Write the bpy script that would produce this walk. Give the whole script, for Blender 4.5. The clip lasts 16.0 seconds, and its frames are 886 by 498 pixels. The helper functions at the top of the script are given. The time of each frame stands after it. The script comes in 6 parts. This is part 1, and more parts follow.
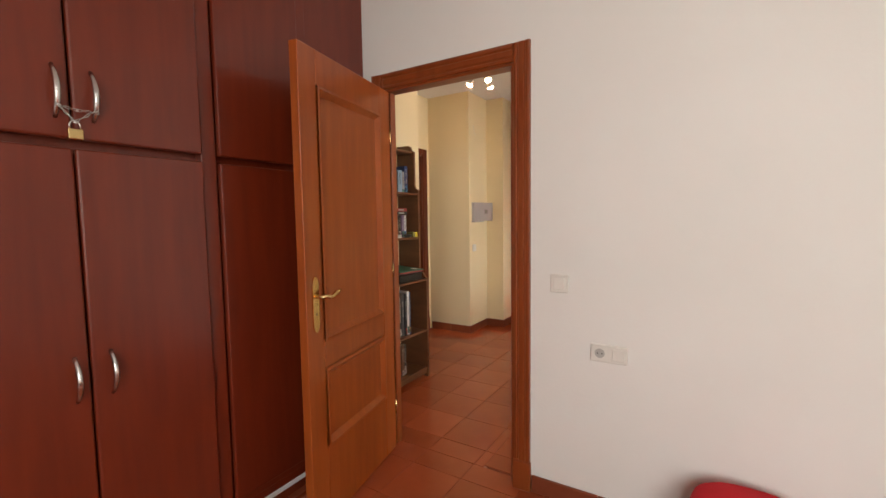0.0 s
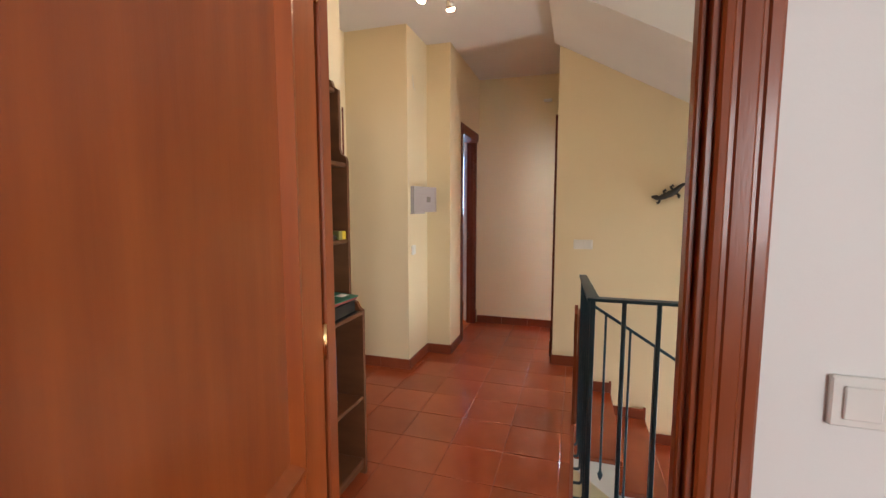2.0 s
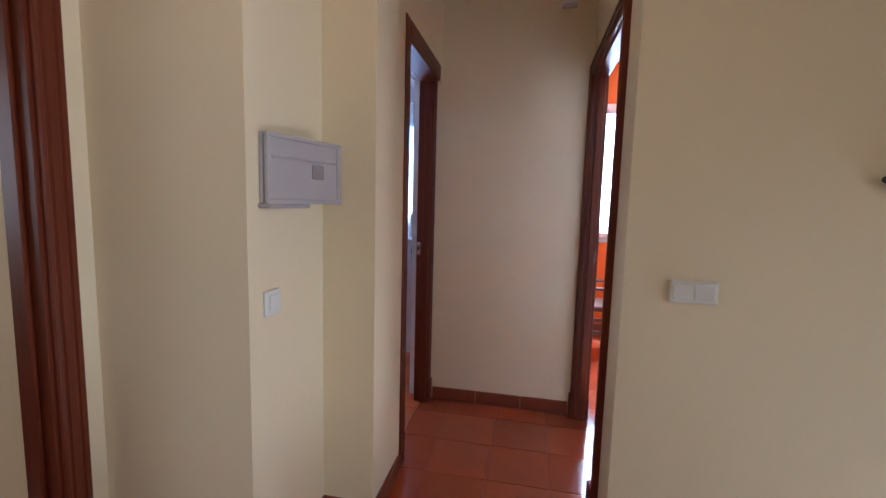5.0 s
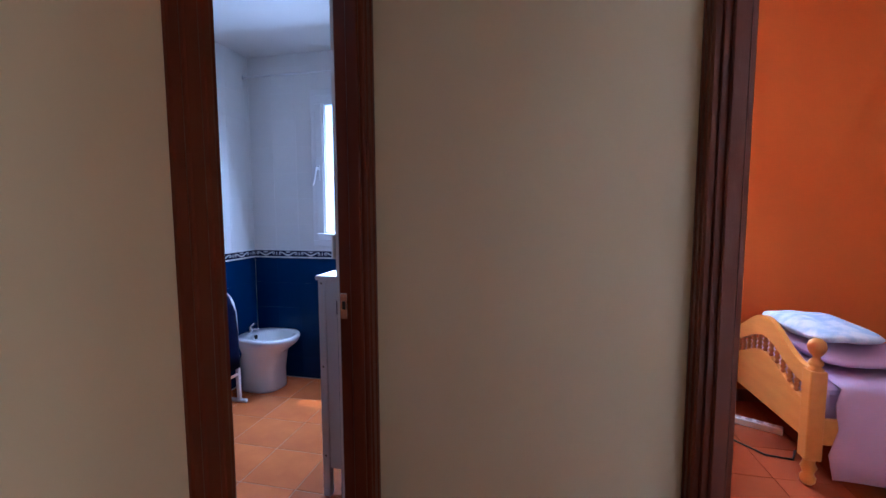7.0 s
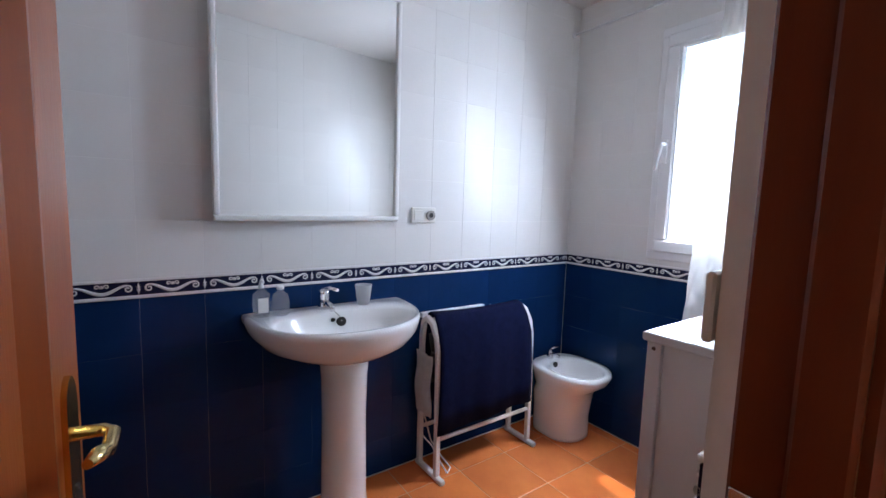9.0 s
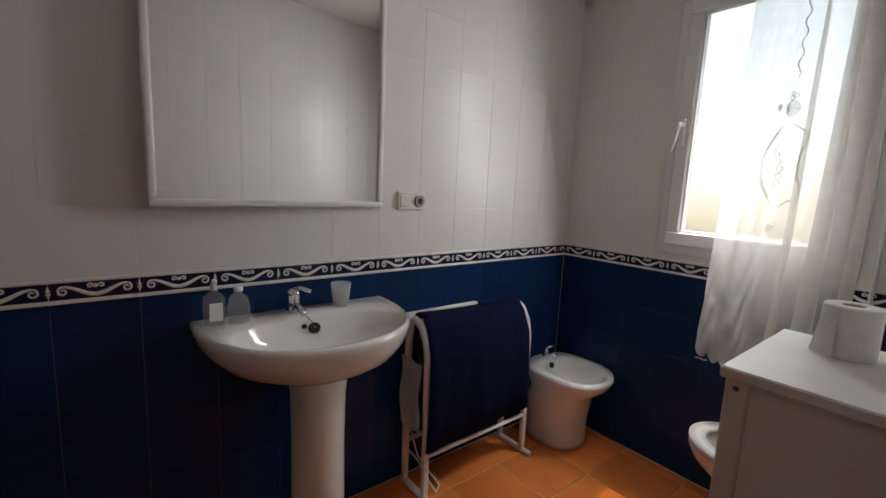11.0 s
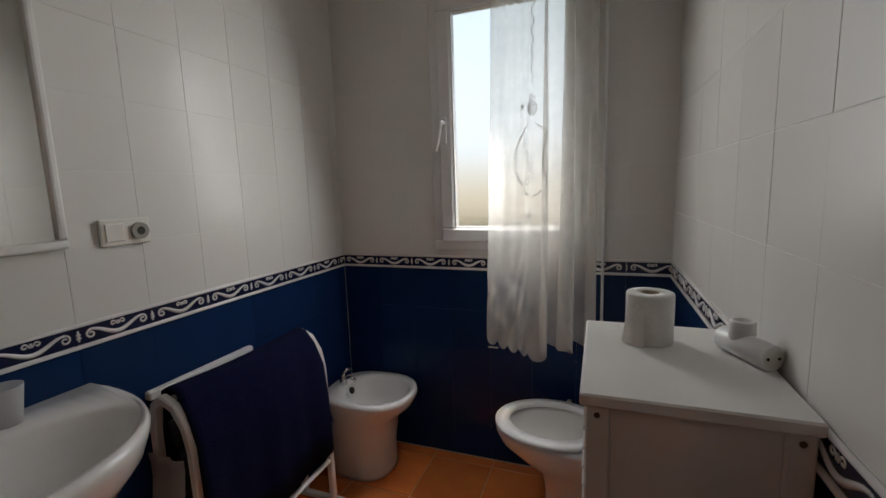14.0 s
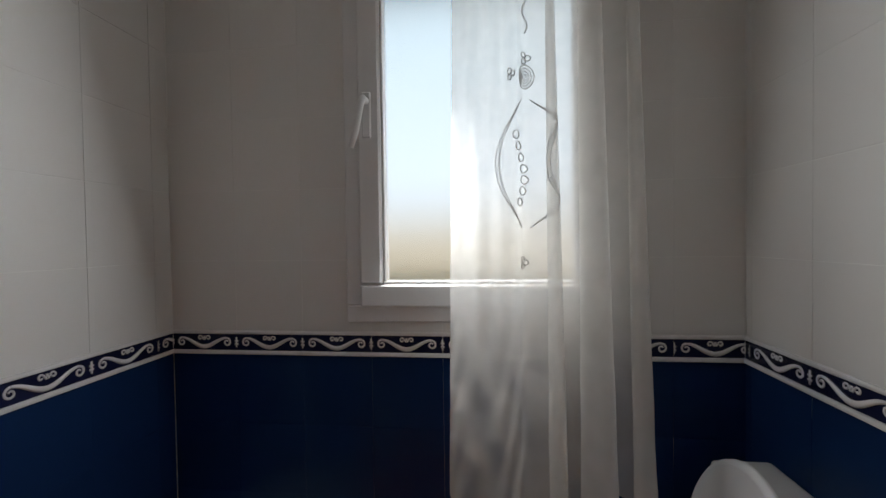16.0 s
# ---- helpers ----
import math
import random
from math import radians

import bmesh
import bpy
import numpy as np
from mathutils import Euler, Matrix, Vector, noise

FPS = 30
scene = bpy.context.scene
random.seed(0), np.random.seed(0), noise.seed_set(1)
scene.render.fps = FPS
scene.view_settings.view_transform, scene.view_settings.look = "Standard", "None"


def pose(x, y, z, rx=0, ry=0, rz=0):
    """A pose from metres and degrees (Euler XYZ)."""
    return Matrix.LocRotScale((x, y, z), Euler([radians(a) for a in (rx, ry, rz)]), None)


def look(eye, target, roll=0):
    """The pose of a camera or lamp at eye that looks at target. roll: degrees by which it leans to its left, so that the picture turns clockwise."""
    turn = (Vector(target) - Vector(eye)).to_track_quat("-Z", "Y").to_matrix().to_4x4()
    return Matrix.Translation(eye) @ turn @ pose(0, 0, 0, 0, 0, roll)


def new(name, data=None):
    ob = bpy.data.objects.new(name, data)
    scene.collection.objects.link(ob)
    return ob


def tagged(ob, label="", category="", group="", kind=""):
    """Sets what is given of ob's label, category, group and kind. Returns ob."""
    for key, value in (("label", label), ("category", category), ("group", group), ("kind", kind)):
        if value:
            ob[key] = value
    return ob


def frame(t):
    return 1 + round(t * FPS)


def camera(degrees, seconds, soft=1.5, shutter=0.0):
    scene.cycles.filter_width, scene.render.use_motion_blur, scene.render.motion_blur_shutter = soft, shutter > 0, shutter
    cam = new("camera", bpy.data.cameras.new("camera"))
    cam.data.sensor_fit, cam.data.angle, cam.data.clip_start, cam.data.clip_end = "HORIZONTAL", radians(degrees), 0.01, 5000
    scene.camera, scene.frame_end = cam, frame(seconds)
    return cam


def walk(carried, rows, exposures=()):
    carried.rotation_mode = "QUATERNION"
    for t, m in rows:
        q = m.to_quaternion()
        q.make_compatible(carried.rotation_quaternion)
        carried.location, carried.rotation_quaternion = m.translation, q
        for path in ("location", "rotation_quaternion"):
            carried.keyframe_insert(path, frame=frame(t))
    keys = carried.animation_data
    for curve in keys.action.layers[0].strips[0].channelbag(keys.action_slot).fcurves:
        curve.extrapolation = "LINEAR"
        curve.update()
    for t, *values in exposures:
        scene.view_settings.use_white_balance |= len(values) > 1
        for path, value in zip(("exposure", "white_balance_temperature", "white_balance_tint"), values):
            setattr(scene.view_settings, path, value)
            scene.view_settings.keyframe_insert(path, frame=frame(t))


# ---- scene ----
cam = camera(92.4, 16.0)
PATH = [
    (0, (0.779, -1.924, 1.35), (-0.266, -0.225, 1.201), -0.8),
    (0.5, (0.503, -1.748, 1.338), (-0.544, -0.053, 1.17), -1.2),
    (1, (0.227, -1.455, 1.342), (-0.809, 0.247, 1.169), -0.5),
    (1.5, (-0.039, -1.172, 1.356), (-0.840, 0.651, 1.166), 0.5),
    (2, (-0.209, -0.809, 1.344), (-0.806, 1.089, 1.148), 0.0),
    (2.5, (-0.306, -0.455, 1.343), (-0.873, 1.453, 1.148), -0.2),
    (3, (-0.413, -0.088, 1.324), (-0.918, 1.836, 1.116), 1.6),
    (3.5, (-0.475, 0.246, 1.322), (-0.932, 2.183, 1.117), 1.0),
    (4, (-0.553, 0.588, 1.324), (-0.987, 2.53, 1.118), 1.1),
    (4.2, (-0.599, 0.712, 1.316), (-1.024, 2.654, 1.104), 1.2),
    (6.3, (-0.795, 2.244, 1.344), (-1.086, 4.212, 1.134), 0.9),
    (6.5, (-0.812, 2.365, 1.353), (-1.086, 4.335, 1.144), 0.7),
    (7, (-0.816, 2.715, 1.314), (-1.248, 4.66, 1.14), -0.2),
    (7.5, (-0.907, 3.002, 1.297), (-1.642, 4.854, 1.123), 0.9),
    (8, (-1.049, 3.231, 1.293), (-2.167, 4.88, 1.113), 0.9),
    (8.5, (-1.158, 3.401, 1.297), (-2.684, 4.68, 1.105), 1.6),
    (8.7, (-1.202, 3.445, 1.3), (-2.83, 4.59, 1.101), 1.8),
    (10.8, (-1.529, 3.602, 1.316), (-3.092, 4.818, 1.037), 2.4),
    (11, (-1.532, 3.603, 1.311), (-3.081, 4.837, 1.027), 2.6),
    (11.5, (-1.534, 3.606, 1.306), (-3.048, 4.883, 1.026), 2.7),
    (12, (-1.533, 3.626, 1.311), (-2.998, 4.959, 1.036), 2.0),
    (12.5, (-1.555, 3.672, 1.309), (-2.977, 5.052, 1.036), 1.1),
    (13, (-1.645, 3.726, 1.343), (-2.696, 5.405, 1.068), 0.0),
    (13.5, (-1.684, 3.741, 1.351), (-2.557, 5.52, 1.078), -1.8),
    (14, (-1.749, 3.785, 1.34), (-2.439, 5.642, 1.064), -1.9),
    (14.5, (-1.829, 3.924, 1.346), (-2.355, 5.839, 1.107), -2.2),
    (15, (-1.956, 4.06, 1.325), (-2.396, 6.003, 1.145), -2.0),
    (15.5, (-2.016, 4.317, 1.273), (-2.283, 6.298, 1.223), -1.2),
    (16, (-2.099, 4.56, 1.275), (-2.323, 6.547, 1.232), -0.8),
]
walk(cam, [(t, look(e, g, r)) for t, e, g, r in PATH],
     [(0.0, 0.75, 7200, 10), (1.5, 0.80, 7000, 10), (2.0, 0.9, 6500, 10), (2.5, 0.75, 6000, 10), (3.0, 0.88, 5700, 10), (4.2, 0.80, 5300, 10), (6.3, -0.35, 5300, 14), (7.0, -0.40, 5600, 14),
      (8.0, -0.04, 6600, 12), (8.7, 0.08, 7500, 12), (10.8, -1.04, 13400, 13), (12.5, -1.04, 13400, 13), (13.5, -1.38, 13400, 13), (14.5, -1.55, 13200, 13), (16.0, -1.6, 12200, 12)])

# ---------------------------------------------------------------- world and large lights
world = bpy.data.worlds.new("world")
scene.world = world
world.use_nodes = True
wn = world.node_tree.nodes
sky = wn.new("ShaderNodeTexSky")
sky.sky_type = "NISHITA"
sky.sun_disc = False
sky.sun_elevation = radians(74)
sky.sun_rotation = radians(5)
wn["Background"].inputs["Strength"].default_value = 0.10
world.node_tree.links.new(sky.outputs["Color"], wn["Background"].inputs["Color"])
sun = new("sun", bpy.data.lights.new("sun", "SUN"))
sun.data.energy, sun.data.angle, sun.data.color = 3.0, radians(0.5), (1.0, 0.95, 0.86)
sun.matrix_world = look((1.7, 9.4, 12), (1.4, 6, 0.0))


def window_light(name, eye, target, w, h, watts, colour=(0.86, 0.93, 1.0)):
    """An area lamp that stands in for daylight at a window's opening."""
    lamp = new(name, bpy.data.lights.new(name, "AREA"))
    lamp.data.shape, lamp.data.size, lamp.data.size_y = "RECTANGLE", w, h
    lamp.data.energy, lamp.data.color = watts, colour
    lamp.matrix_world = look(eye, target)
    return lamp


window_light("daylight_bathroom", (-2.29, 5.560, 1.62), (-2.22, 4.56, 1.35), 0.19, 0.80, 27, (0.46, 0.64, 1.0))
window_light("daylight_bathroom_behind_curtain", (-2.03, 5.664, 1.63), (-2.03, 4.0, 1.63), 0.29, 0.90, 1.6, (0.46, 0.64, 1.0))
window_light("skylight_bathroom", (-1.9, 6.5, 4.0), (-2.35, 5.3, 0.4), 2.2, 1.6, 1350, (0.46, 0.64, 1.0))
window_light("daylight_bedroom", (1.7, -3.84, 1.6), (1.2, 0.0, 1.2), 1.5, 1.25, 46, (0.94, 0.97, 1.0))
window_light("daylight_orange_room", (-0.11, 6.14, 1.7), (-0.11, 4.0, 1.3), 0.95, 1.2, 100, (0.78, 0.88, 1.0))
window_light("daylight_stair_window", (3.5, 1.05, 1.6), (0.0, 1.2, 1.3), 1.1, 1.3, 28, (0.95, 0.97, 1.0))
# added fill lamp: brightens the side room through an unseen, assumed window
window_light("fill_side_room", (-4.42, 1.2, 1.55), (-2.6, 1.9, 1.2), 0.9, 1.05, 10, (1.0, 0.97, 0.92))
window_light("daylight_stairwell", (3.5, 2.2, -1.25), (0.0, 2.2, -1.4), 0.9, 1.2, 40, (0.95, 0.97, 1.0))


# ---------------------------------------------------------------- materials
def material(name, base, rough=0.5, metal=0.0, second=None, scale=6.0, mix=0.5, bump=0.0, bump_scale=40.0,
             stretch=(1, 1, 1), coat=0.0, random_value=0.0, spec=0.5, detail=4.0, rough_var=0.0, island=False):
    m = bpy.data.materials.new(name)
    m.use_nodes = True
    nt = m.node_tree
    b = nt.nodes["Principled BSDF"]
    b.inputs["Roughness"].default_value = rough
    b.inputs["Metallic"].default_value = metal
    b.inputs["Specular IOR Level"].default_value = spec
    b.inputs["Coat Weight"].default_value = coat
    b.inputs["Coat Roughness"].default_value = 0.12
    co = nt.nodes.new("ShaderNodeTexCoord")
    mp = nt.nodes.new("ShaderNodeMapping")
    mp.inputs["Scale"].default_value = stretch
    nt.links.new(co.outputs["Object"], mp.inputs["Vector"])
    n1 = nt.nodes.new("ShaderNodeTexNoise")
    n1.inputs["Scale"].default_value = scale
    n1.inputs["Detail"].default_value = detail
    nt.links.new(mp.outputs["Vector"], n1.inputs["Vector"])
    ramp = nt.nodes.new("ShaderNodeValToRGB")
    ramp.color_ramp.elements[0].position, ramp.color_ramp.elements[1].position = 0.5 - mix / 2, 0.5 + mix / 2
    second = second or tuple(c * 0.88 for c in base)
    ramp.color_ramp.elements[0].color = (*second, 1)
    ramp.color_ramp.elements[1].color = (*base, 1)
    nt.links.new(n1.outputs["Fac"], ramp.inputs["Fac"])
    colour = ramp.outputs["Color"]
    if random_value:
        if island:
            src = nt.nodes.new("ShaderNodeNewGeometry").outputs["Random Per Island"]
        else:
            src = nt.nodes.new("ShaderNodeObjectInfo").outputs["Random"]
        rng = nt.nodes.new("ShaderNodeMapRange")
        rng.inputs["To Min"].default_value, rng.inputs["To Max"].default_value = 1 - random_value, 1 + random_value
        nt.links.new(src, rng.inputs["Value"])
        hsv = nt.nodes.new("ShaderNodeHueSaturation")
        nt.links.new(rng.outputs["Result"], hsv.inputs["Value"])
        nt.links.new(colour, hsv.inputs["Color"])
        colour = hsv.outputs["Color"]
    nt.links.new(colour, b.inputs["Base Color"])
    if rough_var:
        rr = nt.nodes.new("ShaderNodeMapRange")
        rr.inputs["To Min"].default_value, rr.inputs["To Max"].default_value = rough - rough_var, rough + rough_var
        nt.links.new(n1.outputs["Fac"], rr.inputs["Value"])
        nt.links.new(rr.outputs["Result"], b.inputs["Roughness"])
    if bump:
        n2 = nt.nodes.new("ShaderNodeTexNoise")
        n2.inputs["Scale"].default_value = bump_scale
        n2.inputs["Detail"].default_value = 3
        nt.links.new(mp.outputs["Vector"], n2.inputs["Vector"])
        bp = nt.nodes.new("ShaderNodeBump")
        bp.inputs["Strength"].default_value = bump
        bp.inputs["Distance"].default_value = 0.01
        nt.links.new(n2.outputs["Fac"], bp.inputs["Height"])
        nt.links.new(bp.outputs["Normal"], b.inputs["Normal"])
    return m


def lamp_material(name, colour, strength):
    m = bpy.data.materials.new(name)
    m.use_nodes = True
    b = m.node_tree.nodes["Principled BSDF"]
    b.inputs["Base Color"].default_value = (*colour, 1)
    b.inputs["Emission Color"].default_value = (*colour, 1)
    b.inputs["Emission Strength"].default_value = strength
    return m


def glass_material(name, colour, rough, ior=1.45):
    m = bpy.data.materials.new(name)
    m.use_nodes = True
    b = m.node_tree.nodes["Principled BSDF"]
    b.inputs["Base Color"].default_value = (*colour, 1)
    b.inputs["Transmission Weight"].default_value = 1.0
    b.inputs["Roughness"].default_value = rough
    b.inputs["IOR"].default_value = ior
    return m


def sheer_material(name, colour, clear, glow=0.5, scatter=0.42):
    """Thin woven cloth: part of the light goes straight through, part is scattered."""
    m = bpy.data.materials.new(name)
    m.use_nodes = True
    nt = m.node_tree
    out = nt.nodes["Material Output"]
    nt.nodes.remove(nt.nodes["Principled BSDF"])
    dif, tra, tsp = (nt.nodes.new("ShaderNodeBsdf" + k) for k in ("Diffuse", "Translucent", "Transparent"))
    dif.inputs["Color"].default_value = (*colour, 1)
    tra.inputs["Color"].default_value = (*(c * glow for c in colour), 1)
    a, c = nt.nodes.new("ShaderNodeMixShader"), nt.nodes.new("ShaderNodeMixShader")
    a.inputs["Fac"].default_value = scatter
    co = nt.nodes.new("ShaderNodeTexCoord")
    n = nt.nodes.new("ShaderNodeTexNoise")
    n.inputs["Scale"].default_value = 14
    nt.links.new(co.outputs["Object"], n.inputs["Vector"])
    r = nt.nodes.new("ShaderNodeMapRange")
    r.inputs["To Min"].default_value, r.inputs["To Max"].default_value = clear - 0.08, clear + 0.08
    nt.links.new(n.outputs["Fac"], r.inputs["Value"])
    nt.links.new(r.outputs["Result"], c.inputs["Fac"])
    nt.links.new(dif.outputs[0], a.inputs[1])
    nt.links.new(tra.outputs[0], a.inputs[2])
    nt.links.new(a.outputs[0], c.inputs[1])
    nt.links.new(tsp.outputs[0], c.inputs[2])
    nt.links.new(c.outputs[0], out.inputs["Surface"])
    return m


WHITE_PLASTER = material("white_plaster", (0.80, 0.79, 0.76), 0.75, second=(0.76, 0.75, 0.71), scale=1.5, bump=0.06, bump_scale=60, spec=0.25)
CREAM_PLASTER = material("cream_plaster", (0.80, 0.685, 0.465), 0.75, second=(0.77, 0.65, 0.43), scale=1.3, bump=0.06, bump_scale=60, spec=0.25)
ORANGE_PLASTER = material("orange_plaster", (0.80, 0.185, 0.030), 0.7, second=(0.74, 0.16, 0.025), scale=1.5, bump=0.05, bump_scale=60, spec=0.25)
CEILING_PAINT = material("ceiling_paint", (0.80, 0.78, 0.75), 0.8, scale=1.2, bump=0.04, spec=0.2)
TERRACOTTA = material("terracotta", (0.45, 0.096, 0.034), 0.14, second=(0.31, 0.062, 0.024), scale=3.2, mix=0.55, bump=0.10, bump_scale=7, random_value=0.14, rough_var=0.09, spec=0.55)
TERRACOTTA_BATH = material("terracotta_bath", (0.82, 0.235, 0.068), 0.20, second=(0.54, 0.125, 0.038), scale=4, mix=0.6, bump=0.08, bump_scale=9, random_value=0.14, rough_var=0.1)
MORTAR = material("mortar", (0.36, 0.082, 0.032), 0.6, scale=20, bump=0.2)
MORTAR_PALE = material("pale_mortar", (0.62, 0.27, 0.13), 0.7, scale=20, bump=0.2)
SKIRTING = material("terracotta_skirting", (0.24, 0.055, 0.022), 0.4, second=(0.18, 0.04, 0.017), scale=8, random_value=0.12)
MAHOGANY = material("mahogany", (0.185, 0.024, 0.007), 0.34, second=(0.125, 0.015, 0.005), scale=3, mix=0.6, stretch=(9, 9, 0.8), bump=0.04, bump_scale=30, detail=6, coat=0.35)
DOOR_WOOD = material("door_wood", (0.40, 0.092, 0.016), 0.33, second=(0.26, 0.052, 0.010), scale=3, mix=0.65, stretch=(9, 9, 0.8), bump=0.04, bump_scale=30, detail=6, coat=0.22)
# one casing wood twice: backlit shade is put into this darker colour
CASING_WOOD_SHADED = material("casing_wood_shaded", (0.155, 0.030, 0.009), 0.42, second=(0.105, 0.019, 0.006), scale=3, mix=0.6, stretch=(9, 9, 0.9), bump=0.05, bump_scale=30, detail=6, coat=0.04, spec=0.3)
# the lit copy, for the bedroom frame; the stair gate shares it
FRAME_WOOD = material("frame_wood", (0.28, 0.062, 0.014), 0.32, second=(0.19, 0.038, 0.009), scale=3, mix=0.6, stretch=(9, 9, 0.9), bump=0.05, bump_scale=30, detail=6, coat=0.2)
SHELF_WOOD = material("shelf_wood", (0.17, 0.064, 0.026), 0.42, second=(0.11, 0.040, 0.016), scale=3, mix=0.6, stretch=(2, 1.2, 9), bump=0.04, bump_scale=25, detail=6)
PINE = material("pine", (0.68, 0.31, 0.07), 0.38, second=(0.55, 0.21, 0.04), scale=3, mix=0.6, stretch=(6, 1, 6), bump=0.03, coat=0.2)
OAK = material("oak", (0.38, 0.17, 0.06), 0.5, second=(0.28, 0.12, 0.04), scale=4, stretch=(6, 6, 1))
CAP_BROWN = material("cap_brown", (0.10, 0.055, 0.03), 0.5, scale=9)
BRASS = material("brass", (0.80, 0.58, 0.27), 0.22, 1.0, scale=20, rough_var=0.06)
STEEL = material("steel", (0.72, 0.71, 0.69), 0.25, 1.0, scale=20, rough_var=0.06)
CHROME = material("chrome", (0.80, 0.80, 0.82), 0.08, 1.0, scale=20)
RAIL_PAINT = material("rail_paint", (0.014, 0.060, 0.098), 0.36, second=(0.009, 0.038, 0.062), scale=12, bump=0.06)
WHITE_TILE = material("white_tile", (0.76, 0.745, 0.72), 0.25, second=(0.73, 0.715, 0.69), scale=2.5, bump=0.05, bump_scale=5, random_value=0.015, spec=0.2)
BLUE_TILE = material("blue_tile", (0.003, 0.032, 0.110), 0.20, second=(0.002, 0.023, 0.082), scale=3.5, mix=0.7, bump=0.06, bump_scale=5, random_value=0.07, spec=0.2)
NAVY_GLAZE = material("navy_glaze", (0.012, 0.016, 0.05), 0.2, scale=8)
GROUT = material("grout", (0.84, 0.83, 0.80), 0.9, scale=20, bump=0.1)
CERAMIC = material("ceramic", (0.82, 0.81, 0.80), 0.08, second=(0.80, 0.79, 0.78), scale=2, coat=0.3)
WHITE_LACQUER = material("white_lacquer", (0.80, 0.79, 0.77), 0.3, scale=4, bump=0.02)
PVC = material("white_pvc", (0.82, 0.82, 0.82), 0.3, scale=5)
SWITCH_PLASTIC = material("switch_plastic", (0.78, 0.76, 0.70), 0.35, scale=5)
BLACK_PLASTIC = material("black_plastic", (0.012, 0.012, 0.013), 0.35, scale=9)
FUSE_PLASTIC = material("fuse_box_plastic", (0.47, 0.43, 0.42), 0.4, scale=5)
SMOKED = material("smoked_plastic", (0.34, 0.31, 0.28), 0.25, scale=9)
DARK_HOLE = material("dark_hole", (0.008, 0.008, 0.008), 0.6, scale=9)
MIRROR = material("mirror_silver", (0.90, 0.91, 0.90), 0.012, 1.0, second=(0.89, 0.90, 0.89), scale=2)
FROSTED = glass_material("frosted_glass", (0.97, 0.98, 1.0), 0.22)
CLEAR_PLASTIC = sheer_material("clear_plastic", (0.84, 0.85, 0.86), 0.80, 0.8)
CURTAIN = sheer_material("sheer_curtain", (0.90, 0.885, 0.85), 0.46, 0.9, 0.42)
CUP_PLASTIC = sheer_material("cup_plastic", (0.84, 0.85, 0.86), 0.45, 0.9)
EMBROIDERY = sheer_material("embroidery", (0.68, 0.67, 0.65), 0.12, 0.7, 0.3)
TOWEL = material("navy_towel", (0.004, 0.008, 0.036), 0.95, second=(0.003, 0.005, 0.024), scale=30, bump=0.6, bump_scale=220, spec=0.1)
PAPER = material("tissue_paper", (0.82, 0.80, 0.77), 0.9, scale=30, bump=0.15, bump_scale=120, spec=0.1)
SHEET_CLOTH = material("lilac_sheet", (0.62, 0.45, 0.66), 0.9, scale=4, bump=0.3, bump_scale=9, spec=0.1)
PILLOW_CLOTH = material("blue_print_cloth", (0.66, 0.74, 0.84), 0.9, second=(0.40, 0.56, 0.74), scale=14, mix=0.2, bump=0.2, spec=0.1)
RED_CLOTH = material("red_cloth", (0.62, 0.02, 0.03), 0.8, scale=12, bump=0.2, bump_scale=150, spec=0.15)
BULB = lamp_material("lamp_bulb", (1.0, 0.66, 0.40), 80.0)
GREEN_BOARD = material("green_folder", (0.010, 0.15, 0.092), 0.5, scale=9)


# ---------------------------------------------------------------- building helpers
def link_mesh(name, bm, mat, smooth=False):
    me = bpy.data.meshes.new(name)
    bm.normal_update()
    bm.to_mesh(me)
    bm.free()
    for m in (mat if isinstance(mat, (list, tuple)) else [mat]):
        me.materials.append(m)
    if smooth:
        for p in me.polygons:
            p.use_smooth = True
    return new(name, me)


def part(name, bm, mat, parent=None, label="", smooth=False):
    ob = link_mesh(name, bm, mat, smooth)
    if parent is not None:
        ob.parent = parent
    if label:
        ob["label"] = label
    return ob


def thing(name, label, category, m=None, group="", kind=""):
    ob = new(name)
    ob.empty_display_size = 0.1
    if m is not None:
        ob.matrix_world = m
    return tagged(ob, label, category, group, kind)


def wpart(name, bm, mat, parent, label="", smooth=False):
    """A part whose mesh is given in the world's metres."""
    root = parent
    while root.parent is not None:
        root = root.parent
    bm.transform(root.matrix_basis.inverted())
    return part(name, bm, mat, parent, label, smooth)


def add_box(bm, x0, x1, y0, y1, z0, z1, bevel=0.0, seg=1, m=None):
    r = bmesh.ops.create_cube(bm, size=1.0)
    vs = r["verts"]
    bmesh.ops.scale(bm, verts=vs, vec=(abs(x1 - x0), abs(y1 - y0), abs(z1 - z0)))
    bmesh.ops.translate(bm, verts=vs, vec=((x0 + x1) / 2, (y0 + y1) / 2, (z0 + z1) / 2))
    if m is not None:
        bmesh.ops.transform(bm, matrix=m, verts=vs)
    if bevel:
        es = list({e for v in vs for e in v.link_edges})
        bmesh.ops.bevel(bm, geom=es, offset=bevel, segments=seg, affect="EDGES", profile=0.5)


def box(*a, bevel=0.0, seg=1, m=None):
    bm = bmesh.new()
    add_box(bm, *a, bevel=bevel, seg=seg, m=m)
    return bm


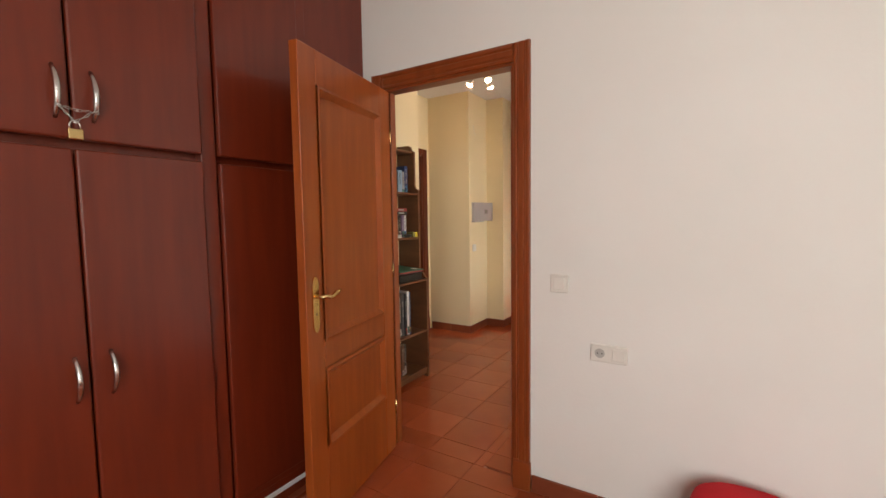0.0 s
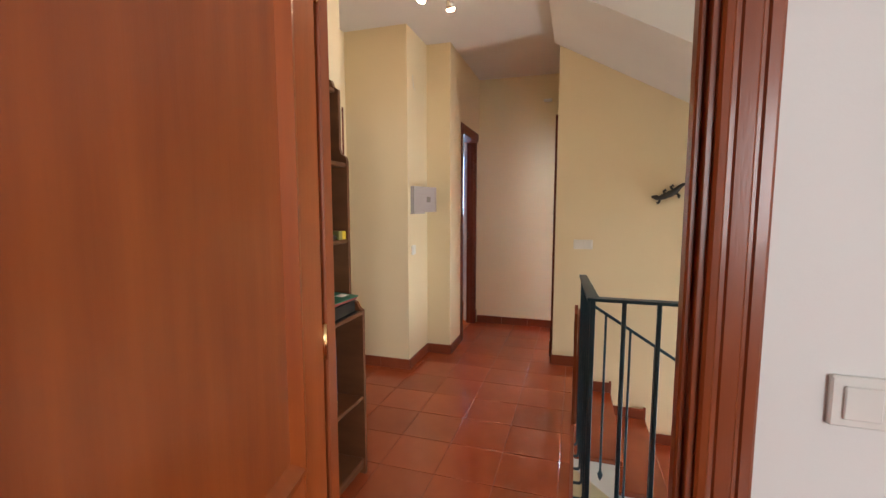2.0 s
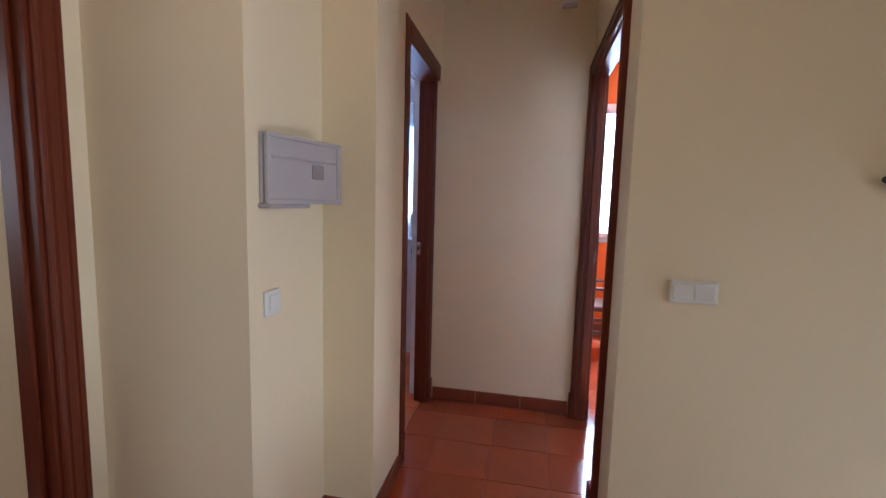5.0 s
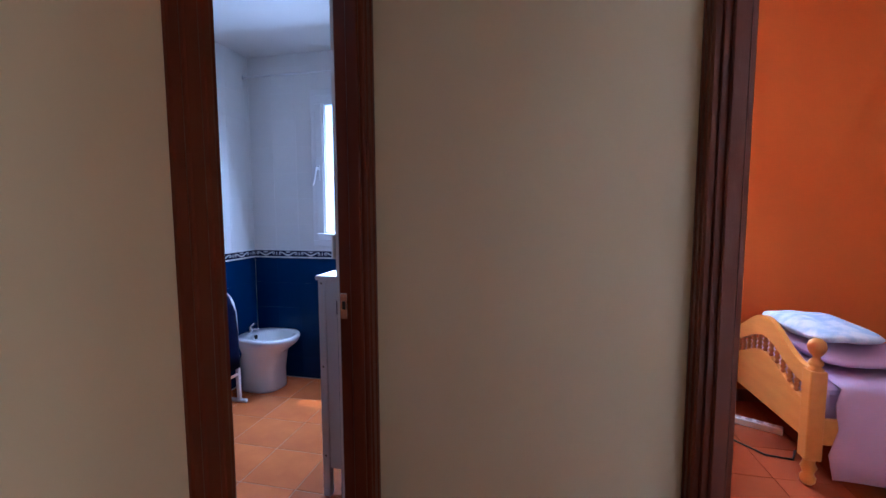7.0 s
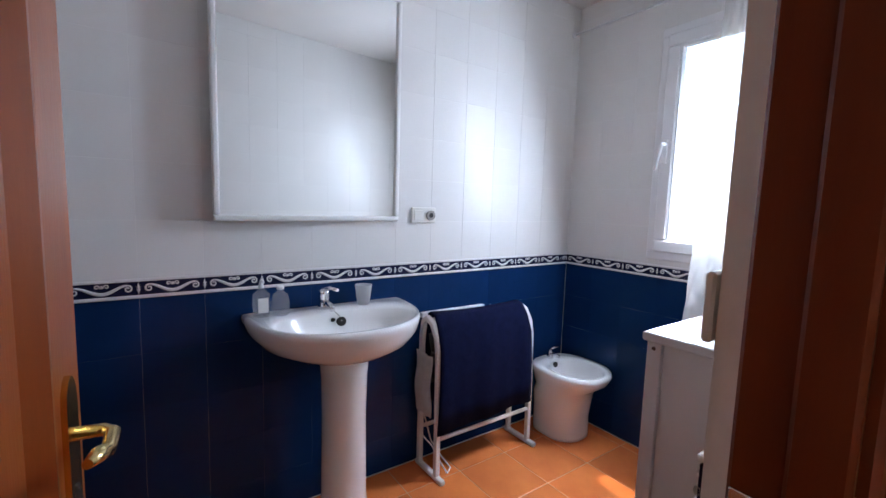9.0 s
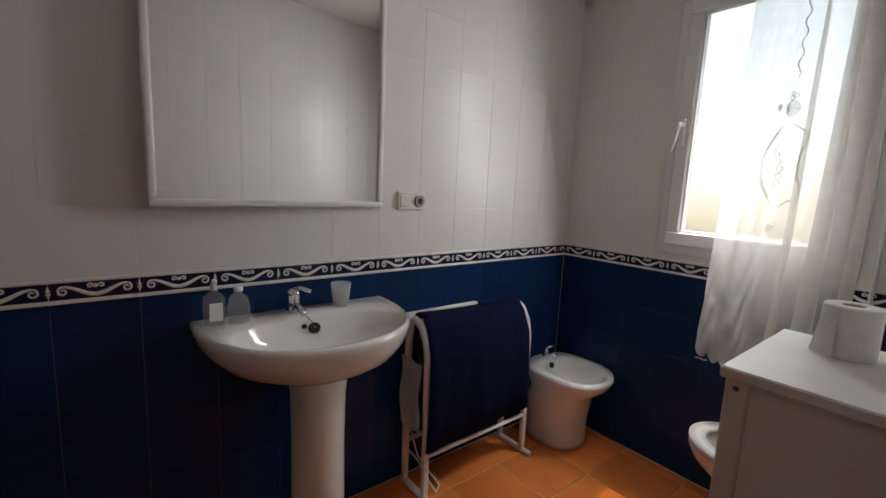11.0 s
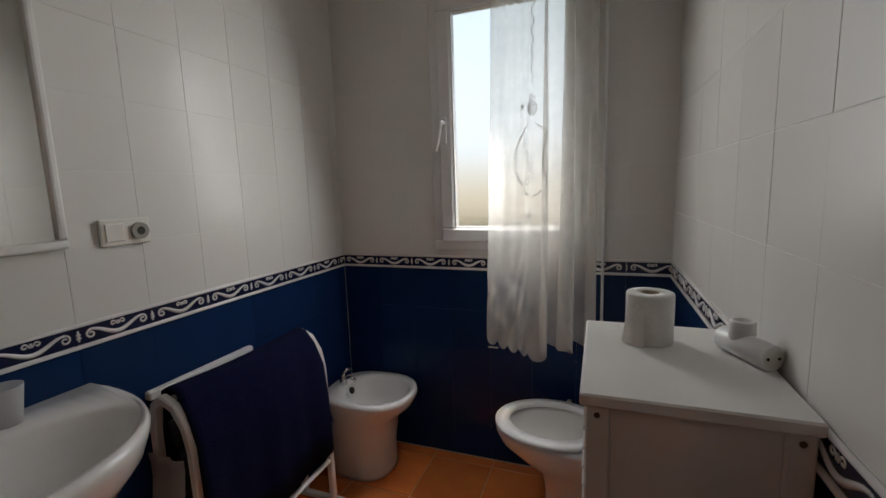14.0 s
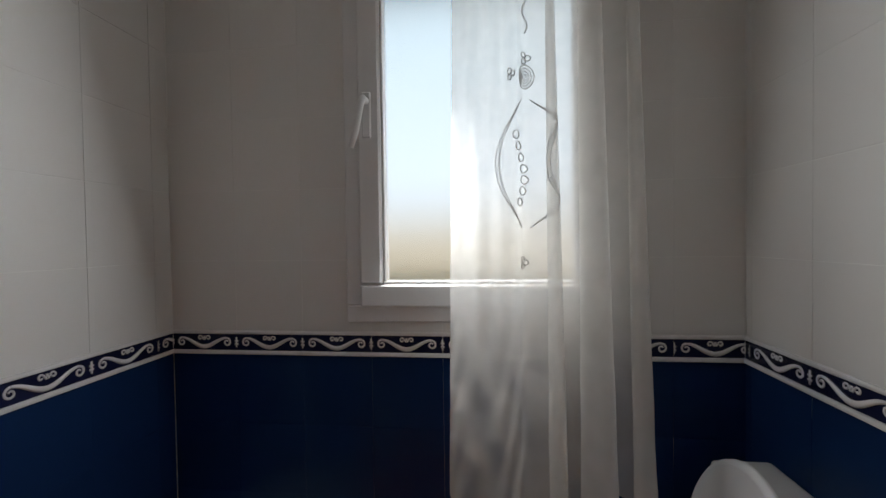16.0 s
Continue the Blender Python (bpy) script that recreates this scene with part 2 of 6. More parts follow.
def add_tube(bm, pts, r, n=10, radii=None, cap=True):
    """A round bar along points."""
    pts = [Vector(p) for p in pts]
    rings = []
    up = None
    for i, p in enumerate(pts):
        d = (pts[min(i + 1, len(pts) - 1)] - pts[max(i - 1, 0)]).normalized()
        if up is None:
            up = d.orthogonal().normalized()
        else:
            up = (up - d * up.dot(d)).normalized()
        s = d.cross(up)
        rr = radii[i] if radii else r
        rings.append([bm.verts.new(p + up * (math.cos(a) * rr) + s * (math.sin(a) * rr))
                      for a in (2 * math.pi * k / n for k in range(n))])
    for a, b in zip(rings, rings[1:]):
        for k in range(n):
            bm.faces.new((a[k], a[(k + 1) % n], b[(k + 1) % n], b[k])).smooth = True
    if cap:
        bm.faces.new(rings[0][::-1])
        bm.faces.new(rings[-1])


def tube(pts, r, n=10, radii=None):
    bm = bmesh.new()
    add_tube(bm, pts, r, n, radii)
    bmesh.ops.recalc_face_normals(bm, faces=bm.faces)
    return bm


def add_lathe(bm, profile, n=24, centre=(0, 0, 0), squash=(1, 1)):
    """Turns (radius, height) pairs round the upright axis."""
    rings = []
    for r, z in profile:
        rings.append([bm.verts.new((centre[0] + math.cos(a) * max(r, 1e-4) * squash[0], centre[1] + math.sin(a) * max(r, 1e-4) * squash[1], centre[2] + z))
                      for a in (2 * math.pi * k / n for k in range(n))])
    for a, b in zip(rings, rings[1:]):
        for k in range(n):
            bm.faces.new((a[k], a[(k + 1) % n], b[(k + 1) % n], b[k])).smooth = True
    bm.faces.new(rings[0][::-1])
    bm.faces.new(rings[-1])


def lathe(profile, n=24, centre=(0, 0, 0), squash=(1, 1)):
    bm = bmesh.new()
    add_lathe(bm, profile, n, centre, squash)
    bmesh.ops.recalc_face_normals(bm, faces=bm.faces)
    return bm


def loft(rings, close=True, cap=True):
    """Skins a row of rings that have the same number of points."""
    bm = bmesh.new()
    vs = [[bm.verts.new(p) for p in ring] for ring in rings]
    n = len(vs[0])
    for a, b in zip(vs, vs[1:]):
        for k in range(n if close else n - 1):
            bm.faces.new((a[k], a[(k + 1) % n], b[(k + 1) % n], b[k])).smooth = True
    if cap and close:
        bm.faces.new(vs[0][::-1])
        bm.faces.new(vs[-1])
    bmesh.ops.recalc_face_normals(bm, faces=bm.faces)
    return bm


def add_prism(bm, outline, axis, a, b):
    """An outline in a plane across one axis, given depth along it. outline: pairs in the other two axes' order."""
    def place(p, d):
        v = list(p)
        v.insert(axis, d)
        return v
    lo, hi = [bm.verts.new(place(p, a)) for p in outline], [bm.verts.new(place(p, b)) for p in outline]
    n = len(outline)
    fs = [bm.faces.new(lo), bm.faces.new(hi[::-1])]
    for k in range(n):
        fs.append(bm.faces.new((lo[k], hi[k], hi[(k + 1) % n], lo[(k + 1) % n])))
    bmesh.ops.recalc_face_normals(bm, faces=fs)


def prism(outline, axis, a, b):
    bm = bmesh.new()
    add_prism(bm, outline, axis, a, b)
    return bm


def wall(name, axis, p0, p1, a0, a1, z0, z1, mat, holes=()):
    """A wall with thickness p0..p1 across its axis ('x' or 'y'), from a0 to a1 along it; holes: (b0, b1, z0, z1)."""
    bm = bmesh.new()

    def slab(u0, u1, w0, w1):
        if u1 - u0 > 1e-4 and w1 - w0 > 1e-4:
            if axis == "x":
                add_box(bm, p0, p1, u0, u1, w0, w1)
            else:
                add_box(bm, u0, u1, p0, p1, w0, w1)
    at = a0
    for b0, b1, h0, h1 in sorted(holes):
        slab(at, b0, z0, z1)
        slab(b0, b1, z0, h0)
        slab(b0, b1, h1, z1)
        at = b1
    slab(at, a1, z0, z1)
    bmesh.ops.remove_doubles(bm, verts=bm.verts, dist=1e-5)
    return tagged(link_mesh(name, bm, mat), kind="structure")


# ---------------------------------------------------------------- the building's shell
H = 2.75      # ceiling of the bedroom and the hall
HB = 2.50     # ceiling of the bathroom
END = 3.985   # the corridor's end wall
DOOR_TOP = 2.068
XS, YW, XR = -3.017, 5.69, -1.472   # tiled faces of the bathroom's left, window and right walls
YN = 2.955                          # tiled face of its near wall

# bedroom
WALL_BED = wall("wall_bedroom_door", "y", 0.0, 0.06, -1.50, 2.96, -0.1, H + 0.1, WHITE_PLASTER, [(-0.775, 0.0, -0.1, DOOR_TOP)])
wall("wall_bedroom_side", "x", 2.9, 3.05, -3.7, 0.0, -0.1, H + 0.1, WHITE_PLASTER)
wall("wall_bedroom_back", "y", -3.85, -3.7, -1.5, 3.05, -0.1, H + 0.1, WHITE_PLASTER, [(0.95, 2.45, 0.95, 2.25)])
wall("wall_bedroom_wardrobe", "x", -1.62, -1.5, -3.85, 0.06, -0.1, H + 0.1, WHITE_PLASTER)
# hall
wall("wall_hall_door", "y", 0.06, 0.078, -1.50, 3.4, -0.16, H + 0.1, CREAM_PLASTER, [(-0.775, 0.0, -0.16, DOOR_TOP)])
wall("wall_hall_left", "x", -1.60, -1.475, 0.078, 1.335, -0.1, H + 0.1, CREAM_PLASTER)
wall("wall_alcove_near", "y", 1.215, 1.335, -2.05, -1.60, -0.1, H + 0.1, CREAM_PLASTER)
wall("wall_alcove", "x", -2.17, -2.05, 1.215, 2.49, -0.1, H + 0.1, CREAM_PLASTER, [(1.52, 2.235, -0.1, DOOR_TOP)])
wall("wall_pillar_front", "y", 2.373, 2.49, -2.05, -1.505, -0.1, H + 0.1, CREAM_PLASTER)
wall("wall_pillar_side", "x", -1.625, -1.505, 2.49, 2.83, -0.1, H + 0.1, CREAM_PLASTER)
wall("wall_panel", "y", 2.83, 2.90, -1.625, -1.287, -0.1, H + 0.1, CREAM_PLASTER)
wall("wall_corridor_left", "x", -1.365, -1.287, 2.90, END, -0.1, H + 0.1, CREAM_PLASTER, [(3.27, END, -0.1, DOOR_TOP)])
wall("wall_corridor_end", "y", END, END + 0.06, -1.365, -0.30, -0.1, H + 0.1, CREAM_PLASTER)
XC = -0.378   # the corridor's right face
wall("wall_corridor_right", "x", XC, -0.34, 2.91, END, -0.1, H + 0.1, CREAM_PLASTER, [(3.097, 3.93, -0.1, DOOR_TOP)])
WALL_STAIR = wall("wall_stair", "y", 2.855, 2.91, -0.378, 3.4, -2.9, H + 0.1, CREAM_PLASTER)
wall("wall_stair_lower", "y", 0.0, 0.12, -0.40, 3.4, -2.9, -0.16, WHITE_PLASTER)
wall("wall_stair_far", "x", 3.4, 3.5, 0.0, 2.91, -2.9, H + 0.1, WHITE_PLASTER, [(0.45, 1.65, 0.9, 2.3), (1.75, 2.7, -1.9, -0.6)])
wall("wall_stair_under_hall", "x", -0.34, -0.22, 0.12, 2.85, -2.9, -0.16, WHITE_PLASTER)
# bathroom
WALL_BL = wall("wall_bathroom_left", "x", XS - 0.12, XS - 0.003, 2.83, YW + 0.17, -0.1, HB + 0.1, GROUT)
WALL_BW = wall("wall_bathroom_window", "y", YW + 0.003, YW + 0.17, XS - 0.003, -1.365, -0.1, HB + 0.1, GROUT, [(-2.47, -1.80, 1.075, 2.20)])
WALL_BR = wall("wall_bathroom_right", "x", XR + 0.003, -1.365, 2.90, YW + 0.003, -0.1, HB + 0.1, GROUT, [(3.24, 4.012, -0.1, DOOR_TOP + 0.03)])
wall("wall_bathroom_jamb", "x", -1.42, -1.365, 3.9615, 4.012, -0.1, DOOR_TOP + 0.03, WHITE_TILE)
WALL_BN = wall("wall_bathroom_near", "y", YN - 0.12, YN - 0.003, XS - 0.003, -1.625, -0.1, HB + 0.1, GROUT)
# the room behind the alcove's door
wall("wall_side_room_far", "y", 2.30, 2.42, -4.4, -2.17, -0.1, H + 0.1, CREAM_PLASTER)
# the back wall's opening is added for the side room's fill lamp
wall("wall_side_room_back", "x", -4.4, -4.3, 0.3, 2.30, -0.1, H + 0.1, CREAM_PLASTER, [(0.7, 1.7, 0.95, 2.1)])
wall("wall_side_room_near", "y", 0.2, 0.3, -4.4, -2.05, -0.1, H + 0.1, CREAM_PLASTER)
wall("wall_side_room_side", "x", -2.05, -1.95, 0.2, 1.215, -0.1, H + 0.1, CREAM_PLASTER)
# orange room
YO = 5.95
WALL_OW = wall("wall_orange_window", "y", YO, YO + 0.16, -1.30, 3.6, -0.1, H + 0.1, ORANGE_PLASTER, [(-0.62, 0.40, 0.98, 2.33)])
wall("wall_orange_corridor", "x", -0.34, -0.305, 2.91, END, -0.1, H + 0.1, ORANGE_PLASTER, [(3.097, 3.93, -0.1, DOOR_TOP)])
wall("wall_orange_back_of_corridor", "y", END + 0.06, END + 0.12, -1.30, -0.30, -0.1, H + 0.1, ORANGE_PLASTER)
wall("wall_orange_left", "x", -1.365, -1.30, END + 0.06, YO + 0.16, -0.1, H + 0.1, ORANGE_PLASTER)
wall("wall_orange_right", "x", 3.6, 3.72, 2.91, YO + 0.16, -0.1, H + 0.1, ORANGE_PLASTER)
wall("wall_orange_near", "y", 2.91, 3.0, -0.30, 3.6, -0.1, H + 0.1, WHITE_PLASTER)


def sheet(name, x0, x1, y0, y1, z0, z1, mat):
    return tagged(link_mesh(name, box(x0, x1, y0, y1, z0, z1), mat), kind="structure")


# floors (the mortar bed; the tiles are laid on it at the end of the file) and ceilings
EDGE = -0.185   # where the hall's floor ends and the stairs begin
FLOOR_BED = sheet("floor_bedroom", -1.5, 2.9, -3.7, 0.06, -0.12, -0.004, MORTAR)
FLOOR_HALL = sheet("floor_hall", -2.05, EDGE - 0.004, 0.06, 2.90, -0.16, -0.004, MORTAR)
FLOOR_LANDING = sheet("floor_landing", EDGE - 0.004, 3.4, 0.078, 1.11, -0.16, -0.004, MORTAR)
FLOOR_CORRIDOR = sheet("floor_corridor", -1.365, -0.30, 2.90, END, -0.12, -0.004, MORTAR)
FLOOR_BATH = sheet("floor_bathroom", XS, -1.365, YN, YW, -0.13, -0.003, MORTAR_PALE)
FLOOR_ORANGE = sheet("floor_orange_room", -0.30, 3.6, 3.0, YO, -0.13, -0.004, MORTAR)
sheet("floor_orange_room_corner", -1.30, -0.30, END + 0.12, YO, -0.13, 0.0, TERRACOTTA)
sheet("floor_side_room", -4.3, -2.05, 0.3, 2.30, -0.13, 0.0, TERRACOTTA)
sheet("floor_lower", -0.40, 3.4, 0.0, 2.91, -3.0, -2.9, WHITE_PLASTER)
sheet("ceiling_bedroom", -1.5, 2.9, -3.7, 0.0, H, H + 0.12, CEILING_PAINT)
sheet("ceiling_hall", -2.05, -0.42, 0.078, 2.83, H, H + 0.12, CEILING_PAINT)
sheet("ceiling_corridor", -1.625, -0.30, 2.83, END, H, H + 0.12, CEILING_PAINT)
sheet("ceiling_bathroom", XS - 0.003, XR + 0.003, YN - 0.003, YW + 0.003, HB, HB + 0.1, CEILING_PAINT)
sheet("ceiling_orange_room", -1.30, 3.6, 2.91, YO, H + 0.012, H + 0.13, CEILING_PAINT)
sheet("ceiling_side_room", -4.3, -2.05, 0.2, 2.30, H, H + 0.12, CEILING_PAINT)
sheet("ceiling_stair", -0.42, 3.4, 0.078, 1.88, H, H + 0.12, CEILING_PAINT)
# roof slope over the stairs: its near side stands as a white upright face under the flat ceiling
tagged(link_mesh("ceiling_stair_slope", prism([(-0.42, 2.655), (3.4, 0.56), (3.4, H + 0.12), (-0.42, H + 0.12)], 1, 1.88, 2.85), CEILING_PAINT), kind="structure")
# the ground outside; the pale distance is a glowing sheet with painted haze
tagged(link_mesh("ground", box(-400, 400, 6.4, 600, -3.4, -3.2), material("dry_ground", (0.30, 0.27, 0.19), 0.9, second=(0.14, 0.16, 0.09), scale=0.05)), kind="structure")
haze_glow = bpy.data.materials.new("painted_haze_glow")
haze_glow.use_nodes = True
hn = haze_glow.node_tree
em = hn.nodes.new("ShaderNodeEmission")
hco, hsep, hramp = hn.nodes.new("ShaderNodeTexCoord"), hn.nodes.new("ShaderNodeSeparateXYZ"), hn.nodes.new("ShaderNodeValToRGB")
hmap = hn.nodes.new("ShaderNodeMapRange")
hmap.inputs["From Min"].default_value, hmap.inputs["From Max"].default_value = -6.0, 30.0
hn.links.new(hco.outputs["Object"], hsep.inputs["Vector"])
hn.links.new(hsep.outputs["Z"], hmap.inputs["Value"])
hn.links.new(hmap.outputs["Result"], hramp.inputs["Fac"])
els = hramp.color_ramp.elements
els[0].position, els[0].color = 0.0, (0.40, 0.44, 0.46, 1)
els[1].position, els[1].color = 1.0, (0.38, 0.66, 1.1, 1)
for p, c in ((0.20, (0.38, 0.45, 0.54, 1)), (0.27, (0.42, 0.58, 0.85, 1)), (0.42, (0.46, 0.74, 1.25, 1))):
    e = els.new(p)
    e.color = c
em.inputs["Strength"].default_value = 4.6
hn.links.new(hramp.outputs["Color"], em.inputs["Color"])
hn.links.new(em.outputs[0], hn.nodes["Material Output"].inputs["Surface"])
tagged(link_mesh("backdrop", box(-70, 70, 62, 62.2, -6, 34), haze_glow), kind="structure")


# ---------------------------------------------------------------- doors
def moulded(bm, u0, u1, base, out, lay):
    """A casing board across u0..u1 (inner to outer edge) that stands proud of base by up to out; lay places (u, v, w)."""
    d = 1 if u1 > u0 else -1
    w = abs(u1 - u0)
    prof = [(0, 0), (0, 0.5), (0.06, 0.72), (0.18, 0.78), (0.22, 0.62), (0.30, 0.62), (0.34, 0.86), (0.62, 0.92), (0.66, 0.74), (0.72, 0.74), (0.76, 1.0), (0.94, 1.0), (1.0, 0.8), (1.0, 0)]
    return [(u0 + d * w * a, base + out * b) for a, b in prof]


def casing(door, axis, face, out, a0, a1, top, w=0.083, w_far=0.0):
    """The moulded surround of an opening a0..a1 on one wall face, with its plinth blocks."""
    ax = 0 if axis == "x" else 1
    for inner, outer in ((a0, a0 - w), (a1, a1 + (w_far or w))):
        prof = moulded(None, inner, outer, face, out, None)
        bm = bmesh.new()
        pts = [((v, u) if ax == 0 else (u, v)) for u, v in prof]
        add_prism(bm, pts, 2, 0.0, top + w)
        wpart("casing_upright", bm, CASING_WOOD_SHADED, door)
        lo, hi = sorted((inner - math.copysign(0.004, outer - inner), outer + math.copysign(0.006, outer - inner)))
        f0, f1 = sorted((face, face + out * 1.35))
        bm = box(f0, f1, lo, hi, 0.0, 0.15, bevel=0.006) if ax == 0 else box(lo, hi, f0, f1, 0.0, 0.15, bevel=0.006)
        wpart("plinth_block", bm, CASING_WOOD_SHADED, door)
    prof = moulded(None, top, top + w, face, out, None)
    bm = bmesh.new()
    if ax == 0:
        add_prism(bm, [(v, z) for z, v in prof], 1, a0 + 0.001, a1 - 0.001)
    else:
        add_prism(bm, [(v, z) for z, v in prof], 0, a0 + 0.001, a1 - 0.001)
    wpart("casing_head", bm, CASING_WOOD_SHADED, door)


def lining(door, axis, p0, p1, a0, a1, top, t=0.012):
    """The boards that line the opening through the wall, with a stop bead."""
    mid = (p0 + p1) / 2
    for x0, x1, z0, z1 in ((a0 - t, a0 + t, 0, top), (a1 - t, a1 + t, 0, top), (a0 + t, a1 - t, top - t, top + t)):
        bm = box(p0, p1, x0, x1, z0, z1, bevel=0.002) if axis == "x" else box(x0, x1, p0, p1, z0, z1, bevel=0.002)
        wpart("lining", bm, CASING_WOOD_SHADED, door)
    for x0, x1, z0, z1 in ((a0 + t, a0 + t + 0.014, 0, top - t), (a1 - t - 0.014, a1 - t, 0, top - t)):
        bm = box(mid - 0.02, mid + 0.02, x0, x1, z0, z1, bevel=0.004) if axis == "x" else box(x0, x1, mid - 0.02, mid + 0.02, z0, z1, bevel=0.004)
        wpart("stop_bead", bm, CASING_WOOD_SHADED, door)


def frame_ring(bm, x0, x1, z0, z1, y0, y1, w):
    """A sloping moulding round a panel: thick outside, thin inside."""
    o = [(x0, z0), (x1, z0), (x1, z1), (x0, z1)]
    i = [(x0 + w, z0 + w), (x1 - w, z0 + w), (x1 - w, z1 - w), (x0 + w, z1 - w)]
    m = [(x0 + w * .35, z0 + w * .35), (x1 - w * .35, z0 + w * .35), (x1 - w * .35, z1 - w * .35), (x0 + w * .35, z1 - w * .35)]
    vo, vm, vi = ([bm.verts.new((x, y, z)) for x, z in ring] for ring, y in ((o, y1), (m, y1 + (y1 - y0) * 0.12), (i, y0)))
    for a, b in ((vo, vm), (vm, vi)):
        for k in range(4):
            bm.faces.new((a[k], a[(k + 1) % 4], b[(k + 1) % 4], b[k]))


def lever_handle(leaf, x, z, side, reach):
    """A brass lever on its long plate; side: which face (+1 or -1 along y); reach: which way the lever points along x."""
    y = 0.02 * side
    bm = bmesh.new()
    out = [(x + 0.021 * math.sin(a) * (1.0 if abs(math.cos(a)) < 0.8 else 0.9), z - 0.035 + 0.118 * math.cos(a)) for a in (2 * math.pi * k / 20 for k in range(20))]
    out = [(x + max(-0.02, min(0.02, (px - x) * 1.6)), pz) for px, pz in out]
    add_prism(bm, [(px, pz) for px, pz in out], 1, y, y + 0.007 * side)
    plate = part("handle_plate", bm, BRASS, leaf, "worn brass backplate")
    pts = [(x, y + 0.005 * side, z), (x, y + 0.04 * side, z), (x + 0.012 * reach, y + 0.052 * side, z), (x + 0.045 * reach, y + 0.054 * side, z - 0.008),
           (x + 0.08 * reach, y + 0.053 * side, z + 0.006), (x + 0.112 * reach, y + 0.05 * side, z + 0.012)]
    part("lever", tube(pts, 0.008, 10, [0.010, 0.009, 0.0095, 0.009, 0.0105, 0.006]), BRASS, plate, "curved brass lever")
    bm = bmesh.new()
    add_tube(bm, [(x, y, z - 0.075), (x, y + 0.009 * side, z - 0.075)], 0.004, 10)
    part("keyhole", bm, DARK_HOLE, plate)


def door_leaf(door, m, width, lever_z, wood=DOOR_WOOD, reach=-1):
    """A panelled leaf in the thing's own metres: x from the hinges, y across the thickness."""
    W, T = width, 0.02
    core = box(0.10, W - 0.10, -0.009, 0.009, 0.30, 1.95)
    core.transform(m)
    leaf = part("leaf", core, wood, door, "varnished reddish-brown panelled door leaf standing open")
    for nm, a in (("stile", (0, 0.112, -T, T, 0.008, 2.045)), ("stile", (W - 0.112, W, -T, T, 0.008, 2.045)), ("rail", (0.1121, W - 0.1121, -T, T, 1.90, 2.045)),
                  ("rail", (0.1121, W - 0.1121, -T, T, 0.705, 0.825)), ("rail", (0.1121, W - 0.1121, -T, T, 0.008, 0.35))):
        bm = box(*a, bevel=0.003)
        bm.transform(m)
        part(nm, bm, wood, leaf)
    for z0, z1 in ((0.825, 1.90), (0.35, 0.705)):
        for s in (1, -1):
            bm = bmesh.new()
            frame_ring(bm, 0.112, W - 0.112, z0, z1, 0.009 * s, (T + 0.007) * s, 0.036)
            bmesh.ops.recalc_face_normals(bm, faces=bm.faces)
            bm.transform(m)
            part("panel_moulding", bm, wood, leaf)
    for s in (1, -1):
        before = set(bpy.data.objects)
        lever_handle(leaf, W - 0.055, lever_z, s, reach)
        for o in set(bpy.data.objects) - before:
            o.data.transform(m)
    for z in (0.25, 1.05, 1.80):
        bm = bmesh.new()
        add_tube(bm, [(-0.006, T, z - 0.04), (-0.006, T, z + 0.04)], 0.006, 8)
        bm.transform(m)
        part("hinge", bm, BRASS, leaf, "small brass hinge")
    return leaf


D1 = thing("door_1", "reddish-brown wooden bedroom door standing open beside the wardrobe", "door", pose(-0.775, 0, 0), kind="structure")
casing(D1, "y", 0.0, -0.02, -0.775, 0.0, DOOR_TOP)
casing(D1, "y", 0.078, 0.006, -0.775, 0.0, DOOR_TOP, 0.06)
lining(D1, "y", 0.0, 0.078, -0.775, 0.0, DOOR_TOP)
# the bedroom frame takes the lit copy of the casing wood
for ob in bpy.data.objects:
    if ob.parent == D1 and ob.data.materials[0] == CASING_WOOD_SHADED:
        ob.data.materials[0] = FRAME_WOOD
door_leaf(D1, pose(0.025, -0.028, 0, 0, 0, -78.5), 0.765, 1.03)
wpart("strike_plate", box(-0.0145, -0.0115, 0.02, 0.045, 0.96, 1.12, bevel=0.001), STEEL, D1, "small steel strike plate")

D2 = thing("door_2", "reddish-brown bathroom door, casing darkened for shade, standing open into the bathroom", "door", pose(-1.38, 3.265, 0), kind="structure")
casing(D2, "x", -1.287, 0.006, 3.27, 3.925, DOOR_TOP, 0.082, 0.001)
lining(D2, "x", -1.412, -1.287, 3.27, 3.925, DOOR_TOP)
for ob in list(bpy.data.objects):
    # the far jamb has a post of its own, set back into the corner
    if ob.parent == D2 and ob.name.startswith(("casing_upright", "plinth_block", "lining")) and min((v.co.y for v in ob.data.vertices)) > 0.6 and len(ob.data.vertices) > 7:
        bpy.data.objects.remove(ob)
wpart("jamb_post", box(-1.412, -1.335, 3.913, END - 0.001, 0.0, DOOR_TOP + 0.082, bevel=0.004), CASING_WOOD_SHADED, D2)
bm = bmesh.new()
add_prism(bm, [(v, u) for u, v in moulded(None, 3.916, END - 0.001, -1.3352, 0.023, None)], 2, 0.0, DOOR_TOP + 0.082)
wpart("casing_upright", bm, CASING_WOOD_SHADED, D2)
wpart("plinth_block", box(-1.335, -1.303, 3.908, END - 0.001, 0.0, 0.15, bevel=0.006), CASING_WOOD_SHADED, D2)
door_leaf(D2, pose(-0.085, 0.026, 0, 0, 0, 180 - 9.5), 0.60, 0.98, reach=-1)
wpart("strike_plate", box(-1.408, -1.384, 3.9095, 3.9135, 0.985, 1.065, bevel=0.001), STEEL, D2, "worn steel strike plate in the jamb")
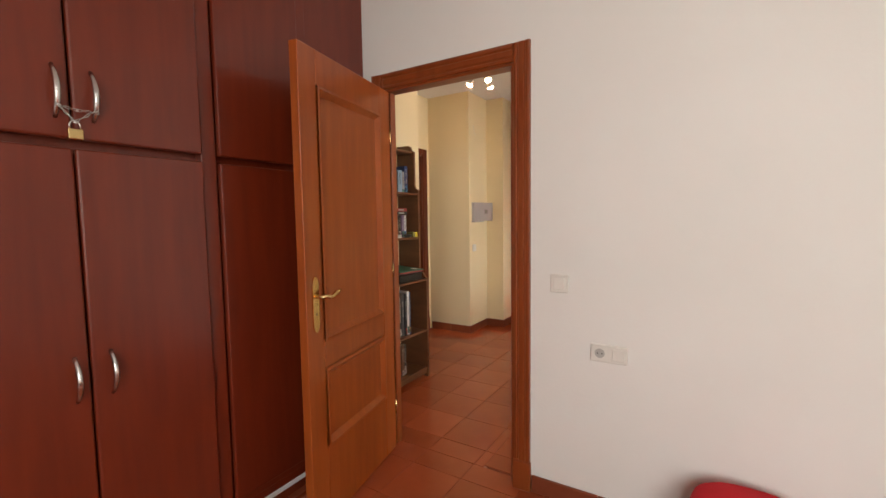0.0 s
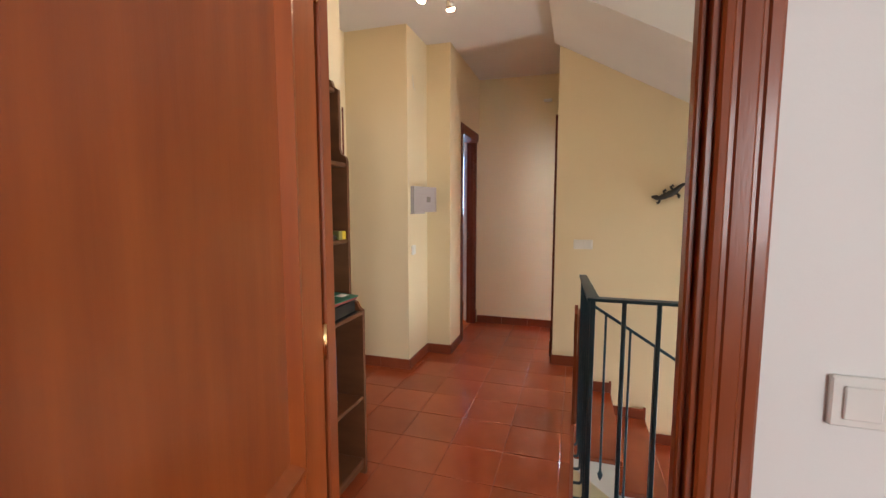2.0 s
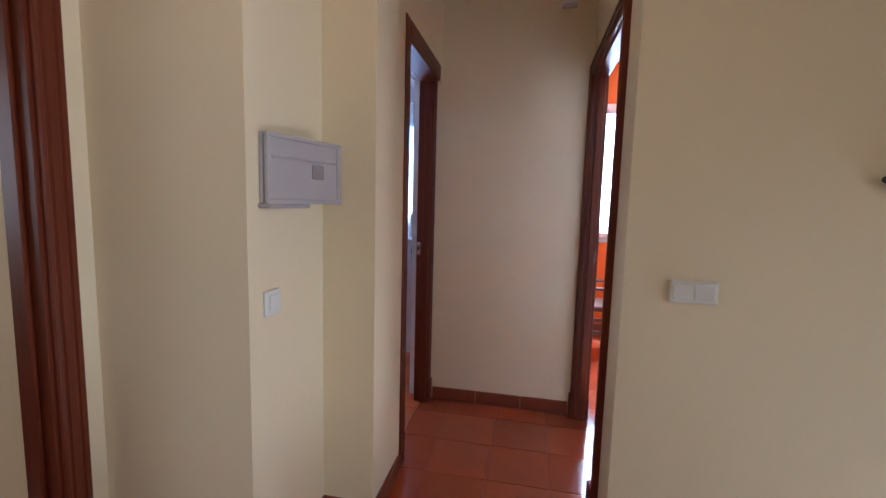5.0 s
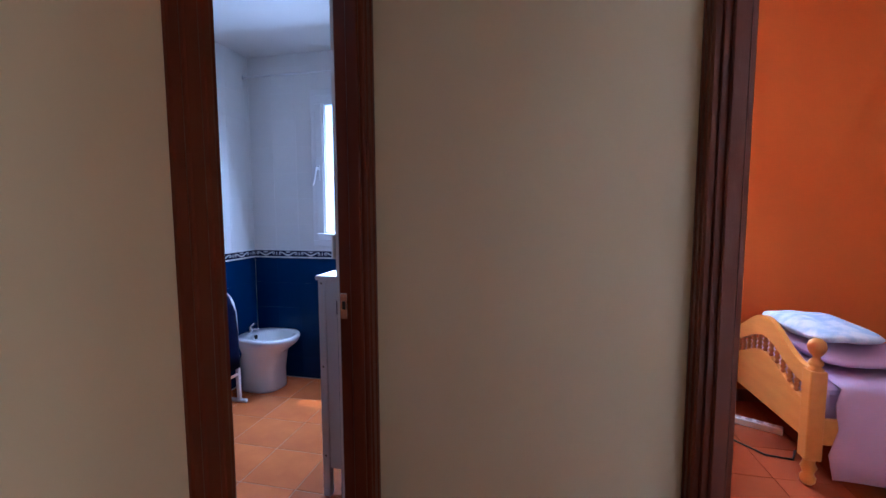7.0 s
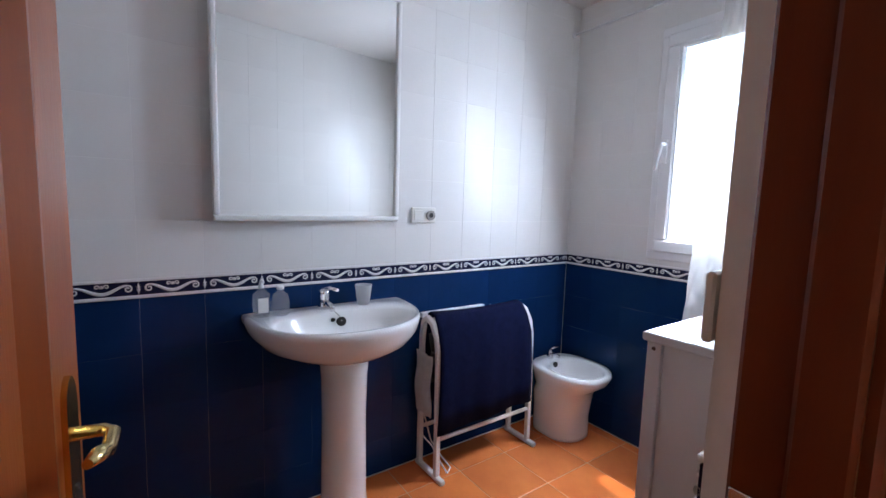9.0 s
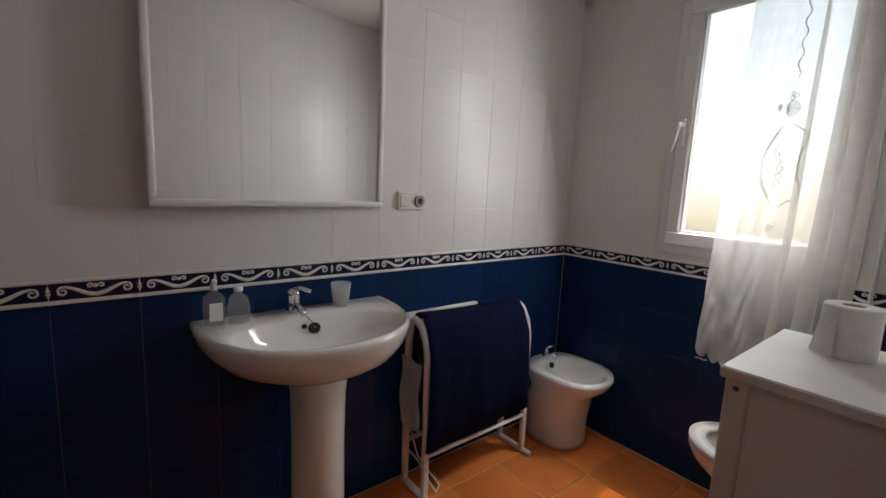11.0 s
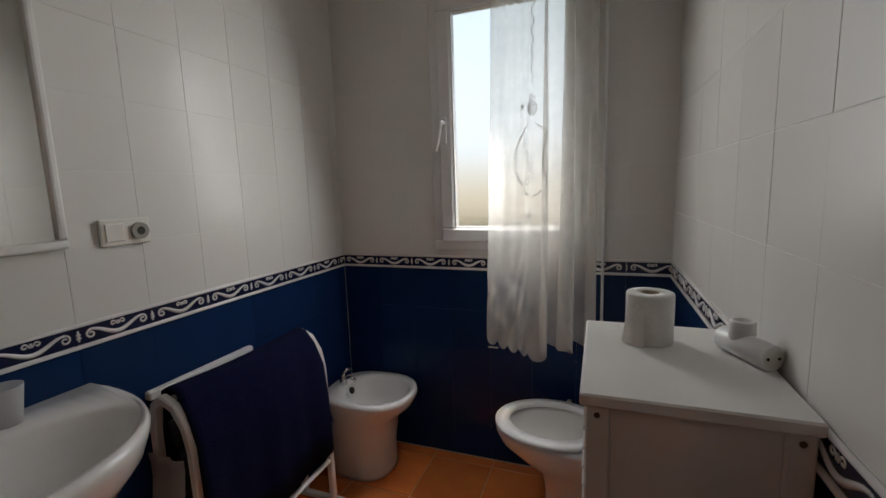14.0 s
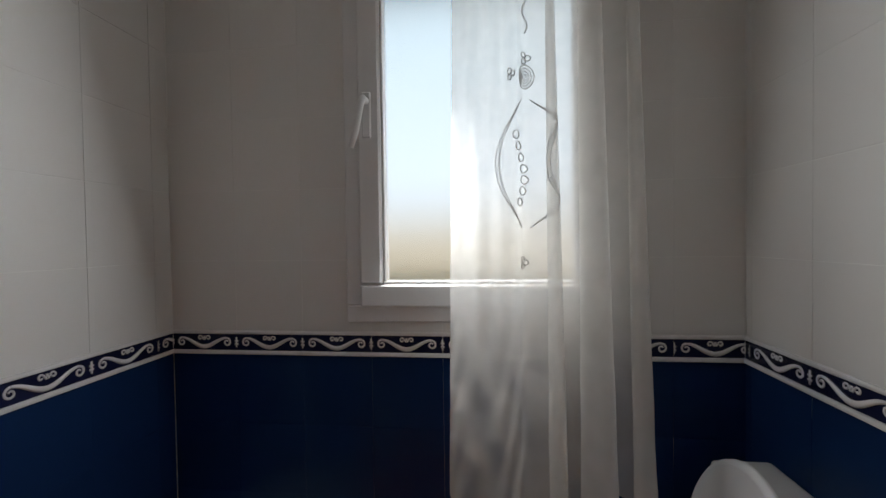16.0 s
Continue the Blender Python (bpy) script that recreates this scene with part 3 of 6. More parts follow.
wpart("strike_hole", box(-1.401, -1.391, 3.908, 3.9096, 1.015, 1.04), DARK_HOLE, D2)

D3 = thing("door_3", "reddish-brown doorway into the orange room, casing darkened for backlight", "doorway", pose(-0.42, 3.05, 0), kind="structure")
casing(D3, "x", XC, -0.028, 3.097, 3.93, DOOR_TOP, 0.063, 0.05)
casing(D3, "x", -0.305, 0.006, 3.097, 3.93, DOOR_TOP, 0.06)
lining(D3, "x", XC, -0.305, 3.097, 3.93, DOOR_TOP)
wpart("strike_plate", box(-0.345, -0.318, 3.9145, 3.9185, 0.985, 1.06, bevel=0.001), STEEL, D3, "steel strike plate in the jamb")
wpart("strike_hole", box(-0.338, -0.326, 3.913, 3.9146, 1.01, 1.04), DARK_HOLE, D3)

D4 = thing("door_4", "reddish-brown doorway in the hall's alcove", "doorway", pose(-2.05, 1.52, 0), kind="structure")
casing(D4, "x", -2.05, 0.02, 1.52, 2.235, DOOR_TOP, 0.075)
lining(D4, "x", -2.17, -2.05, 1.52, 2.235, DOOR_TOP)


# ---------------------------------------------------------------- skirting of small terracotta pieces
def skirting(name, axis, face, out, a0, a1, z=0.0, h=0.085, t=0.012):
    """A run of fired skirting tiles along a wall face."""
    run = thing(name, "glazed brown terracotta skirting along the wall", "skirting", pose(*( (face, a0, z) if axis == "x" else (a0, face, z))), kind="structure")
    n = max(1, round((a1 - a0) / 0.30))
    step = (a1 - a0) / n
    for k in range(n):
        u0, u1 = a0 + k * step + 0.001, a0 + (k + 1) * step - 0.001
        f0, f1 = sorted((face, face + out * t))
        bm = box(f0, f1, u0, u1, z, z + h, bevel=0.003) if axis == "x" else box(u0, u1, f0, f1, z, z + h, bevel=0.003)
        wpart("skirting_tile", bm, SKIRTING, run)
    return run


skirting("baseboard_bedroom", "y", 0.0, -1, 0.09, 2.9)
skirting("baseboard_hall_left", "x", -1.475, 1, 1.03, 1.335)
skirting("baseboard_alcove_near", "y", 1.335, 1, -2.03, -1.475)
skirting("baseboard_pillar_front", "y", 2.373, -1, -2.03, -1.493)
skirting("baseboard_pillar_side", "x", -1.505, 1, 2.373, 2.818)
skirting("baseboard_panel", "y", 2.83, -1, -1.505, -1.275)
skirting("baseboard_corridor_left", "x", -1.287, 1, 2.83, 3.18)
skirting("baseboard_corridor_end", "y", END, -1, -1.30, -0.42)
skirting("baseboard_corridor_right", "x", XC, -1, 2.843, 2.985)
skirting("baseboard_stair_wall", "y", 2.855, -1, XC - 0.012, EDGE)
skirting("baseboard_side_room", "y", 2.30, -1, -3.6, -2.17)
skirting("baseboard_orange", "y", YO, -1, -1.2, 3.5)

# ---------------------------------------------------------------- stairs and railings
RISE, GOING = 0.19, 0.268
stair = thing("staircase", "terracotta-tiled stairs going down beside the hall", "stairs", pose(EDGE, 2.3, -0.19), kind="structure")
for i in range(9):
    x0, z = EDGE + GOING * i, -RISE * (i + 1)
    wpart("tread", box(x0 - 0.0, x0 + GOING + 0.02, 1.84, 2.85, z - 0.035, z, bevel=0.006), TERRACOTTA, stair)
    wpart("riser", box(x0 - 0.0, x0 + 0.02, 1.845, 2.85, z + 0.001, z + RISE - 0.036), TERRACOTTA, stair)
    wpart("stair_underside", prism([(x0 + 0.002, z - 0.036), (x0 + GOING + 0.01, z - 0.036), (x0 + GOING + 0.01, z - 0.30), (x0 + 0.002, z - 0.30 + RISE)], 1, 1.86, 2.85), WHITE_PLASTER, stair, "white plastered underside")
    wpart("skirting_tile", box(x0 + 0.02, x0 + GOING + 0.02, 2.838, 2.8495, z + 0.0005, z + 0.085, bevel=0.003), SKIRTING, stair)
    wpart("skirting_tile", box(x0 + 0.0, x0 + 0.0195, 2.836, 2.8495, z + 0.0855, z + RISE + 0.10, bevel=0.003), SKIRTING, stair)
wpart("nosing", box(EDGE - 0.02, EDGE + 0.006, 1.83, 2.838, -0.05, 0.002, bevel=0.005), TERRACOTTA, stair)


def bar(p, q, w, bevel=0.002):
    """A square bar from p to q."""
    p, q = Vector(p), Vector(q)
    d = q - p
    bm = box(-w / 2, w / 2, -w / 2, w / 2, 0, d.length, bevel=bevel)
    rot = Vector((0, 0, 1)).rotation_difference(d.normalized()).to_matrix().to_4x4()
    bm.transform(Matrix.Translation(p) @ rot)
    return bm


rail = thing("railing", "dark blue-green painted steel railing round the stairwell", "railing", pose(-0.15, 1.16, 0))
bm = bmesh.new()
add_prism(bm, [(-0.155, 1.13), (-0.105, 1.18), (-0.145, 1.81), (-0.185, 1.81)], 2, 0.933, 0.947)
wpart("handrail", bm, RAIL_PAINT, rail, "flat steel handrail")
bm = bmesh.new()
add_prism(bm, [(-0.154, 1.13), (3.38, 1.13), (3.38, 1.178), (-0.104, 1.178)], 2, 0.9328, 0.9468)
wpart("handrail", bm, RAIL_PAINT, rail, "flat steel handrail")
for k in range(6):
    y = 1.158 + k * 0.126
    x = -0.13 - 0.036 * k / 5
    w = 0.022 if k == 0 else 0.018
    wpart("baluster", bar((x, y, -0.09), (x, y, 0.934), w), RAIL_PAINT, rail)
    wpart("fixing", tube([(x, y, -0.085), (x - 0.012, y, -0.10), (EDGE - 0.012, y, -0.102)], 0.008, 8), RAIL_PAINT, rail)
for k in range(1, 24):
    x = -0.14 + k * 0.1385
    wpart("baluster", bar((x, 1.153, -0.09), (x, 1.153, 0.934), 0.018), RAIL_PAINT, rail)
    wpart("fixing", tube([(x, 1.153, -0.085), (x, 1.14, -0.10), (x, 1.10, -0.102)], 0.008, 8), RAIL_PAINT, rail)

srail = thing("stair_railing", "dark painted steel railing that slopes down along the stairs", "railing", pose(-0.15, 1.8, 0))
DIAG = lambda x: 0.706 - 0.632 * x
wpart("handrail", bar((-0.165, 1.79, DIAG(-0.165)), (2.1, 1.79, DIAG(2.1)), 0.016), RAIL_PAINT, srail)
for k in range(15):
    x = -0.03 + k * 0.1345
    step_z = -RISE * (1 + int((x - EDGE) / GOING))
    wpart("baluster", bar((x, 1.795, step_z - 0.06), (x, 1.795, DIAG(x) - 0.006), 0.013), RAIL_PAINT, srail)
    wpart("finial", lathe([(0.004, -0.055), (0.012, -0.035), (0.017, -0.015), (0.010, 0.0), (0.008, 0.012)], 10, (x, 1.795, step_z - 0.062)), RAIL_PAINT, srail)
    wpart("bracket", tube([(x, 1.795, step_z - 0.02), (x, 1.85, step_z - 0.02)], 0.006, 6), RAIL_PAINT, srail)

gate = thing("stair_gate", "folded wooden stair gate with a latch beside the railing", "gate", pose(-0.19, 1.86, 0))
for j, (x0, x1, y0, y1, top) in enumerate(((-0.205, -0.185, 1.835, 1.905, 0.735), (-0.183, -0.165, 1.845, 1.90, 0.715))):
    bm = bmesh.new()
    add_prism(bm, [(y0, 0.004), (y1, 0.004), (y1, top), (y1 - 0.02, top + 0.01), (y0, top - 0.035)], 0, x0, x1)
    wpart("board", bm, FRAME_WOOD, gate)
wpart("groove", box(-0.2065, -0.205, 1.862, 1.876, 0.53, 0.65), DARK_HOLE, gate)
wpart("latch", tube([(-0.165, 1.87, 0.66), (-0.135, 1.865, 0.66), (-0.13, 1.85, 0.655)], 0.006, 8), STEEL, gate, "small steel latch")

# ---------------------------------------------------------------- wardrobe
ward = thing("wardrobe", "tall built-in mahogany wardrobe with upper and lower doors", "wardrobe", pose(-1.2, -1.4, 0))
FX = -0.90
wpart("plinth", box(-1.49, FX - 0.02, -2.66, -0.004, 0.0, 0.115), MAHOGANY, ward)
# painted highlight: a white strip for light caught on the plinth's rail
wpart("plinth_highlight", box(FX - 0.0198, FX - 0.014, -2.66, -0.004, 0.045, 0.068, bevel=0.001), PVC, ward, "narrow white strip painted as the light caught along the plinth")
wpart("carcass", box(-1.49, FX - 0.045, -2.66, -0.004, 0.116, 2.73), MAHOGANY, ward)
wpart("bottom_rail", box(FX - 0.0445, FX, -2.66, -0.45, 0.116, 0.15, bevel=0.003), MAHOGANY, ward)
wpart("top_rail", box(FX - 0.0445, FX, -2.66, -0.45, 2.66, 2.73, bevel=0.003), MAHOGANY, ward)
for y0, y1 in ((-2.66, -2.62), (-1.86, -1.80), (-0.985, -0.925), (-0.51, -0.45)):
    wpart("stile", box(FX - 0.0442, FX + 0.001, y0, y1, 0.151, 2.659, bevel=0.003), MAHOGANY, ward)


def bow(y, z0, z1, x, bulge=0.035):
    """A bowed bar handle."""
    n = 9
    pts = [(x + bulge * math.sin(math.pi * k / (n - 1)) ** 0.8, y, z0 + (z1 - z0) * k / (n - 1)) for k in range(n)]
    return tube(pts, 0.006, 8, [0.006 + 0.003 * math.sin(math.pi * k / (n - 1)) for k in range(n)])


for pair, (a, b, c) in enumerate(((-2.62, -2.24, -1.86), (-1.80, -1.385, -0.985), (-0.925, -0.51, None))):
    for z0, z1, up in ((0.155, 1.578, False), (1.606, 2.655, True)):
        for y0, y1 in (((a, b), (b, c)) if c is not None else ((a, b),)):
            bm = box(FX - 0.004, FX + 0.02, y0 + 0.003, y1 - 0.003, z0, z1, bevel=0.007, seg=2)
            d = wpart("door", bm, MAHOGANY, ward)
            if c is not None:
                hy = b - 0.04 if y1 == b else b + 0.055
                zz = (1.665, 1.82) if up else (0.785, 0.93)
                wpart("handle", bow(hy, zz[0], zz[1], FX + 0.019), STEEL, d, "bowed satin steel handle")
wpart("filler_panel", box(FX - 0.044, FX - 0.03, -0.45, -0.004, 0.116, 2.73), MAHOGANY, ward)

lock = thing("padlock", "small brass padlock hanging on a chain between wardrobe handles", "padlock", pose(FX + 0.05, -1.385, 1.62))
wpart("lock_body", box(FX + 0.042, FX + 0.056, -1.408, -1.37, 1.60, 1.632, bevel=0.003, seg=2), BRASS, lock)
wpart("shackle", tube([(FX + 0.049, -1.402, 1.63), (FX + 0.049, -1.402, 1.646), (FX + 0.049, -1.395, 1.656), (FX + 0.049, -1.383, 1.656), (FX + 0.049, -1.376, 1.646), (FX + 0.049, -1.376, 1.63)], 0.0028, 8), STEEL, lock)
for s in range(2):
    ends = ((-1.428, 1.70), (-1.389, 1.652), (-1.327, 1.70)) if s == 0 else ((-1.428, 1.695), (-1.38, 1.688), (-1.327, 1.69))
    for (ya, za), (yb, zb) in zip(ends, ends[1:]):
        for k in range(5):
            f = (k + 0.5) / 5
            cy, cz = ya + (yb - ya) * f, za + (zb - za) * f
            ring = []
            for q in range(9):
                a = 2 * math.pi * q / 8
                dy, dz = 0.0075 * math.cos(a), 0.004 * math.sin(a)
                ring.append((FX + 0.052 + (dz if k % 2 else 0), cy + dy, cz + (0 if k % 2 else dz) + dy * (zb - za) / (yb - ya)))
            wpart("chain_link", tube(ring, 0.0014, 5), STEEL, lock)

# ---------------------------------------------------------------- switches and sockets


def wall_plate(name, label, centre, axis, out, w, h, rockers, sockets=0, mat=SWITCH_PLASTIC, category="switch"):
    """A plate on a wall face; rockers: widths' fractions (start, end); sockets: their centres."""
    cx, cy, cz = centre
    th = thing(name, label, category, pose(cx, cy, cz))

    def slab(u0, u1, z0, z1, d0, d1, bev):
        d0, d1 = sorted((d0 * out, d1 * out))
        return box(d0, d1, u0, u1, z0, z1, bevel=bev) if axis == "x" else box(u0, u1, d0, d1, z0, z1, bevel=bev)
    part("plate", slab(-w / 2, w / 2, -h / 2, h / 2, 0, 0.011, 0.003), mat, th)
    for a, b in rockers:
        part("rocker", slab(-w / 2 + a * w, -w / 2 + b * w, -h * 0.33, h * 0.33, 0.0115, 0.016, 0.002), mat, th)
    for s in range(sockets):
        u = -w / 2 + h / 2 + s * h
        bm = bmesh.new()
        n = 20
        ends = [(0.0112 * out), (0.0125 * out)]
        pts = [((e, u, 0) if axis == "x" else (u, e, 0)) for e in ends]
        add_tube(bm, pts, h * 0.27, n)
        well = part("socket_well", bm, material("socket_grey", (0.45, 0.44, 0.41), 0.5), th)
        for dz in (-0.0095, 0.0095):
            bm = bmesh.new()
            add_tube(bm, [((0.0125 * out, u + dz, 0) if axis == "x" else (u + dz, 0.0125 * out, 0)), ((0.0135 * out, u + dz, 0) if axis == "x" else (u + dz, 0.0135 * out, 0))], 0.0028, 8)
            part("pin_hole", bm, DARK_HOLE, well)
    return th


wall_plate("light_switch", "white single light switch on the bedroom wall", (0.222, 0, 1.04), "y", -1, 0.082, 0.082, [(0.2, 0.8)])
wall_plate("wall_socket", "white double wall socket with a cover", (0.44, 0, 0.745), "y", -1, 0.152, 0.078, [(0.60, 0.94)], 1, category="socket")
wall_plate("light_switch", "white double light switch on the stair wall", (-0.155, 2.85, 1.04), "y", -1, 0.15, 0.078, [(0.06, 0.48), (0.52, 0.94)])
wall_plate("light_switch", "small cream switch under the fuse box", (-1.505, 2.48, 0.99), "x", 1, 0.08, 0.08, [(0.2, 0.8)])
wall_plate("bathroom_socket", "white switch and socket plate beside the mirror", (XS, 4.60, 1.252), "x", 1, 0.135, 0.075, [(0.08, 0.45)], 0, category="socket")
wall_plate("light_switch", "white single light switch beside the bathroom door", (XR, 4.045, 1.20), "x", -1, 0.08, 0.08, [(0.2, 0.8)])
sk = bpy.data.objects["bathroom_socket"]
bm = bmesh.new()
add_tube(bm, [(0.0112, 0.036, 0), (0.020, 0.036, 0)], 0.024, 20)
plug_in = part("socket_plug", bm, material("plug_grey", (0.30, 0.28, 0.25), 0.5), sk, "grey round plug insert")
bm = bmesh.new()
add_tube(bm, [(0.0201, 0.036, 0), (0.0207, 0.036, 0)], 0.012, 16)
part("plug_centre", bm, DARK_HOLE, plug_in)

fuse = thing("fuse_box", "flat grey-beige plastic fuse box mounted on the hall wall", "fuse box", pose(-1.49, 2.80, 1.41))
wpart("box", box(-1.505, -1.492, 2.43, 2.765, 1.302, 1.515, bevel=0.003), FUSE_PLASTIC, fuse)
wpart("inner_face", box(-1.4918, -1.490, 2.455, 2.74, 1.325, 1.492), SMOKED, fuse, "grey inner face with breakers")
LID = pose(-1.4895, 2.432, 0, 0, 0, -14.5)


def lid_piece(x0, x1, y0, y1, z0, z1, bev=0.002):
    b = box(x0, x1, y0, y1, z0, z1, bevel=bev)
    b.transform(LID)
    return b


fuse_lid = wpart("lid", lid_piece(0.0, 0.012, 0.0, 0.335, 1.302, 1.515, 0.004), FUSE_PLASTIC, fuse, "hinged grey lid standing ajar")
for y0, y1, z0, z1 in ((0.0, 0.335, 1.302, 1.317), (0.0, 0.335, 1.50, 1.515), (0.0, 0.016, 1.3175, 1.4995), (0.312, 0.335, 1.3175, 1.4995), (0.0165, 0.3115, 1.44, 1.448)):
    wpart("lid_rib", lid_piece(0.0122, 0.017, y0, y1, z0, z1), FUSE_PLASTIC, fuse_lid)
wpart("window", lid_piece(0.0122, 0.0145, 0.19, 0.245, 1.385, 1.432), SMOKED, fuse_lid, "dark breaker window")
wpart("catch", lid_piece(0.0172, 0.021, 0.316, 0.330, 1.36, 1.43), FUSE_PLASTIC, fuse_lid)
wpart("ledge", box(-1.505, -1.462, 2.42, 2.66, 1.288, 1.3015, bevel=0.004), FUSE_PLASTIC, fuse)

# a loose cord on the wall, its use unknown
cordm = thing("loose_wire", "short loose wire hanging on the pillar wall", "wire", pose(-1.50, 2.50, 2.35))
wpart("cord", tube([(-1.5045, 2.49, 2.40), (-1.499, 2.485, 2.35), (-1.499, 2.50, 2.31), (-1.499, 2.53, 2.29)], 0.0025, 6), SWITCH_PLASTIC, cordm)

smoke = thing("smoke_detector", "small white detector high on the corridor end wall", "detector", pose(-0.54, END, 2.48))
wpart("base", box(-0.585, -0.495, END - 0.03, END, 2.462, 2.492, bevel=0.006), PVC, smoke)
wpart("cover", box(-0.575, -0.505, END - 0.045, END - 0.0301, 2.468, 2.488, bevel=0.004), PVC, smoke)

# ---------------------------------------------------------------- hall lamp
lampt = thing("ceiling_lamp", "round wooden ceiling lamp with three lit spots", "ceiling lamp", pose(-1.03, 1.77, H))
wpart("base", lathe([(0.06, 0.0), (0.118, 0.0), (0.122, -0.014), (0.115, -0.034), (0.09, -0.040), (0.01, -0.042)], 28, (-1.03, 1.77, H)), OAK, lampt, "round turned wooden base")
for k, a in enumerate((200, 320, 80)):
    ca, sa = math.cos(radians(a)), math.sin(radians(a))
    p0 = Vector((-1.03 + 0.07 * ca, 1.77 + 0.07 * sa, H - 0.04))
    p1 = p0 + Vector((0.02 * ca, 0.02 * sa, -0.05))
    d = Vector((0.45 * ca, 0.45 * sa, -0.9)).normalized()
    arm = wpart("arm", tube([p0, p0 + Vector((0, 0, -0.025)), p1], 0.005, 8), STEEL, lampt)
    wpart("spot", tube([p1 - d * 0.012, p1 + d * 0.01, p1 + d * 0.045, p1 + d * 0.075], 0.02, 14, [0.012, 0.018, 0.024, 0.030]), STEEL, lampt, "satin steel spot head")
    wpart("bulb", tube([p1 + d * 0.0755, p1 + d * 0.085, p1 + d * 0.094], 0.02, 12, [0.027, 0.025, 0.012]), BULB, lampt, "lit halogen bulb")

# ---------------------------------------------------------------- hall: picture and lizard
pic = thing("picture_frame", "light wooden frame with a small photo in a white mount", "picture", pose(-1.475, 1.17, 1.42))
FW = 0.022
for a in ((1.035, 1.303, 1.293, 1.293 + FW), (1.035, 1.303, 1.546 - FW, 1.546), (1.035, 1.035 + FW, 1.293 + FW, 1.546 - FW), (1.303 - FW, 1.303, 1.293 + FW, 1.546 - FW)):
    wpart("frame_bar", box(-1.475, -1.452, *a, bevel=0.002), OAK, pic)
wpart("mount", box(-1.474, -1.462, 1.035 + FW, 1.303 - FW, 1.293 + FW, 1.546 - FW), PAPER, pic, "white cardboard mount")
wpart("photo", box(-1.4618, -1.461, 1.10, 1.236, 1.357, 1.479), material("grey_photo", (0.20, 0.17, 0.14), 0.4, second=(0.14, 0.12, 0.10), scale=8), pic, "grey photo of a black and white dog")
bm = bmesh.new()
add_prism(bm, [(1.15, 1.36), (1.212, 1.36), (1.214, 1.378), (1.196, 1.395), (1.186, 1.408), (1.186, 1.43), (1.178, 1.437), (1.168, 1.432), (1.16, 1.437), (1.152, 1.43), (1.154, 1.405), (1.145, 1.385)], 0, -1.4609, -1.4604)
wpart("photo_dark_shape", bm, BLACK_PLASTIC, pic)
wpart("photo_light_shape", prism([(1.16, 1.362), (1.182, 1.362), (1.18, 1.392), (1.172, 1.41), (1.163, 1.39)], 0, -1.4603, -1.46), PAPER, pic)

liz = thing("lizard_ornament", "dark cast lizard ornament hanging on the stair wall", "wall ornament", pose(0.45, 2.85, 1.43))
S = lambda u, v, d=0.02: (0.336 + u, 2.85 - d, 1.425 + v)
bm = bmesh.new()
add_tube(bm, [S(0, 0.0), S(0.03, -0.006), S(0.055, -0.012), S(0.09, 0.002), S(0.13, 0.02), S(0.165, 0.042), S(0.19, 0.07), S(0.215, 0.09), S(0.24, 0.095), S(0.262, 0.086), S(0.272, 0.066)], 0.02, 10,
         [0.008, 0.019, 0.017, 0.024, 0.026, 0.023, 0.016, 0.012, 0.010, 0.008, 0.004])
for a, b, c in (((0.06, -0.015), (0.055, -0.045), (0.04, -0.05)), ((0.09, 0.02), (0.085, 0.042), (0.10, 0.05)), ((0.15, 0.045), (0.13, 0.075), (0.15, 0.083)), ((0.165, 0.03), (0.195, 0.005), (0.185, -0.008))):
    add_tube(bm, [S(*a), S(*b, 0.014), S(*c, 0.010)], 0.009, 8, [0.010, 0.009, 0.012])
bmesh.ops.recalc_face_normals(bm, faces=bm.faces)
wpart("body", bm, material("dark_iron", (0.018, 0.020, 0.018), 0.55, second=(0.05, 0.045, 0.03), scale=40, bump=0.3, bump_scale=90), liz)

# ---------------------------------------------------------------- bookcase and what stands on it
BX, B0, B1 = -1.474, 0.123, 1.03        # back, near end, far end
UF, LF = -1.262, -1.192                # fronts of the upper and lower halves
case = thing("bookcase", "dark brown wooden bookcase with open back and scalloped sides", "bookcase", pose(-1.35, 0.6, 0))
side_outline = [(BX, 0.0), (BX, 1.95), (-1.36, 1.95), (-1.335, 1.94), (-1.325, 1.91), (-1.30, 1.895), (-1.30, 1.62), (-1.292, 1.595), (-1.27, 1.585), (UF, 1.565), (UF, 0.914),
                (-1.255, 0.894), (-1.225, 0.884), (-1.21, 0.854), (LF, 0.844), (LF, 0.0), (-1.235, 0.0), (-1.27, 0.05), (-1.40, 0.05), (-1.43, 0.0)]
for y0, y1 in ((B0, B0 + 0.02), (B1 - 0.02, B1)):
    wpart("side_panel", prism(side_outline, 1, y0, y1), SHELF_WOOD, case)
for z, f in ((1.90, -1.315), (1.553, UF - 0.003), (1.19, UF - 0.003), (0.842, LF + 0.004), (0.41, LF - 0.004), (0.085, LF - 0.004)):
    wpart("shelf", box(BX + 0.001, f, B0 + 0.0205, B1 - 0.0205, z - 0.02, z, bevel=0.006, seg=2), SHELF_WOOD, case)
wpart("back_rail", box(BX + 0.0005, BX + 0.014, B0 + 0.0205, B1 - 0.0205, 0.8425, 0.884, bevel=0.003), SHELF_WOOD, case)
wpart("apron", box(LF - 0.03, LF - 0.012, B0 + 0.0205, B1 - 0.0205, 0.03, 0.0645), SHELF_WOOD, case)
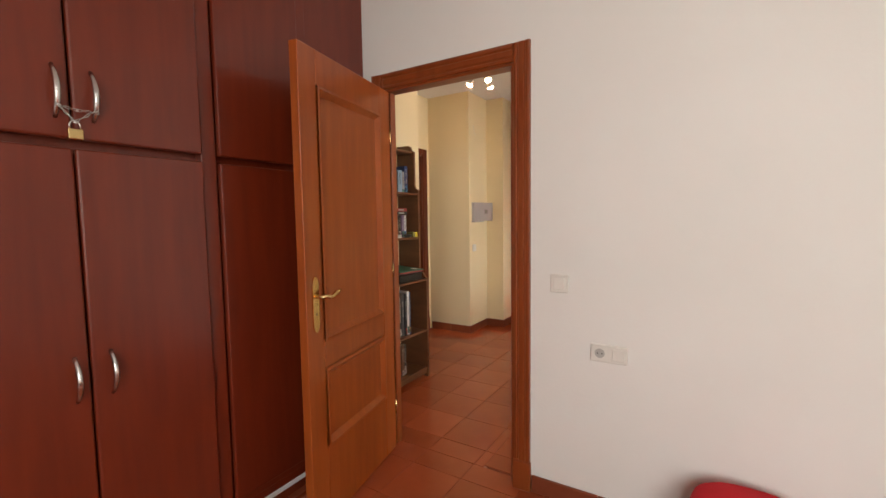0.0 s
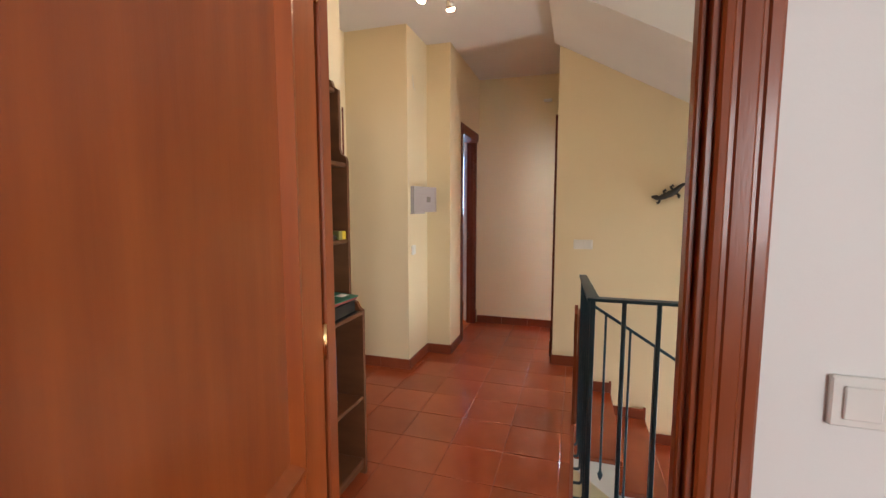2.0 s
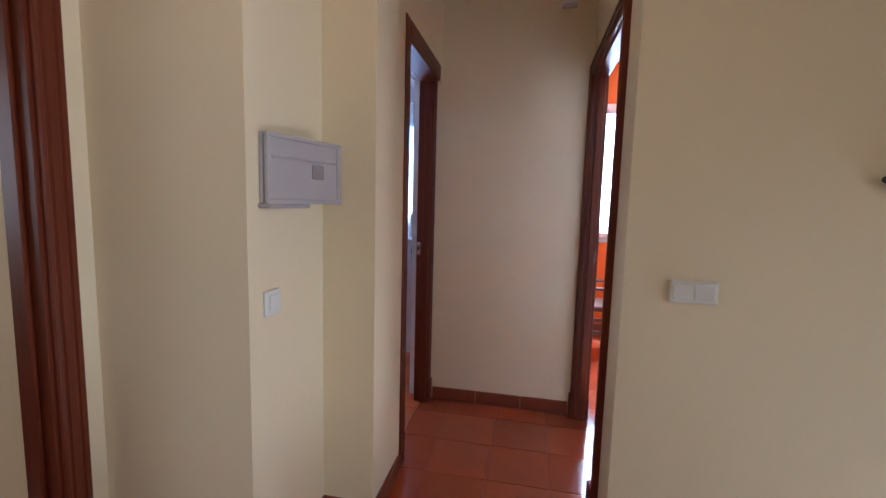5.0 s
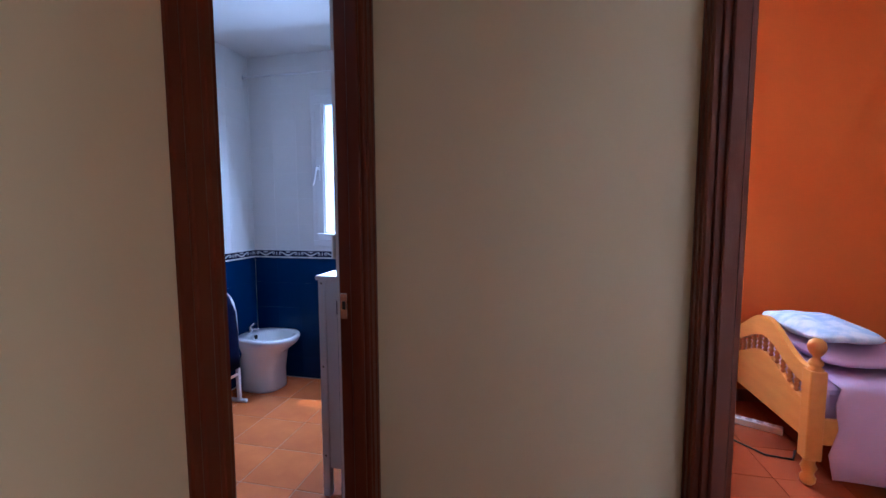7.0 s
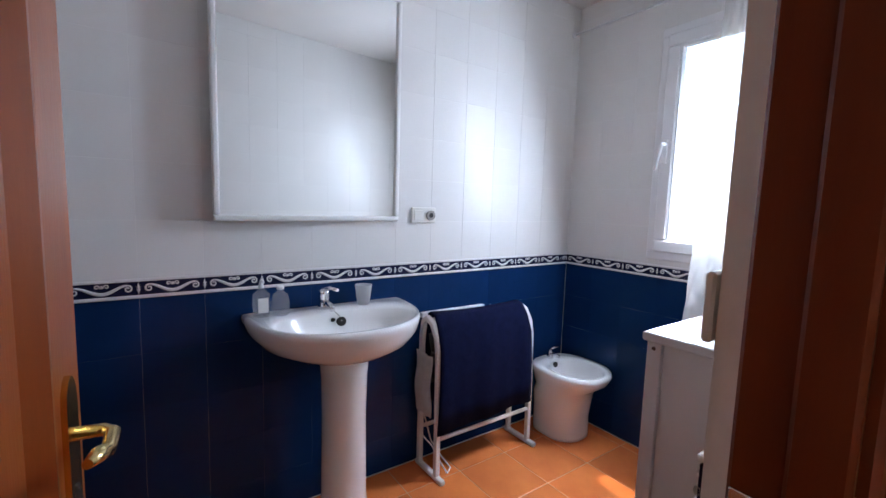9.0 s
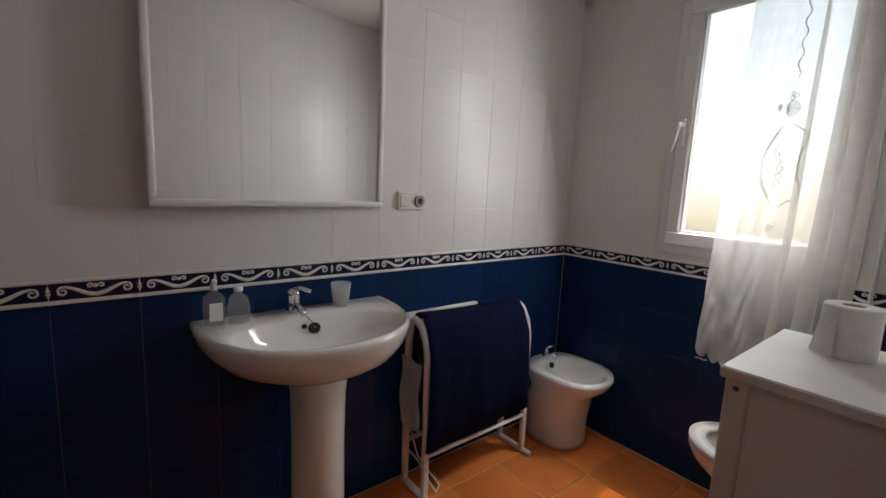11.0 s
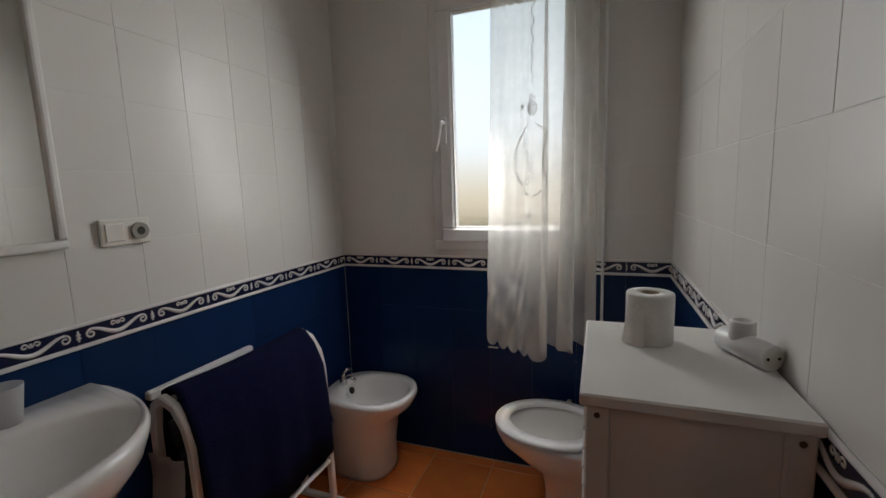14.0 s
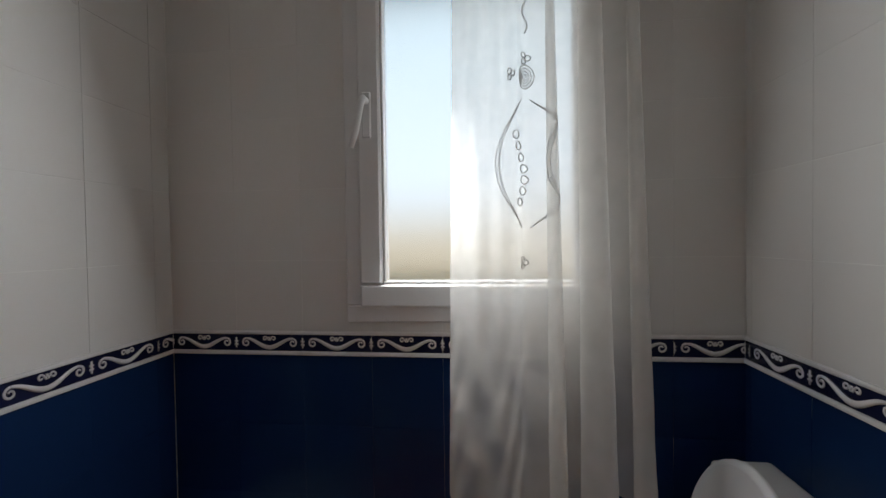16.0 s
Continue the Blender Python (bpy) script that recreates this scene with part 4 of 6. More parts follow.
crest = [(B0 + 0.02, 1.9005)] + [(B0 + 0.02 + (B1 - B0 - 0.04) * f, 1.9005 + 0.035 + 0.075 * math.sin(math.pi * f) ** 2) for f in (k / 16 for k in range(17))] + [(B1 - 0.02, 1.9005)]
wpart("crest", prism(crest, 0, BX + 0.001, BX + 0.016), SHELF_WOOD, case)

COVERS = [material("cover_" + n, c, 0.4, scale=9, bump=0.03) for n, c in (
    ("black", (0.012, 0.012, 0.016)), ("grey", (0.30, 0.30, 0.31)), ("pale_blue", (0.26, 0.40, 0.55)), ("navy", (0.015, 0.04, 0.14)), ("red", (0.38, 0.03, 0.03)), ("cream", (0.66, 0.60, 0.50)),
    ("white", (0.72, 0.72, 0.72)), ("teal", (0.03, 0.16, 0.22)), ("brown", (0.13, 0.06, 0.03)), ("violet", (0.22, 0.15, 0.26)), ("charcoal", (0.05, 0.05, 0.055)), ("salmon", (0.60, 0.20, 0.15)))]
CNAME = ["black", "grey", "pale blue", "navy", "red", "cream", "white", "teal", "brown", "violet", "charcoal", "salmon"]
PAGES = material("book_pages", (0.68, 0.62, 0.50), 0.9, scale=60, stretch=(1, 20, 1), bump=0.1)
TITLE = material("title_ink_light", (0.42, 0.41, 0.39), 0.6, scale=9)
TITLE_D = material("title_ink_dark", (0.05, 0.05, 0.06), 0.6, scale=9)
SPINE_ART = [material("spine_art_" + n, a, 0.4, second=b, scale=70, mix=0.15, detail=1) for n, a, b in (
    ("blue", (0.05, 0.22, 0.42), (0.01, 0.02, 0.06)), ("red", (0.45, 0.05, 0.04), (0.03, 0.01, 0.01)), ("pale", (0.55, 0.50, 0.46), (0.10, 0.08, 0.09)),
    ("green", (0.05, 0.20, 0.16), (0.01, 0.02, 0.02)), ("ochre", (0.45, 0.26, 0.08), (0.04, 0.02, 0.01)))]
rnd = random.Random(7)


def book(x, y, z, thick, high, deep, c, lean=0.0, titled=True, kind="book standing on the bookcase"):
    """An upright book; its spine looks along +x at x, its near edge is at y."""
    th = thing("book", CNAME[c] + "-covered " + kind, "book", pose(x, y, z) @ pose(0, 0, 0, lean, 0, 0), group="books in the bookcase")
    b = bmesh.new()
    add_box(b, -deep, -0.001, 0.0005, 0.0025, 0, high)
    add_box(b, -deep, -0.001, thick - 0.0025, thick - 0.0005, 0, high)
    add_box(b, -0.003, 0.0, 0.0005, thick - 0.0005, 0, high, bevel=0.001)
    part("cover", b, COVERS[c], th)
    part("page_block", box(-deep + 0.004, -0.0035, 0.003, thick - 0.003, 0.003, high - 0.003), PAGES, th)
    if titled:
        ink = TITLE_D if c in (1, 2, 5, 6, 11) else TITLE
        z1, b = high * rnd.uniform(0.80, 0.94), bmesh.new()
        zend = high * rnd.uniform(0.34, 0.5)
        while z1 > zend:
            l = rnd.uniform(0.004, 0.008)
            add_box(b, 0.0001, 0.0005, thick * rnd.uniform(0.34, 0.40), thick * rnd.uniform(0.56, 0.64), z1 - l, z1)
            z1 -= l + rnd.choice((0.0016, 0.002, 0.006))
        part("title", b, ink, th)
        if rnd.random() < 0.8:
            part("emblem", box(0.0001, 0.0004, thick * 0.08, thick * 0.92, high * 0.04, high * rnd.uniform(0.16, 0.30)), rnd.choice(SPINE_ART), th)
    return th


def row_of_books(z, x, deep, edges, heights, colours):
    """Books side by side: edges in millimetres along the shelf, heights in millimetres, one cover colour each."""
    for y0, y1, high, c in zip(edges, edges[1:], heights, colours):
        book(x - rnd.uniform(0, 0.010), y0 / 1000, z + 0.0005, (y1 - y0) / 1000 - 0.0012, high / 1000, deep, c)


row_of_books(1.553, -1.30, 0.135, [200, 236, 270, 305, 342, 384, 426, 452, 487, 510, 546, 587, 608, 633, 665, 702, 733, 795, 851, 890, 933],
             [190, 170, 180, 160, 178, 150, 165, 175, 162, 170, 158, 146, 146, 150, 145, 150, 164, 176, 168, 215], [0, 7, 10, 8, 5, 6, 10, 7, 0, 4, 9, 10, 0, 8, 6, 10, 0, 2, 1, 3])
row_of_books(1.19, -1.30, 0.115, [205, 248, 290, 330, 366, 442, 481, 505, 537, 559, 598, 627, 666, 690, 715, 743, 773, 801, 829, 865, 899],
             [176, 172, 180, 176, 195, 182, 180, 183, 184, 181, 180, 180, 181, 181, 180, 179, 179, 178, 180, 179], [0, 4, 0, 3, 5, 0, 4, 3, 7, 0, 0, 10, 0, 10, 0, 0, 10, 0, 9, 6])
row_of_books(0.41, -1.225, 0.19, [230, 262, 300, 338, 372, 410, 452, 506, 552, 585, 621, 656, 673, 712, 748, 777, 806, 829],
             [300, 315, 290, 320, 310, 330, 322, 340, 326, 330, 322, 335, 345, 345, 340, 352, 340], [5, 8, 0, 1, 11, 9, 2, 3, 5, 4, 8, 0, 0, 10, 0, 6, 3])
row_of_books(0.085, -1.235, 0.17, [230, 266, 300, 340, 372, 410, 448, 480, 520, 560, 594, 630, 668, 706, 744, 780],
             [250, 262, 240, 255, 268, 246, 258, 240, 262, 250, 266, 244, 258, 252, 246], [0, 6, 1, 0, 10, 0, 6, 3, 0, 5, 1, 0, 10, 8, 0])


def flat_book(x, y, z, w, t, d, c, turn=0):
    th = thing("book", CNAME[c] + "-covered book lying on a row of books", "book", pose(x, y, z, 0, 0, turn), group="books lying flat")
    b = bmesh.new()
    add_box(b, -d, 0, 0, w, 0, 0.002)
    add_box(b, -d, 0, 0, w, t - 0.002, t)
    add_box(b, -0.003, 0, 0, w, 0.002, t - 0.002)
    part("cover", b, COVERS[c], th)
    part("page_block", box(-d + 0.004, -0.0035, 0.003, w - 0.003, 0.0022, t - 0.0022), PAGES, th)
    part("title", box(0.0001, 0.0006, w * 0.3, w * 0.75, t * 0.3, t * 0.7), TITLE, th)


flat_book(-1.312, 0.757, 1.3755, 0.162, 0.026, 0.11, 0)
flat_book(-1.316, 0.757, 1.4022, 0.155, 0.024, 0.11, 4, -2.5)
th = thing("cardboard_box", "small brown cardboard box lying on the books", "box", pose(-1.32, 0.715, 1.3755))
part("box", box(-0.10, 0, -0.039, 0.039, 0, 0.062, bevel=0.002), material("cardboard", (0.36, 0.19, 0.085), 0.8, scale=20), th)
th = thing("tape_roll", "white roll of tape lying on the shelf", "tape roll", pose(-1.283, 0.748, 1.1905))
part("roll", lathe([(0.024, 0.0), (0.044, 0.0), (0.045, 0.002), (0.045, 0.022), (0.044, 0.024), (0.024, 0.024)], 26, squash=(0.42, 1.0)), PVC, th)
th = thing("yellow_box", "small yellow cardboard film box on the shelf", "box", pose(-1.30, 0.977, 1.1905))
part("box", box(-0.03, 0.028, -0.035, 0.03, 0, 0.040, bevel=0.002), material("yellow_card", (0.75, 0.55, 0.04), 0.5, scale=9), th)
part("dark_band", box(-0.0305, 0.0285, -0.0355, -0.005, -0.0, 0.0405), material("olive_print", (0.22, 0.20, 0.06), 0.5, scale=60, mix=0.2), th)
for k, (y, w, hh) in enumerate(((0.475, 0.075, 0.042), (0.885, 0.05, 0.026))):
    th = thing("black_pouch", "black soft pouch lying on the shelf", "pouch", pose(-1.284, y, 1.1905))
    rings = []
    for i in range(7):
        f = i / 6
        r = math.sin(math.pi * (0.08 + 0.84 * f))
        rings.append([(0.016 * math.cos(a) * r, -w + 2 * w * f, hh / 2 + hh / 2 * math.sin(a) * (0.6 + 0.4 * r) * (1 + 0.1 * math.sin(5 * f + a))) for a in (2 * math.pi * q / 12 for q in range(12))])
    part("pouch", loft(rings), BLACK_PLASTIC, th)

fold = thing("ring_binder", "dark green folder with a red edge and white label", "folder", pose(-1.305, 0.808, 0.8425, 0, 0, 3))
part("lower_cover", box(-0.14, 0.115, -0.17, 0.17, 0.0, 0.004, bevel=0.001), BLACK_PLASTIC, fold)
part("black_file", box(-0.135, 0.10, -0.165, 0.165, 0.0042, 0.062, bevel=0.003), BLACK_PLASTIC, fold)
rb = box(-0.14, 0.108, -0.17, 0.17, 0.0625, 0.074, bevel=0.002)
gcov = box(-0.145, 0.112, -0.175, 0.175, 0.0745, 0.081, bevel=0.002)
glab = box(0.035, 0.075, 0.08, 0.15, 0.0812, 0.0818)
for b in (rb, gcov, glab):
    b.transform(pose(0.108, 0.17, 0.0625, -2.2, 4.5, 0) @ Matrix.Translation((-0.108, -0.17, -0.0625)))
part("red_edge", rb, material("faded_red_card", (0.34, 0.07, 0.07), 0.6, scale=20), fold)
part("green_cover", gcov, GREEN_BOARD, fold)
part("label", glab, PAPER, fold)

rad = thing("clock_radio", "small white digital clock lying on the bookcase", "clock", pose(-1.272, 0.46, 0.8425, 0, 0, -20))
part("shell", box(-0.03, 0.03, -0.055, 0.055, 0, 0.034, bevel=0.012, seg=3), PVC, rad, smooth=True)
part("display", box(0.0301, 0.0308, -0.028, 0.028, 0.011, 0.025), BLACK_PLASTIC, rad)
hs = thing("headset", "white headset with its cable lying on the bookcase", "headset", pose(-1.395, 0.53, 0.8425, 0, 0, -18))
band = []
for x, y, z0, z1 in ((-1.362, 0.655, 0.868, 0.905), (-1.340, 0.640, 0.862, 0.902), (-1.322, 0.600, 0.858, 0.900), (-1.318, 0.560, 0.854, 0.892), (-1.322, 0.515, 0.850, 0.878), (-1.330, 0.465, 0.846, 0.868), (-1.335, 0.42, 0.8435, 0.860)):
    band.append([(x + 0.004, y, z0), (x + 0.004, y, z1), (x - 0.002, y, z1 + 0.001), (x - 0.002, y, z0)])
wpart("headband", loft(band), PVC, hs, "flat white headband")
part("ear_cup", lathe([(0.005, 0), (0.04, 0.0), (0.044, 0.01), (0.040, 0.028), (0.02, 0.034), (0.004, 0.034)], 20, (0.03, -0.085, 0)), BLACK_PLASTIC, hs)
part("ear_cup", lathe([(0.005, 0), (0.045, 0.0), (0.05, 0.008), (0.044, 0.018), (0.02, 0.022), (0.004, 0.022)], 20, (0.05, 0.10, 0)), PVC, hs)
part("cable", tube([(0.03, -0.12, 0.02), (0.09, -0.16, 0.006), (0.13, -0.12, 0.005), (0.10, -0.03, 0.005), (0.03, 0.02, 0.005)], 0.004, 7), PVC, hs)
dk = thing("tape_dispenser", "dark round reel with a white face on the bookcase", "reel", pose(-1.305, 0.585, 0.8425))
part("reel", lathe([(0.01, 0.0), (0.05, 0.0), (0.052, 0.004), (0.052, 0.02), (0.046, 0.026), (0.012, 0.026)], 24), BLACK_PLASTIC, dk)
part("face", lathe([(0.004, 0.0262), (0.036, 0.0262), (0.034, 0.029), (0.008, 0.0295), (0.004, 0.0295)], 24), PVC, dk)

rc = thing("remote_control", "small dark brown remote control on the bookcase", "remote", pose(-1.243, 0.615, 0.8425, 0, 0, -14))
part("shell", box(-0.014, 0.014, -0.042, 0.042, 0, 0.014, bevel=0.005, seg=2), BLACK_PLASTIC, rc)

# ---------------------------------------------------------------- red chair in the bedroom
red = thing("red_stool", "low red upholstered stool against the bedroom wall", "stool", pose(0.945, -0.24, 0))
rings = []
for z, r in ((0.10, 0.80), (0.13, 0.93), (0.20, 1.0), (0.29, 1.0), (0.325, 0.95), (0.345, 0.82), (0.35, 0.4)):
    rings.append([(0.19 * r * math.copysign(abs(math.cos(a)) ** 0.7, math.cos(a)), 0.20 * r * math.copysign(abs(math.sin(a)) ** 0.7, math.sin(a)), z) for a in (2 * math.pi * k / 28 for k in range(28))])
part("cushion", loft(rings), RED_CLOTH, red)
for sx in (-1, 1):
    for sy in (-1, 1):
        part("leg", lathe([(0.014, 0.0), (0.018, 0.02), (0.022, 0.099)], 10, (0.12 * sx, 0.12 * sy, 0)), OAK, red)

# ---------------------------------------------------------------- bathroom: window and curtain
win = thing("window_1", "white plastic bathroom window with frosted glass", "window", pose(-2.13, YW, 1.06), kind="structure")


def frame_bars(parent, name, x0, x1, z0, z1, w, y0, y1, mat, bev=0.004):
    for a in ((x0, x1, z0, z0 + w), (x0, x1, z1 - w, z1), (x0, x0 + w, z0 + w, z1 - w), (x1 - w, x1, z0 + w, z1 - w)):
        wpart(name, box(a[0], a[1], y0, y1, a[2], a[3], bevel=bev), mat, parent)


WX0, WX1, WZ0, WZ1 = -2.49, -1.775, 1.055, 2.22
frame_bars(win, "window_frame", WX0, WX1, WZ0, WZ1, 0.046, YW - 0.014, YW + 0.05, PVC)
frame_bars(win, "sash", WX0 + 0.042, WX1 - 0.042, WZ0 + 0.042, WZ1 - 0.042, 0.062, YW - 0.032, YW + 0.03, PVC, 0.006)
frame_bars(win, "glazing_bead", WX0 + 0.1035, WX1 - 0.1035, WZ0 + 0.1035, WZ1 - 0.1035, 0.008, YW - 0.022, YW + 0.02, PVC, 0.002)
pane = wpart("pane", box(WX0 + 0.108, WX1 - 0.108, YW - 0.004, YW, WZ0 + 0.108, WZ1 - 0.108), FROSTED, win, "frosted glass pane")
pane.visible_shadow = False
hp = wpart("handle_plate", box(-2.432, -2.408, YW - 0.041, YW - 0.0321, 1.545, 1.665, bevel=0.003), PVC, win)
wpart("handle_lever", tube([(-2.42, YW - 0.04, 1.64), (-2.42, YW - 0.066, 1.64), (-2.424, YW - 0.072, 1.625), (-2.44, YW - 0.072, 1.55), (-2.452, YW - 0.070, 1.515)], 0.008, 10, [0.009, 0.009, 0.009, 0.009, 0.007]), PVC, hp)
wpart("outer_sill", box(-2.47, -1.80, YW + 0.05, YW + 0.22, 1.05, 1.0745), WHITE_PLASTER, win)

rod = thing("curtain_rod", "thin white curtain rod across the window wall", "curtain rod", pose(-2.2, 5.64, 2.34))
wpart("rod", tube([(XS + 0.001, 5.635, 2.335), (XR - 0.001, 5.635, 2.335)], 0.007, 10), PVC, rod)
for x in (XS + 0.008, XR - 0.008):
    wpart("rod_end", tube([(x - 0.007, 5.635, 2.335), (x + 0.007, 5.635, 2.335)], 0.016, 12), PVC, rod)

CX0, CX1, CZ0, CZ1 = -2.183, -1.765, 0.69, 2.35


def cloth(u, z):
    """Where the curtain hangs: nearly flat on one side, then deep folds that lap over one another."""
    f = (CZ1 - z) / (CZ1 - CZ0)
    ramp = min(1.0, max(0.0, (u - 0.36) / 0.16))
    soft = min(1.0, u / 0.12) * (1 - ramp)
    ph = 2 * math.pi * (4.3 * u + 0.5 * u * u) + 0.35 * math.sin(2.2 * f + 5 * u)
    x = CX0 + (CX1 - CX0) * u - 0.014 * f * (1 - u)
    x += ramp * (0.038 + 0.012 * math.sin(7 * u + 2)) * math.sin(ph) * (0.75 + 0.35 * f) * min(1.0, (1 - u) / 0.08)
    y = 5.612 - 0.115 * f ** 1.4 + ramp * (0.028 + 0.010 * math.sin(11 * u)) * math.cos(ph + 0.5) * (0.7 + 0.5 * f)
    y += soft * 0.009 * (1.15 - f) * math.sin(2 * math.pi * (7.5 * u + 0.25 * f)) + 0.003 * math.sin(23 * u + 6 * f)
    low = min(1.0, max(0.0, (f - 0.72) / 0.12)) * (1 - 0.6 * ramp)
    y += low * (0.004 * math.sin(29 * u + 23 * z) + 0.0025 * math.sin(47 * u - 34 * z + 1.3 + 2 * math.sin(19 * u)) + 0.0012 * math.sin(25 * u + 71 * z))
    return x, y


NU, NZ = 190, 90
bm = bmesh.new()
grid = []
for j in range(NZ + 1):
    rowv = []
    for i in range(NU + 1):
        u = i / NU
        hem = 0.026 * abs(math.sin(math.pi * u * 9.5)) ** 0.8 + 0.030 * math.exp(-((u - 0.46) / 0.07) ** 2)
        z = CZ1 - (CZ1 - CZ0 + hem - 0.035 * math.cos(2 * math.pi * (u - 0.38)) * -0.6) * j / NZ
        x, y = cloth(u, z)
        rowv.append(bm.verts.new((x, y, z)))
    grid.append(rowv)
for a, b in zip(grid, grid[1:]):
    for i in range(NU):
        bm.faces.new((a[i], b[i], b[i + 1], a[i + 1])).smooth = True
cur = thing("curtain", "sheer white embroidered curtain hanging half across the bathroom window", "curtain", pose(-2.0, 5.62, 0.6))
wpart("cloth", bm, CURTAIN, cur)


def stitch(points, r=0.0022):
    """An embroidered line that lies on the curtain; points are (u, z)."""
    return tube([(cloth(u, z)[0], cloth(u, z)[1] - 0.004, z) for u, z in points], r, 6)


UC = 0.42
for s in (-1, 1):
    def arc(f, w):
        return (UC + s * (0.02 + (0.145 + w) * math.sin(math.pi * f)), 1.30 + 0.30 * f)
    for w in (-0.011, 0.011):
        wpart("embroidery", stitch([arc(k / 20, w) for k in range(21)], 0.0011), EMBROIDERY, cur)
    wpart("embroidery", stitch([arc(k / 60, 0.011 * (-1) ** k) for k in range(61)], 0.0009), EMBROIDERY, cur)
for k in range(7):
    cz, cu = 1.36 + 0.026 * k, UC - 0.035 + 0.03 * math.sin(k * 0.7)
    wpart("embroidery", stitch([(cu + 0.020 * math.cos(a), cz + 0.010 * math.sin(a)) for a in (2 * math.pi * q / 10 for q in range(11))], 0.0016), EMBROIDERY, cur)
for k in range(3):
    cu, cz = UC + (-0.09, 0.0, -0.01)[k], (1.66, 1.70, 1.22)[k]
    for q in range(3):
        wpart("embroidery", stitch([(cu + 0.012 * math.cos(2.1 * q) + 0.010 * math.cos(a), cz + 0.009 * math.sin(2.1 * q) + 0.007 * math.sin(a)) for a in (2 * math.pi * w / 8 for w in range(9))], 0.0015), EMBROIDERY, cur)
for q in range(4):
    r = 0.008 + 0.008 * q
    wpart("embroidery", stitch([(UC + r * 1.0 * math.cos(a), 1.655 + r * 0.9 * math.sin(a)) for a in (2 * math.pi * w / 14 for w in range(15))], 0.0014), EMBROIDERY, cur)
wpart("embroidery", stitch([(UC + 0.012 * math.sin(k * 1.05), 1.76 + 0.012 * k) for k in range(36)], 0.0018), EMBROIDERY, cur)
wpart("hem_tape", stitch([(0.02 + 0.10 * k / 8, 0.665) for k in range(9)], 0.003), EMBROIDERY, cur)

trimp = thing("corner_trim", "thin white upright trim strip on the window wall", "trim", pose(-1.735, YW, 0), kind="structure")
wpart("strip", box(-1.74, -1.728, YW - 0.022, YW - 0.0005, 0.002, HB - 0.002, bevel=0.003), PVC, trimp)

# ---------------------------------------------------------------- bathroom: mirror, basin, bidet, toilet
mir = thing("wall_mirror", "large wall mirror with a narrow white moulded frame", "mirror", pose(XS, 4.08, 1.22))
MY0, MY1, MZ0, MZ1 = 3.69, 4.455, 1.224, 2.20
MTURN = pose(XS, MY1, 0, 0, 0, 3.5) @ Matrix.Translation((-XS, -MY1, 0))
for a in ((MY0, MY1, MZ0, MZ0 + 0.022), (MY0, MY1, MZ1 - 0.022, MZ1), (MY0, MY0 + 0.022, MZ0 + 0.022, MZ1 - 0.022), (MY1 - 0.022, MY1, MZ0 + 0.022, MZ1 - 0.022)):
    fb = box(XS + 0.001, XS + 0.022, *a, bevel=0.007, seg=2)
    fb.transform(MTURN)
    wpart("frame_bar", fb, WHITE_LACQUER, mir)
gb = box(XS + 0.006, XS + 0.010, MY0 + 0.018, MY1 - 0.018, MZ0 + 0.018, MZ1 - 0.018)
gb.transform(MTURN)
wpart("glass", gb, MIRROR, mir, "silvered mirror glass")

spot = thing("bathroom_spot", "small grey ceiling spot lamp over the basin", "ceiling lamp", pose(-2.3, 4.0, HB))
wpart("mount", lathe([(0.01, 0), (0.045, 0), (0.045, -0.014), (0.03, -0.02), (0.01, -0.02)], 20, (-2.3, 4.0, HB)), STEEL, spot)
wpart("head", tube([(-2.3, 4.0, HB - 0.02), (-2.3, 4.02, HB - 0.05), (-2.3, 4.06, HB - 0.09)], 0.03, 14, [0.012, 0.028, 0.036]), STEEL, spot)


def ellipse(cx, cy, rx, ry, z, n=40, flat=None, front=None):
    """A ring; flat: the least x that it may reach; front: stretch of the half towards +x."""
    ring = []
    for k in range(n):
        a = 2 * math.pi * k / n
        x = cx + rx * math.cos(a) * (front if front and math.cos(a) > 0 else 1.0)
        if flat is not None:
            x = max(flat, x)
        ring.append((x, cy + ry * math.sin(a), z))
    return ring


basin = thing("washbasin", "white ceramic pedestal washbasin under the mirror", "washbasin", pose(XS, 4.128, 0))


def dring(front, half, z, back=0.002, full=0.78, n=56):
    """A ring with a straight back and a bowed front, from one back corner round the front to the other."""
    ring = []
    for k in range(n - 16 + 1):
        a = math.pi * (k / (n - 16) - 0.5)
        ring.append((back + (front - back) * abs(math.cos(a)) ** full, half * math.copysign(abs(math.sin(a)) ** 0.92, a), z))
    for k in range(1, 16):
        ring.append((back, half * (1 - 2 * k / 16), z))
    return ring


def well(cx, rx, half, z, n=56):
    """A rounded ring inside the basin, its points in step with dring's."""
    ring = []
    for k in range(n - 16 + 1):
        a = math.pi * (k / (n - 16) - 0.5)
        ring.append((cx + rx * math.cos(a), half * math.sin(a), z))
    for k in range(1, 16):
        a = math.pi * (0.5 + k / 16)
        ring.append((cx + rx * 0.72 * math.cos(a), half * math.sin(a), z))
    return ring


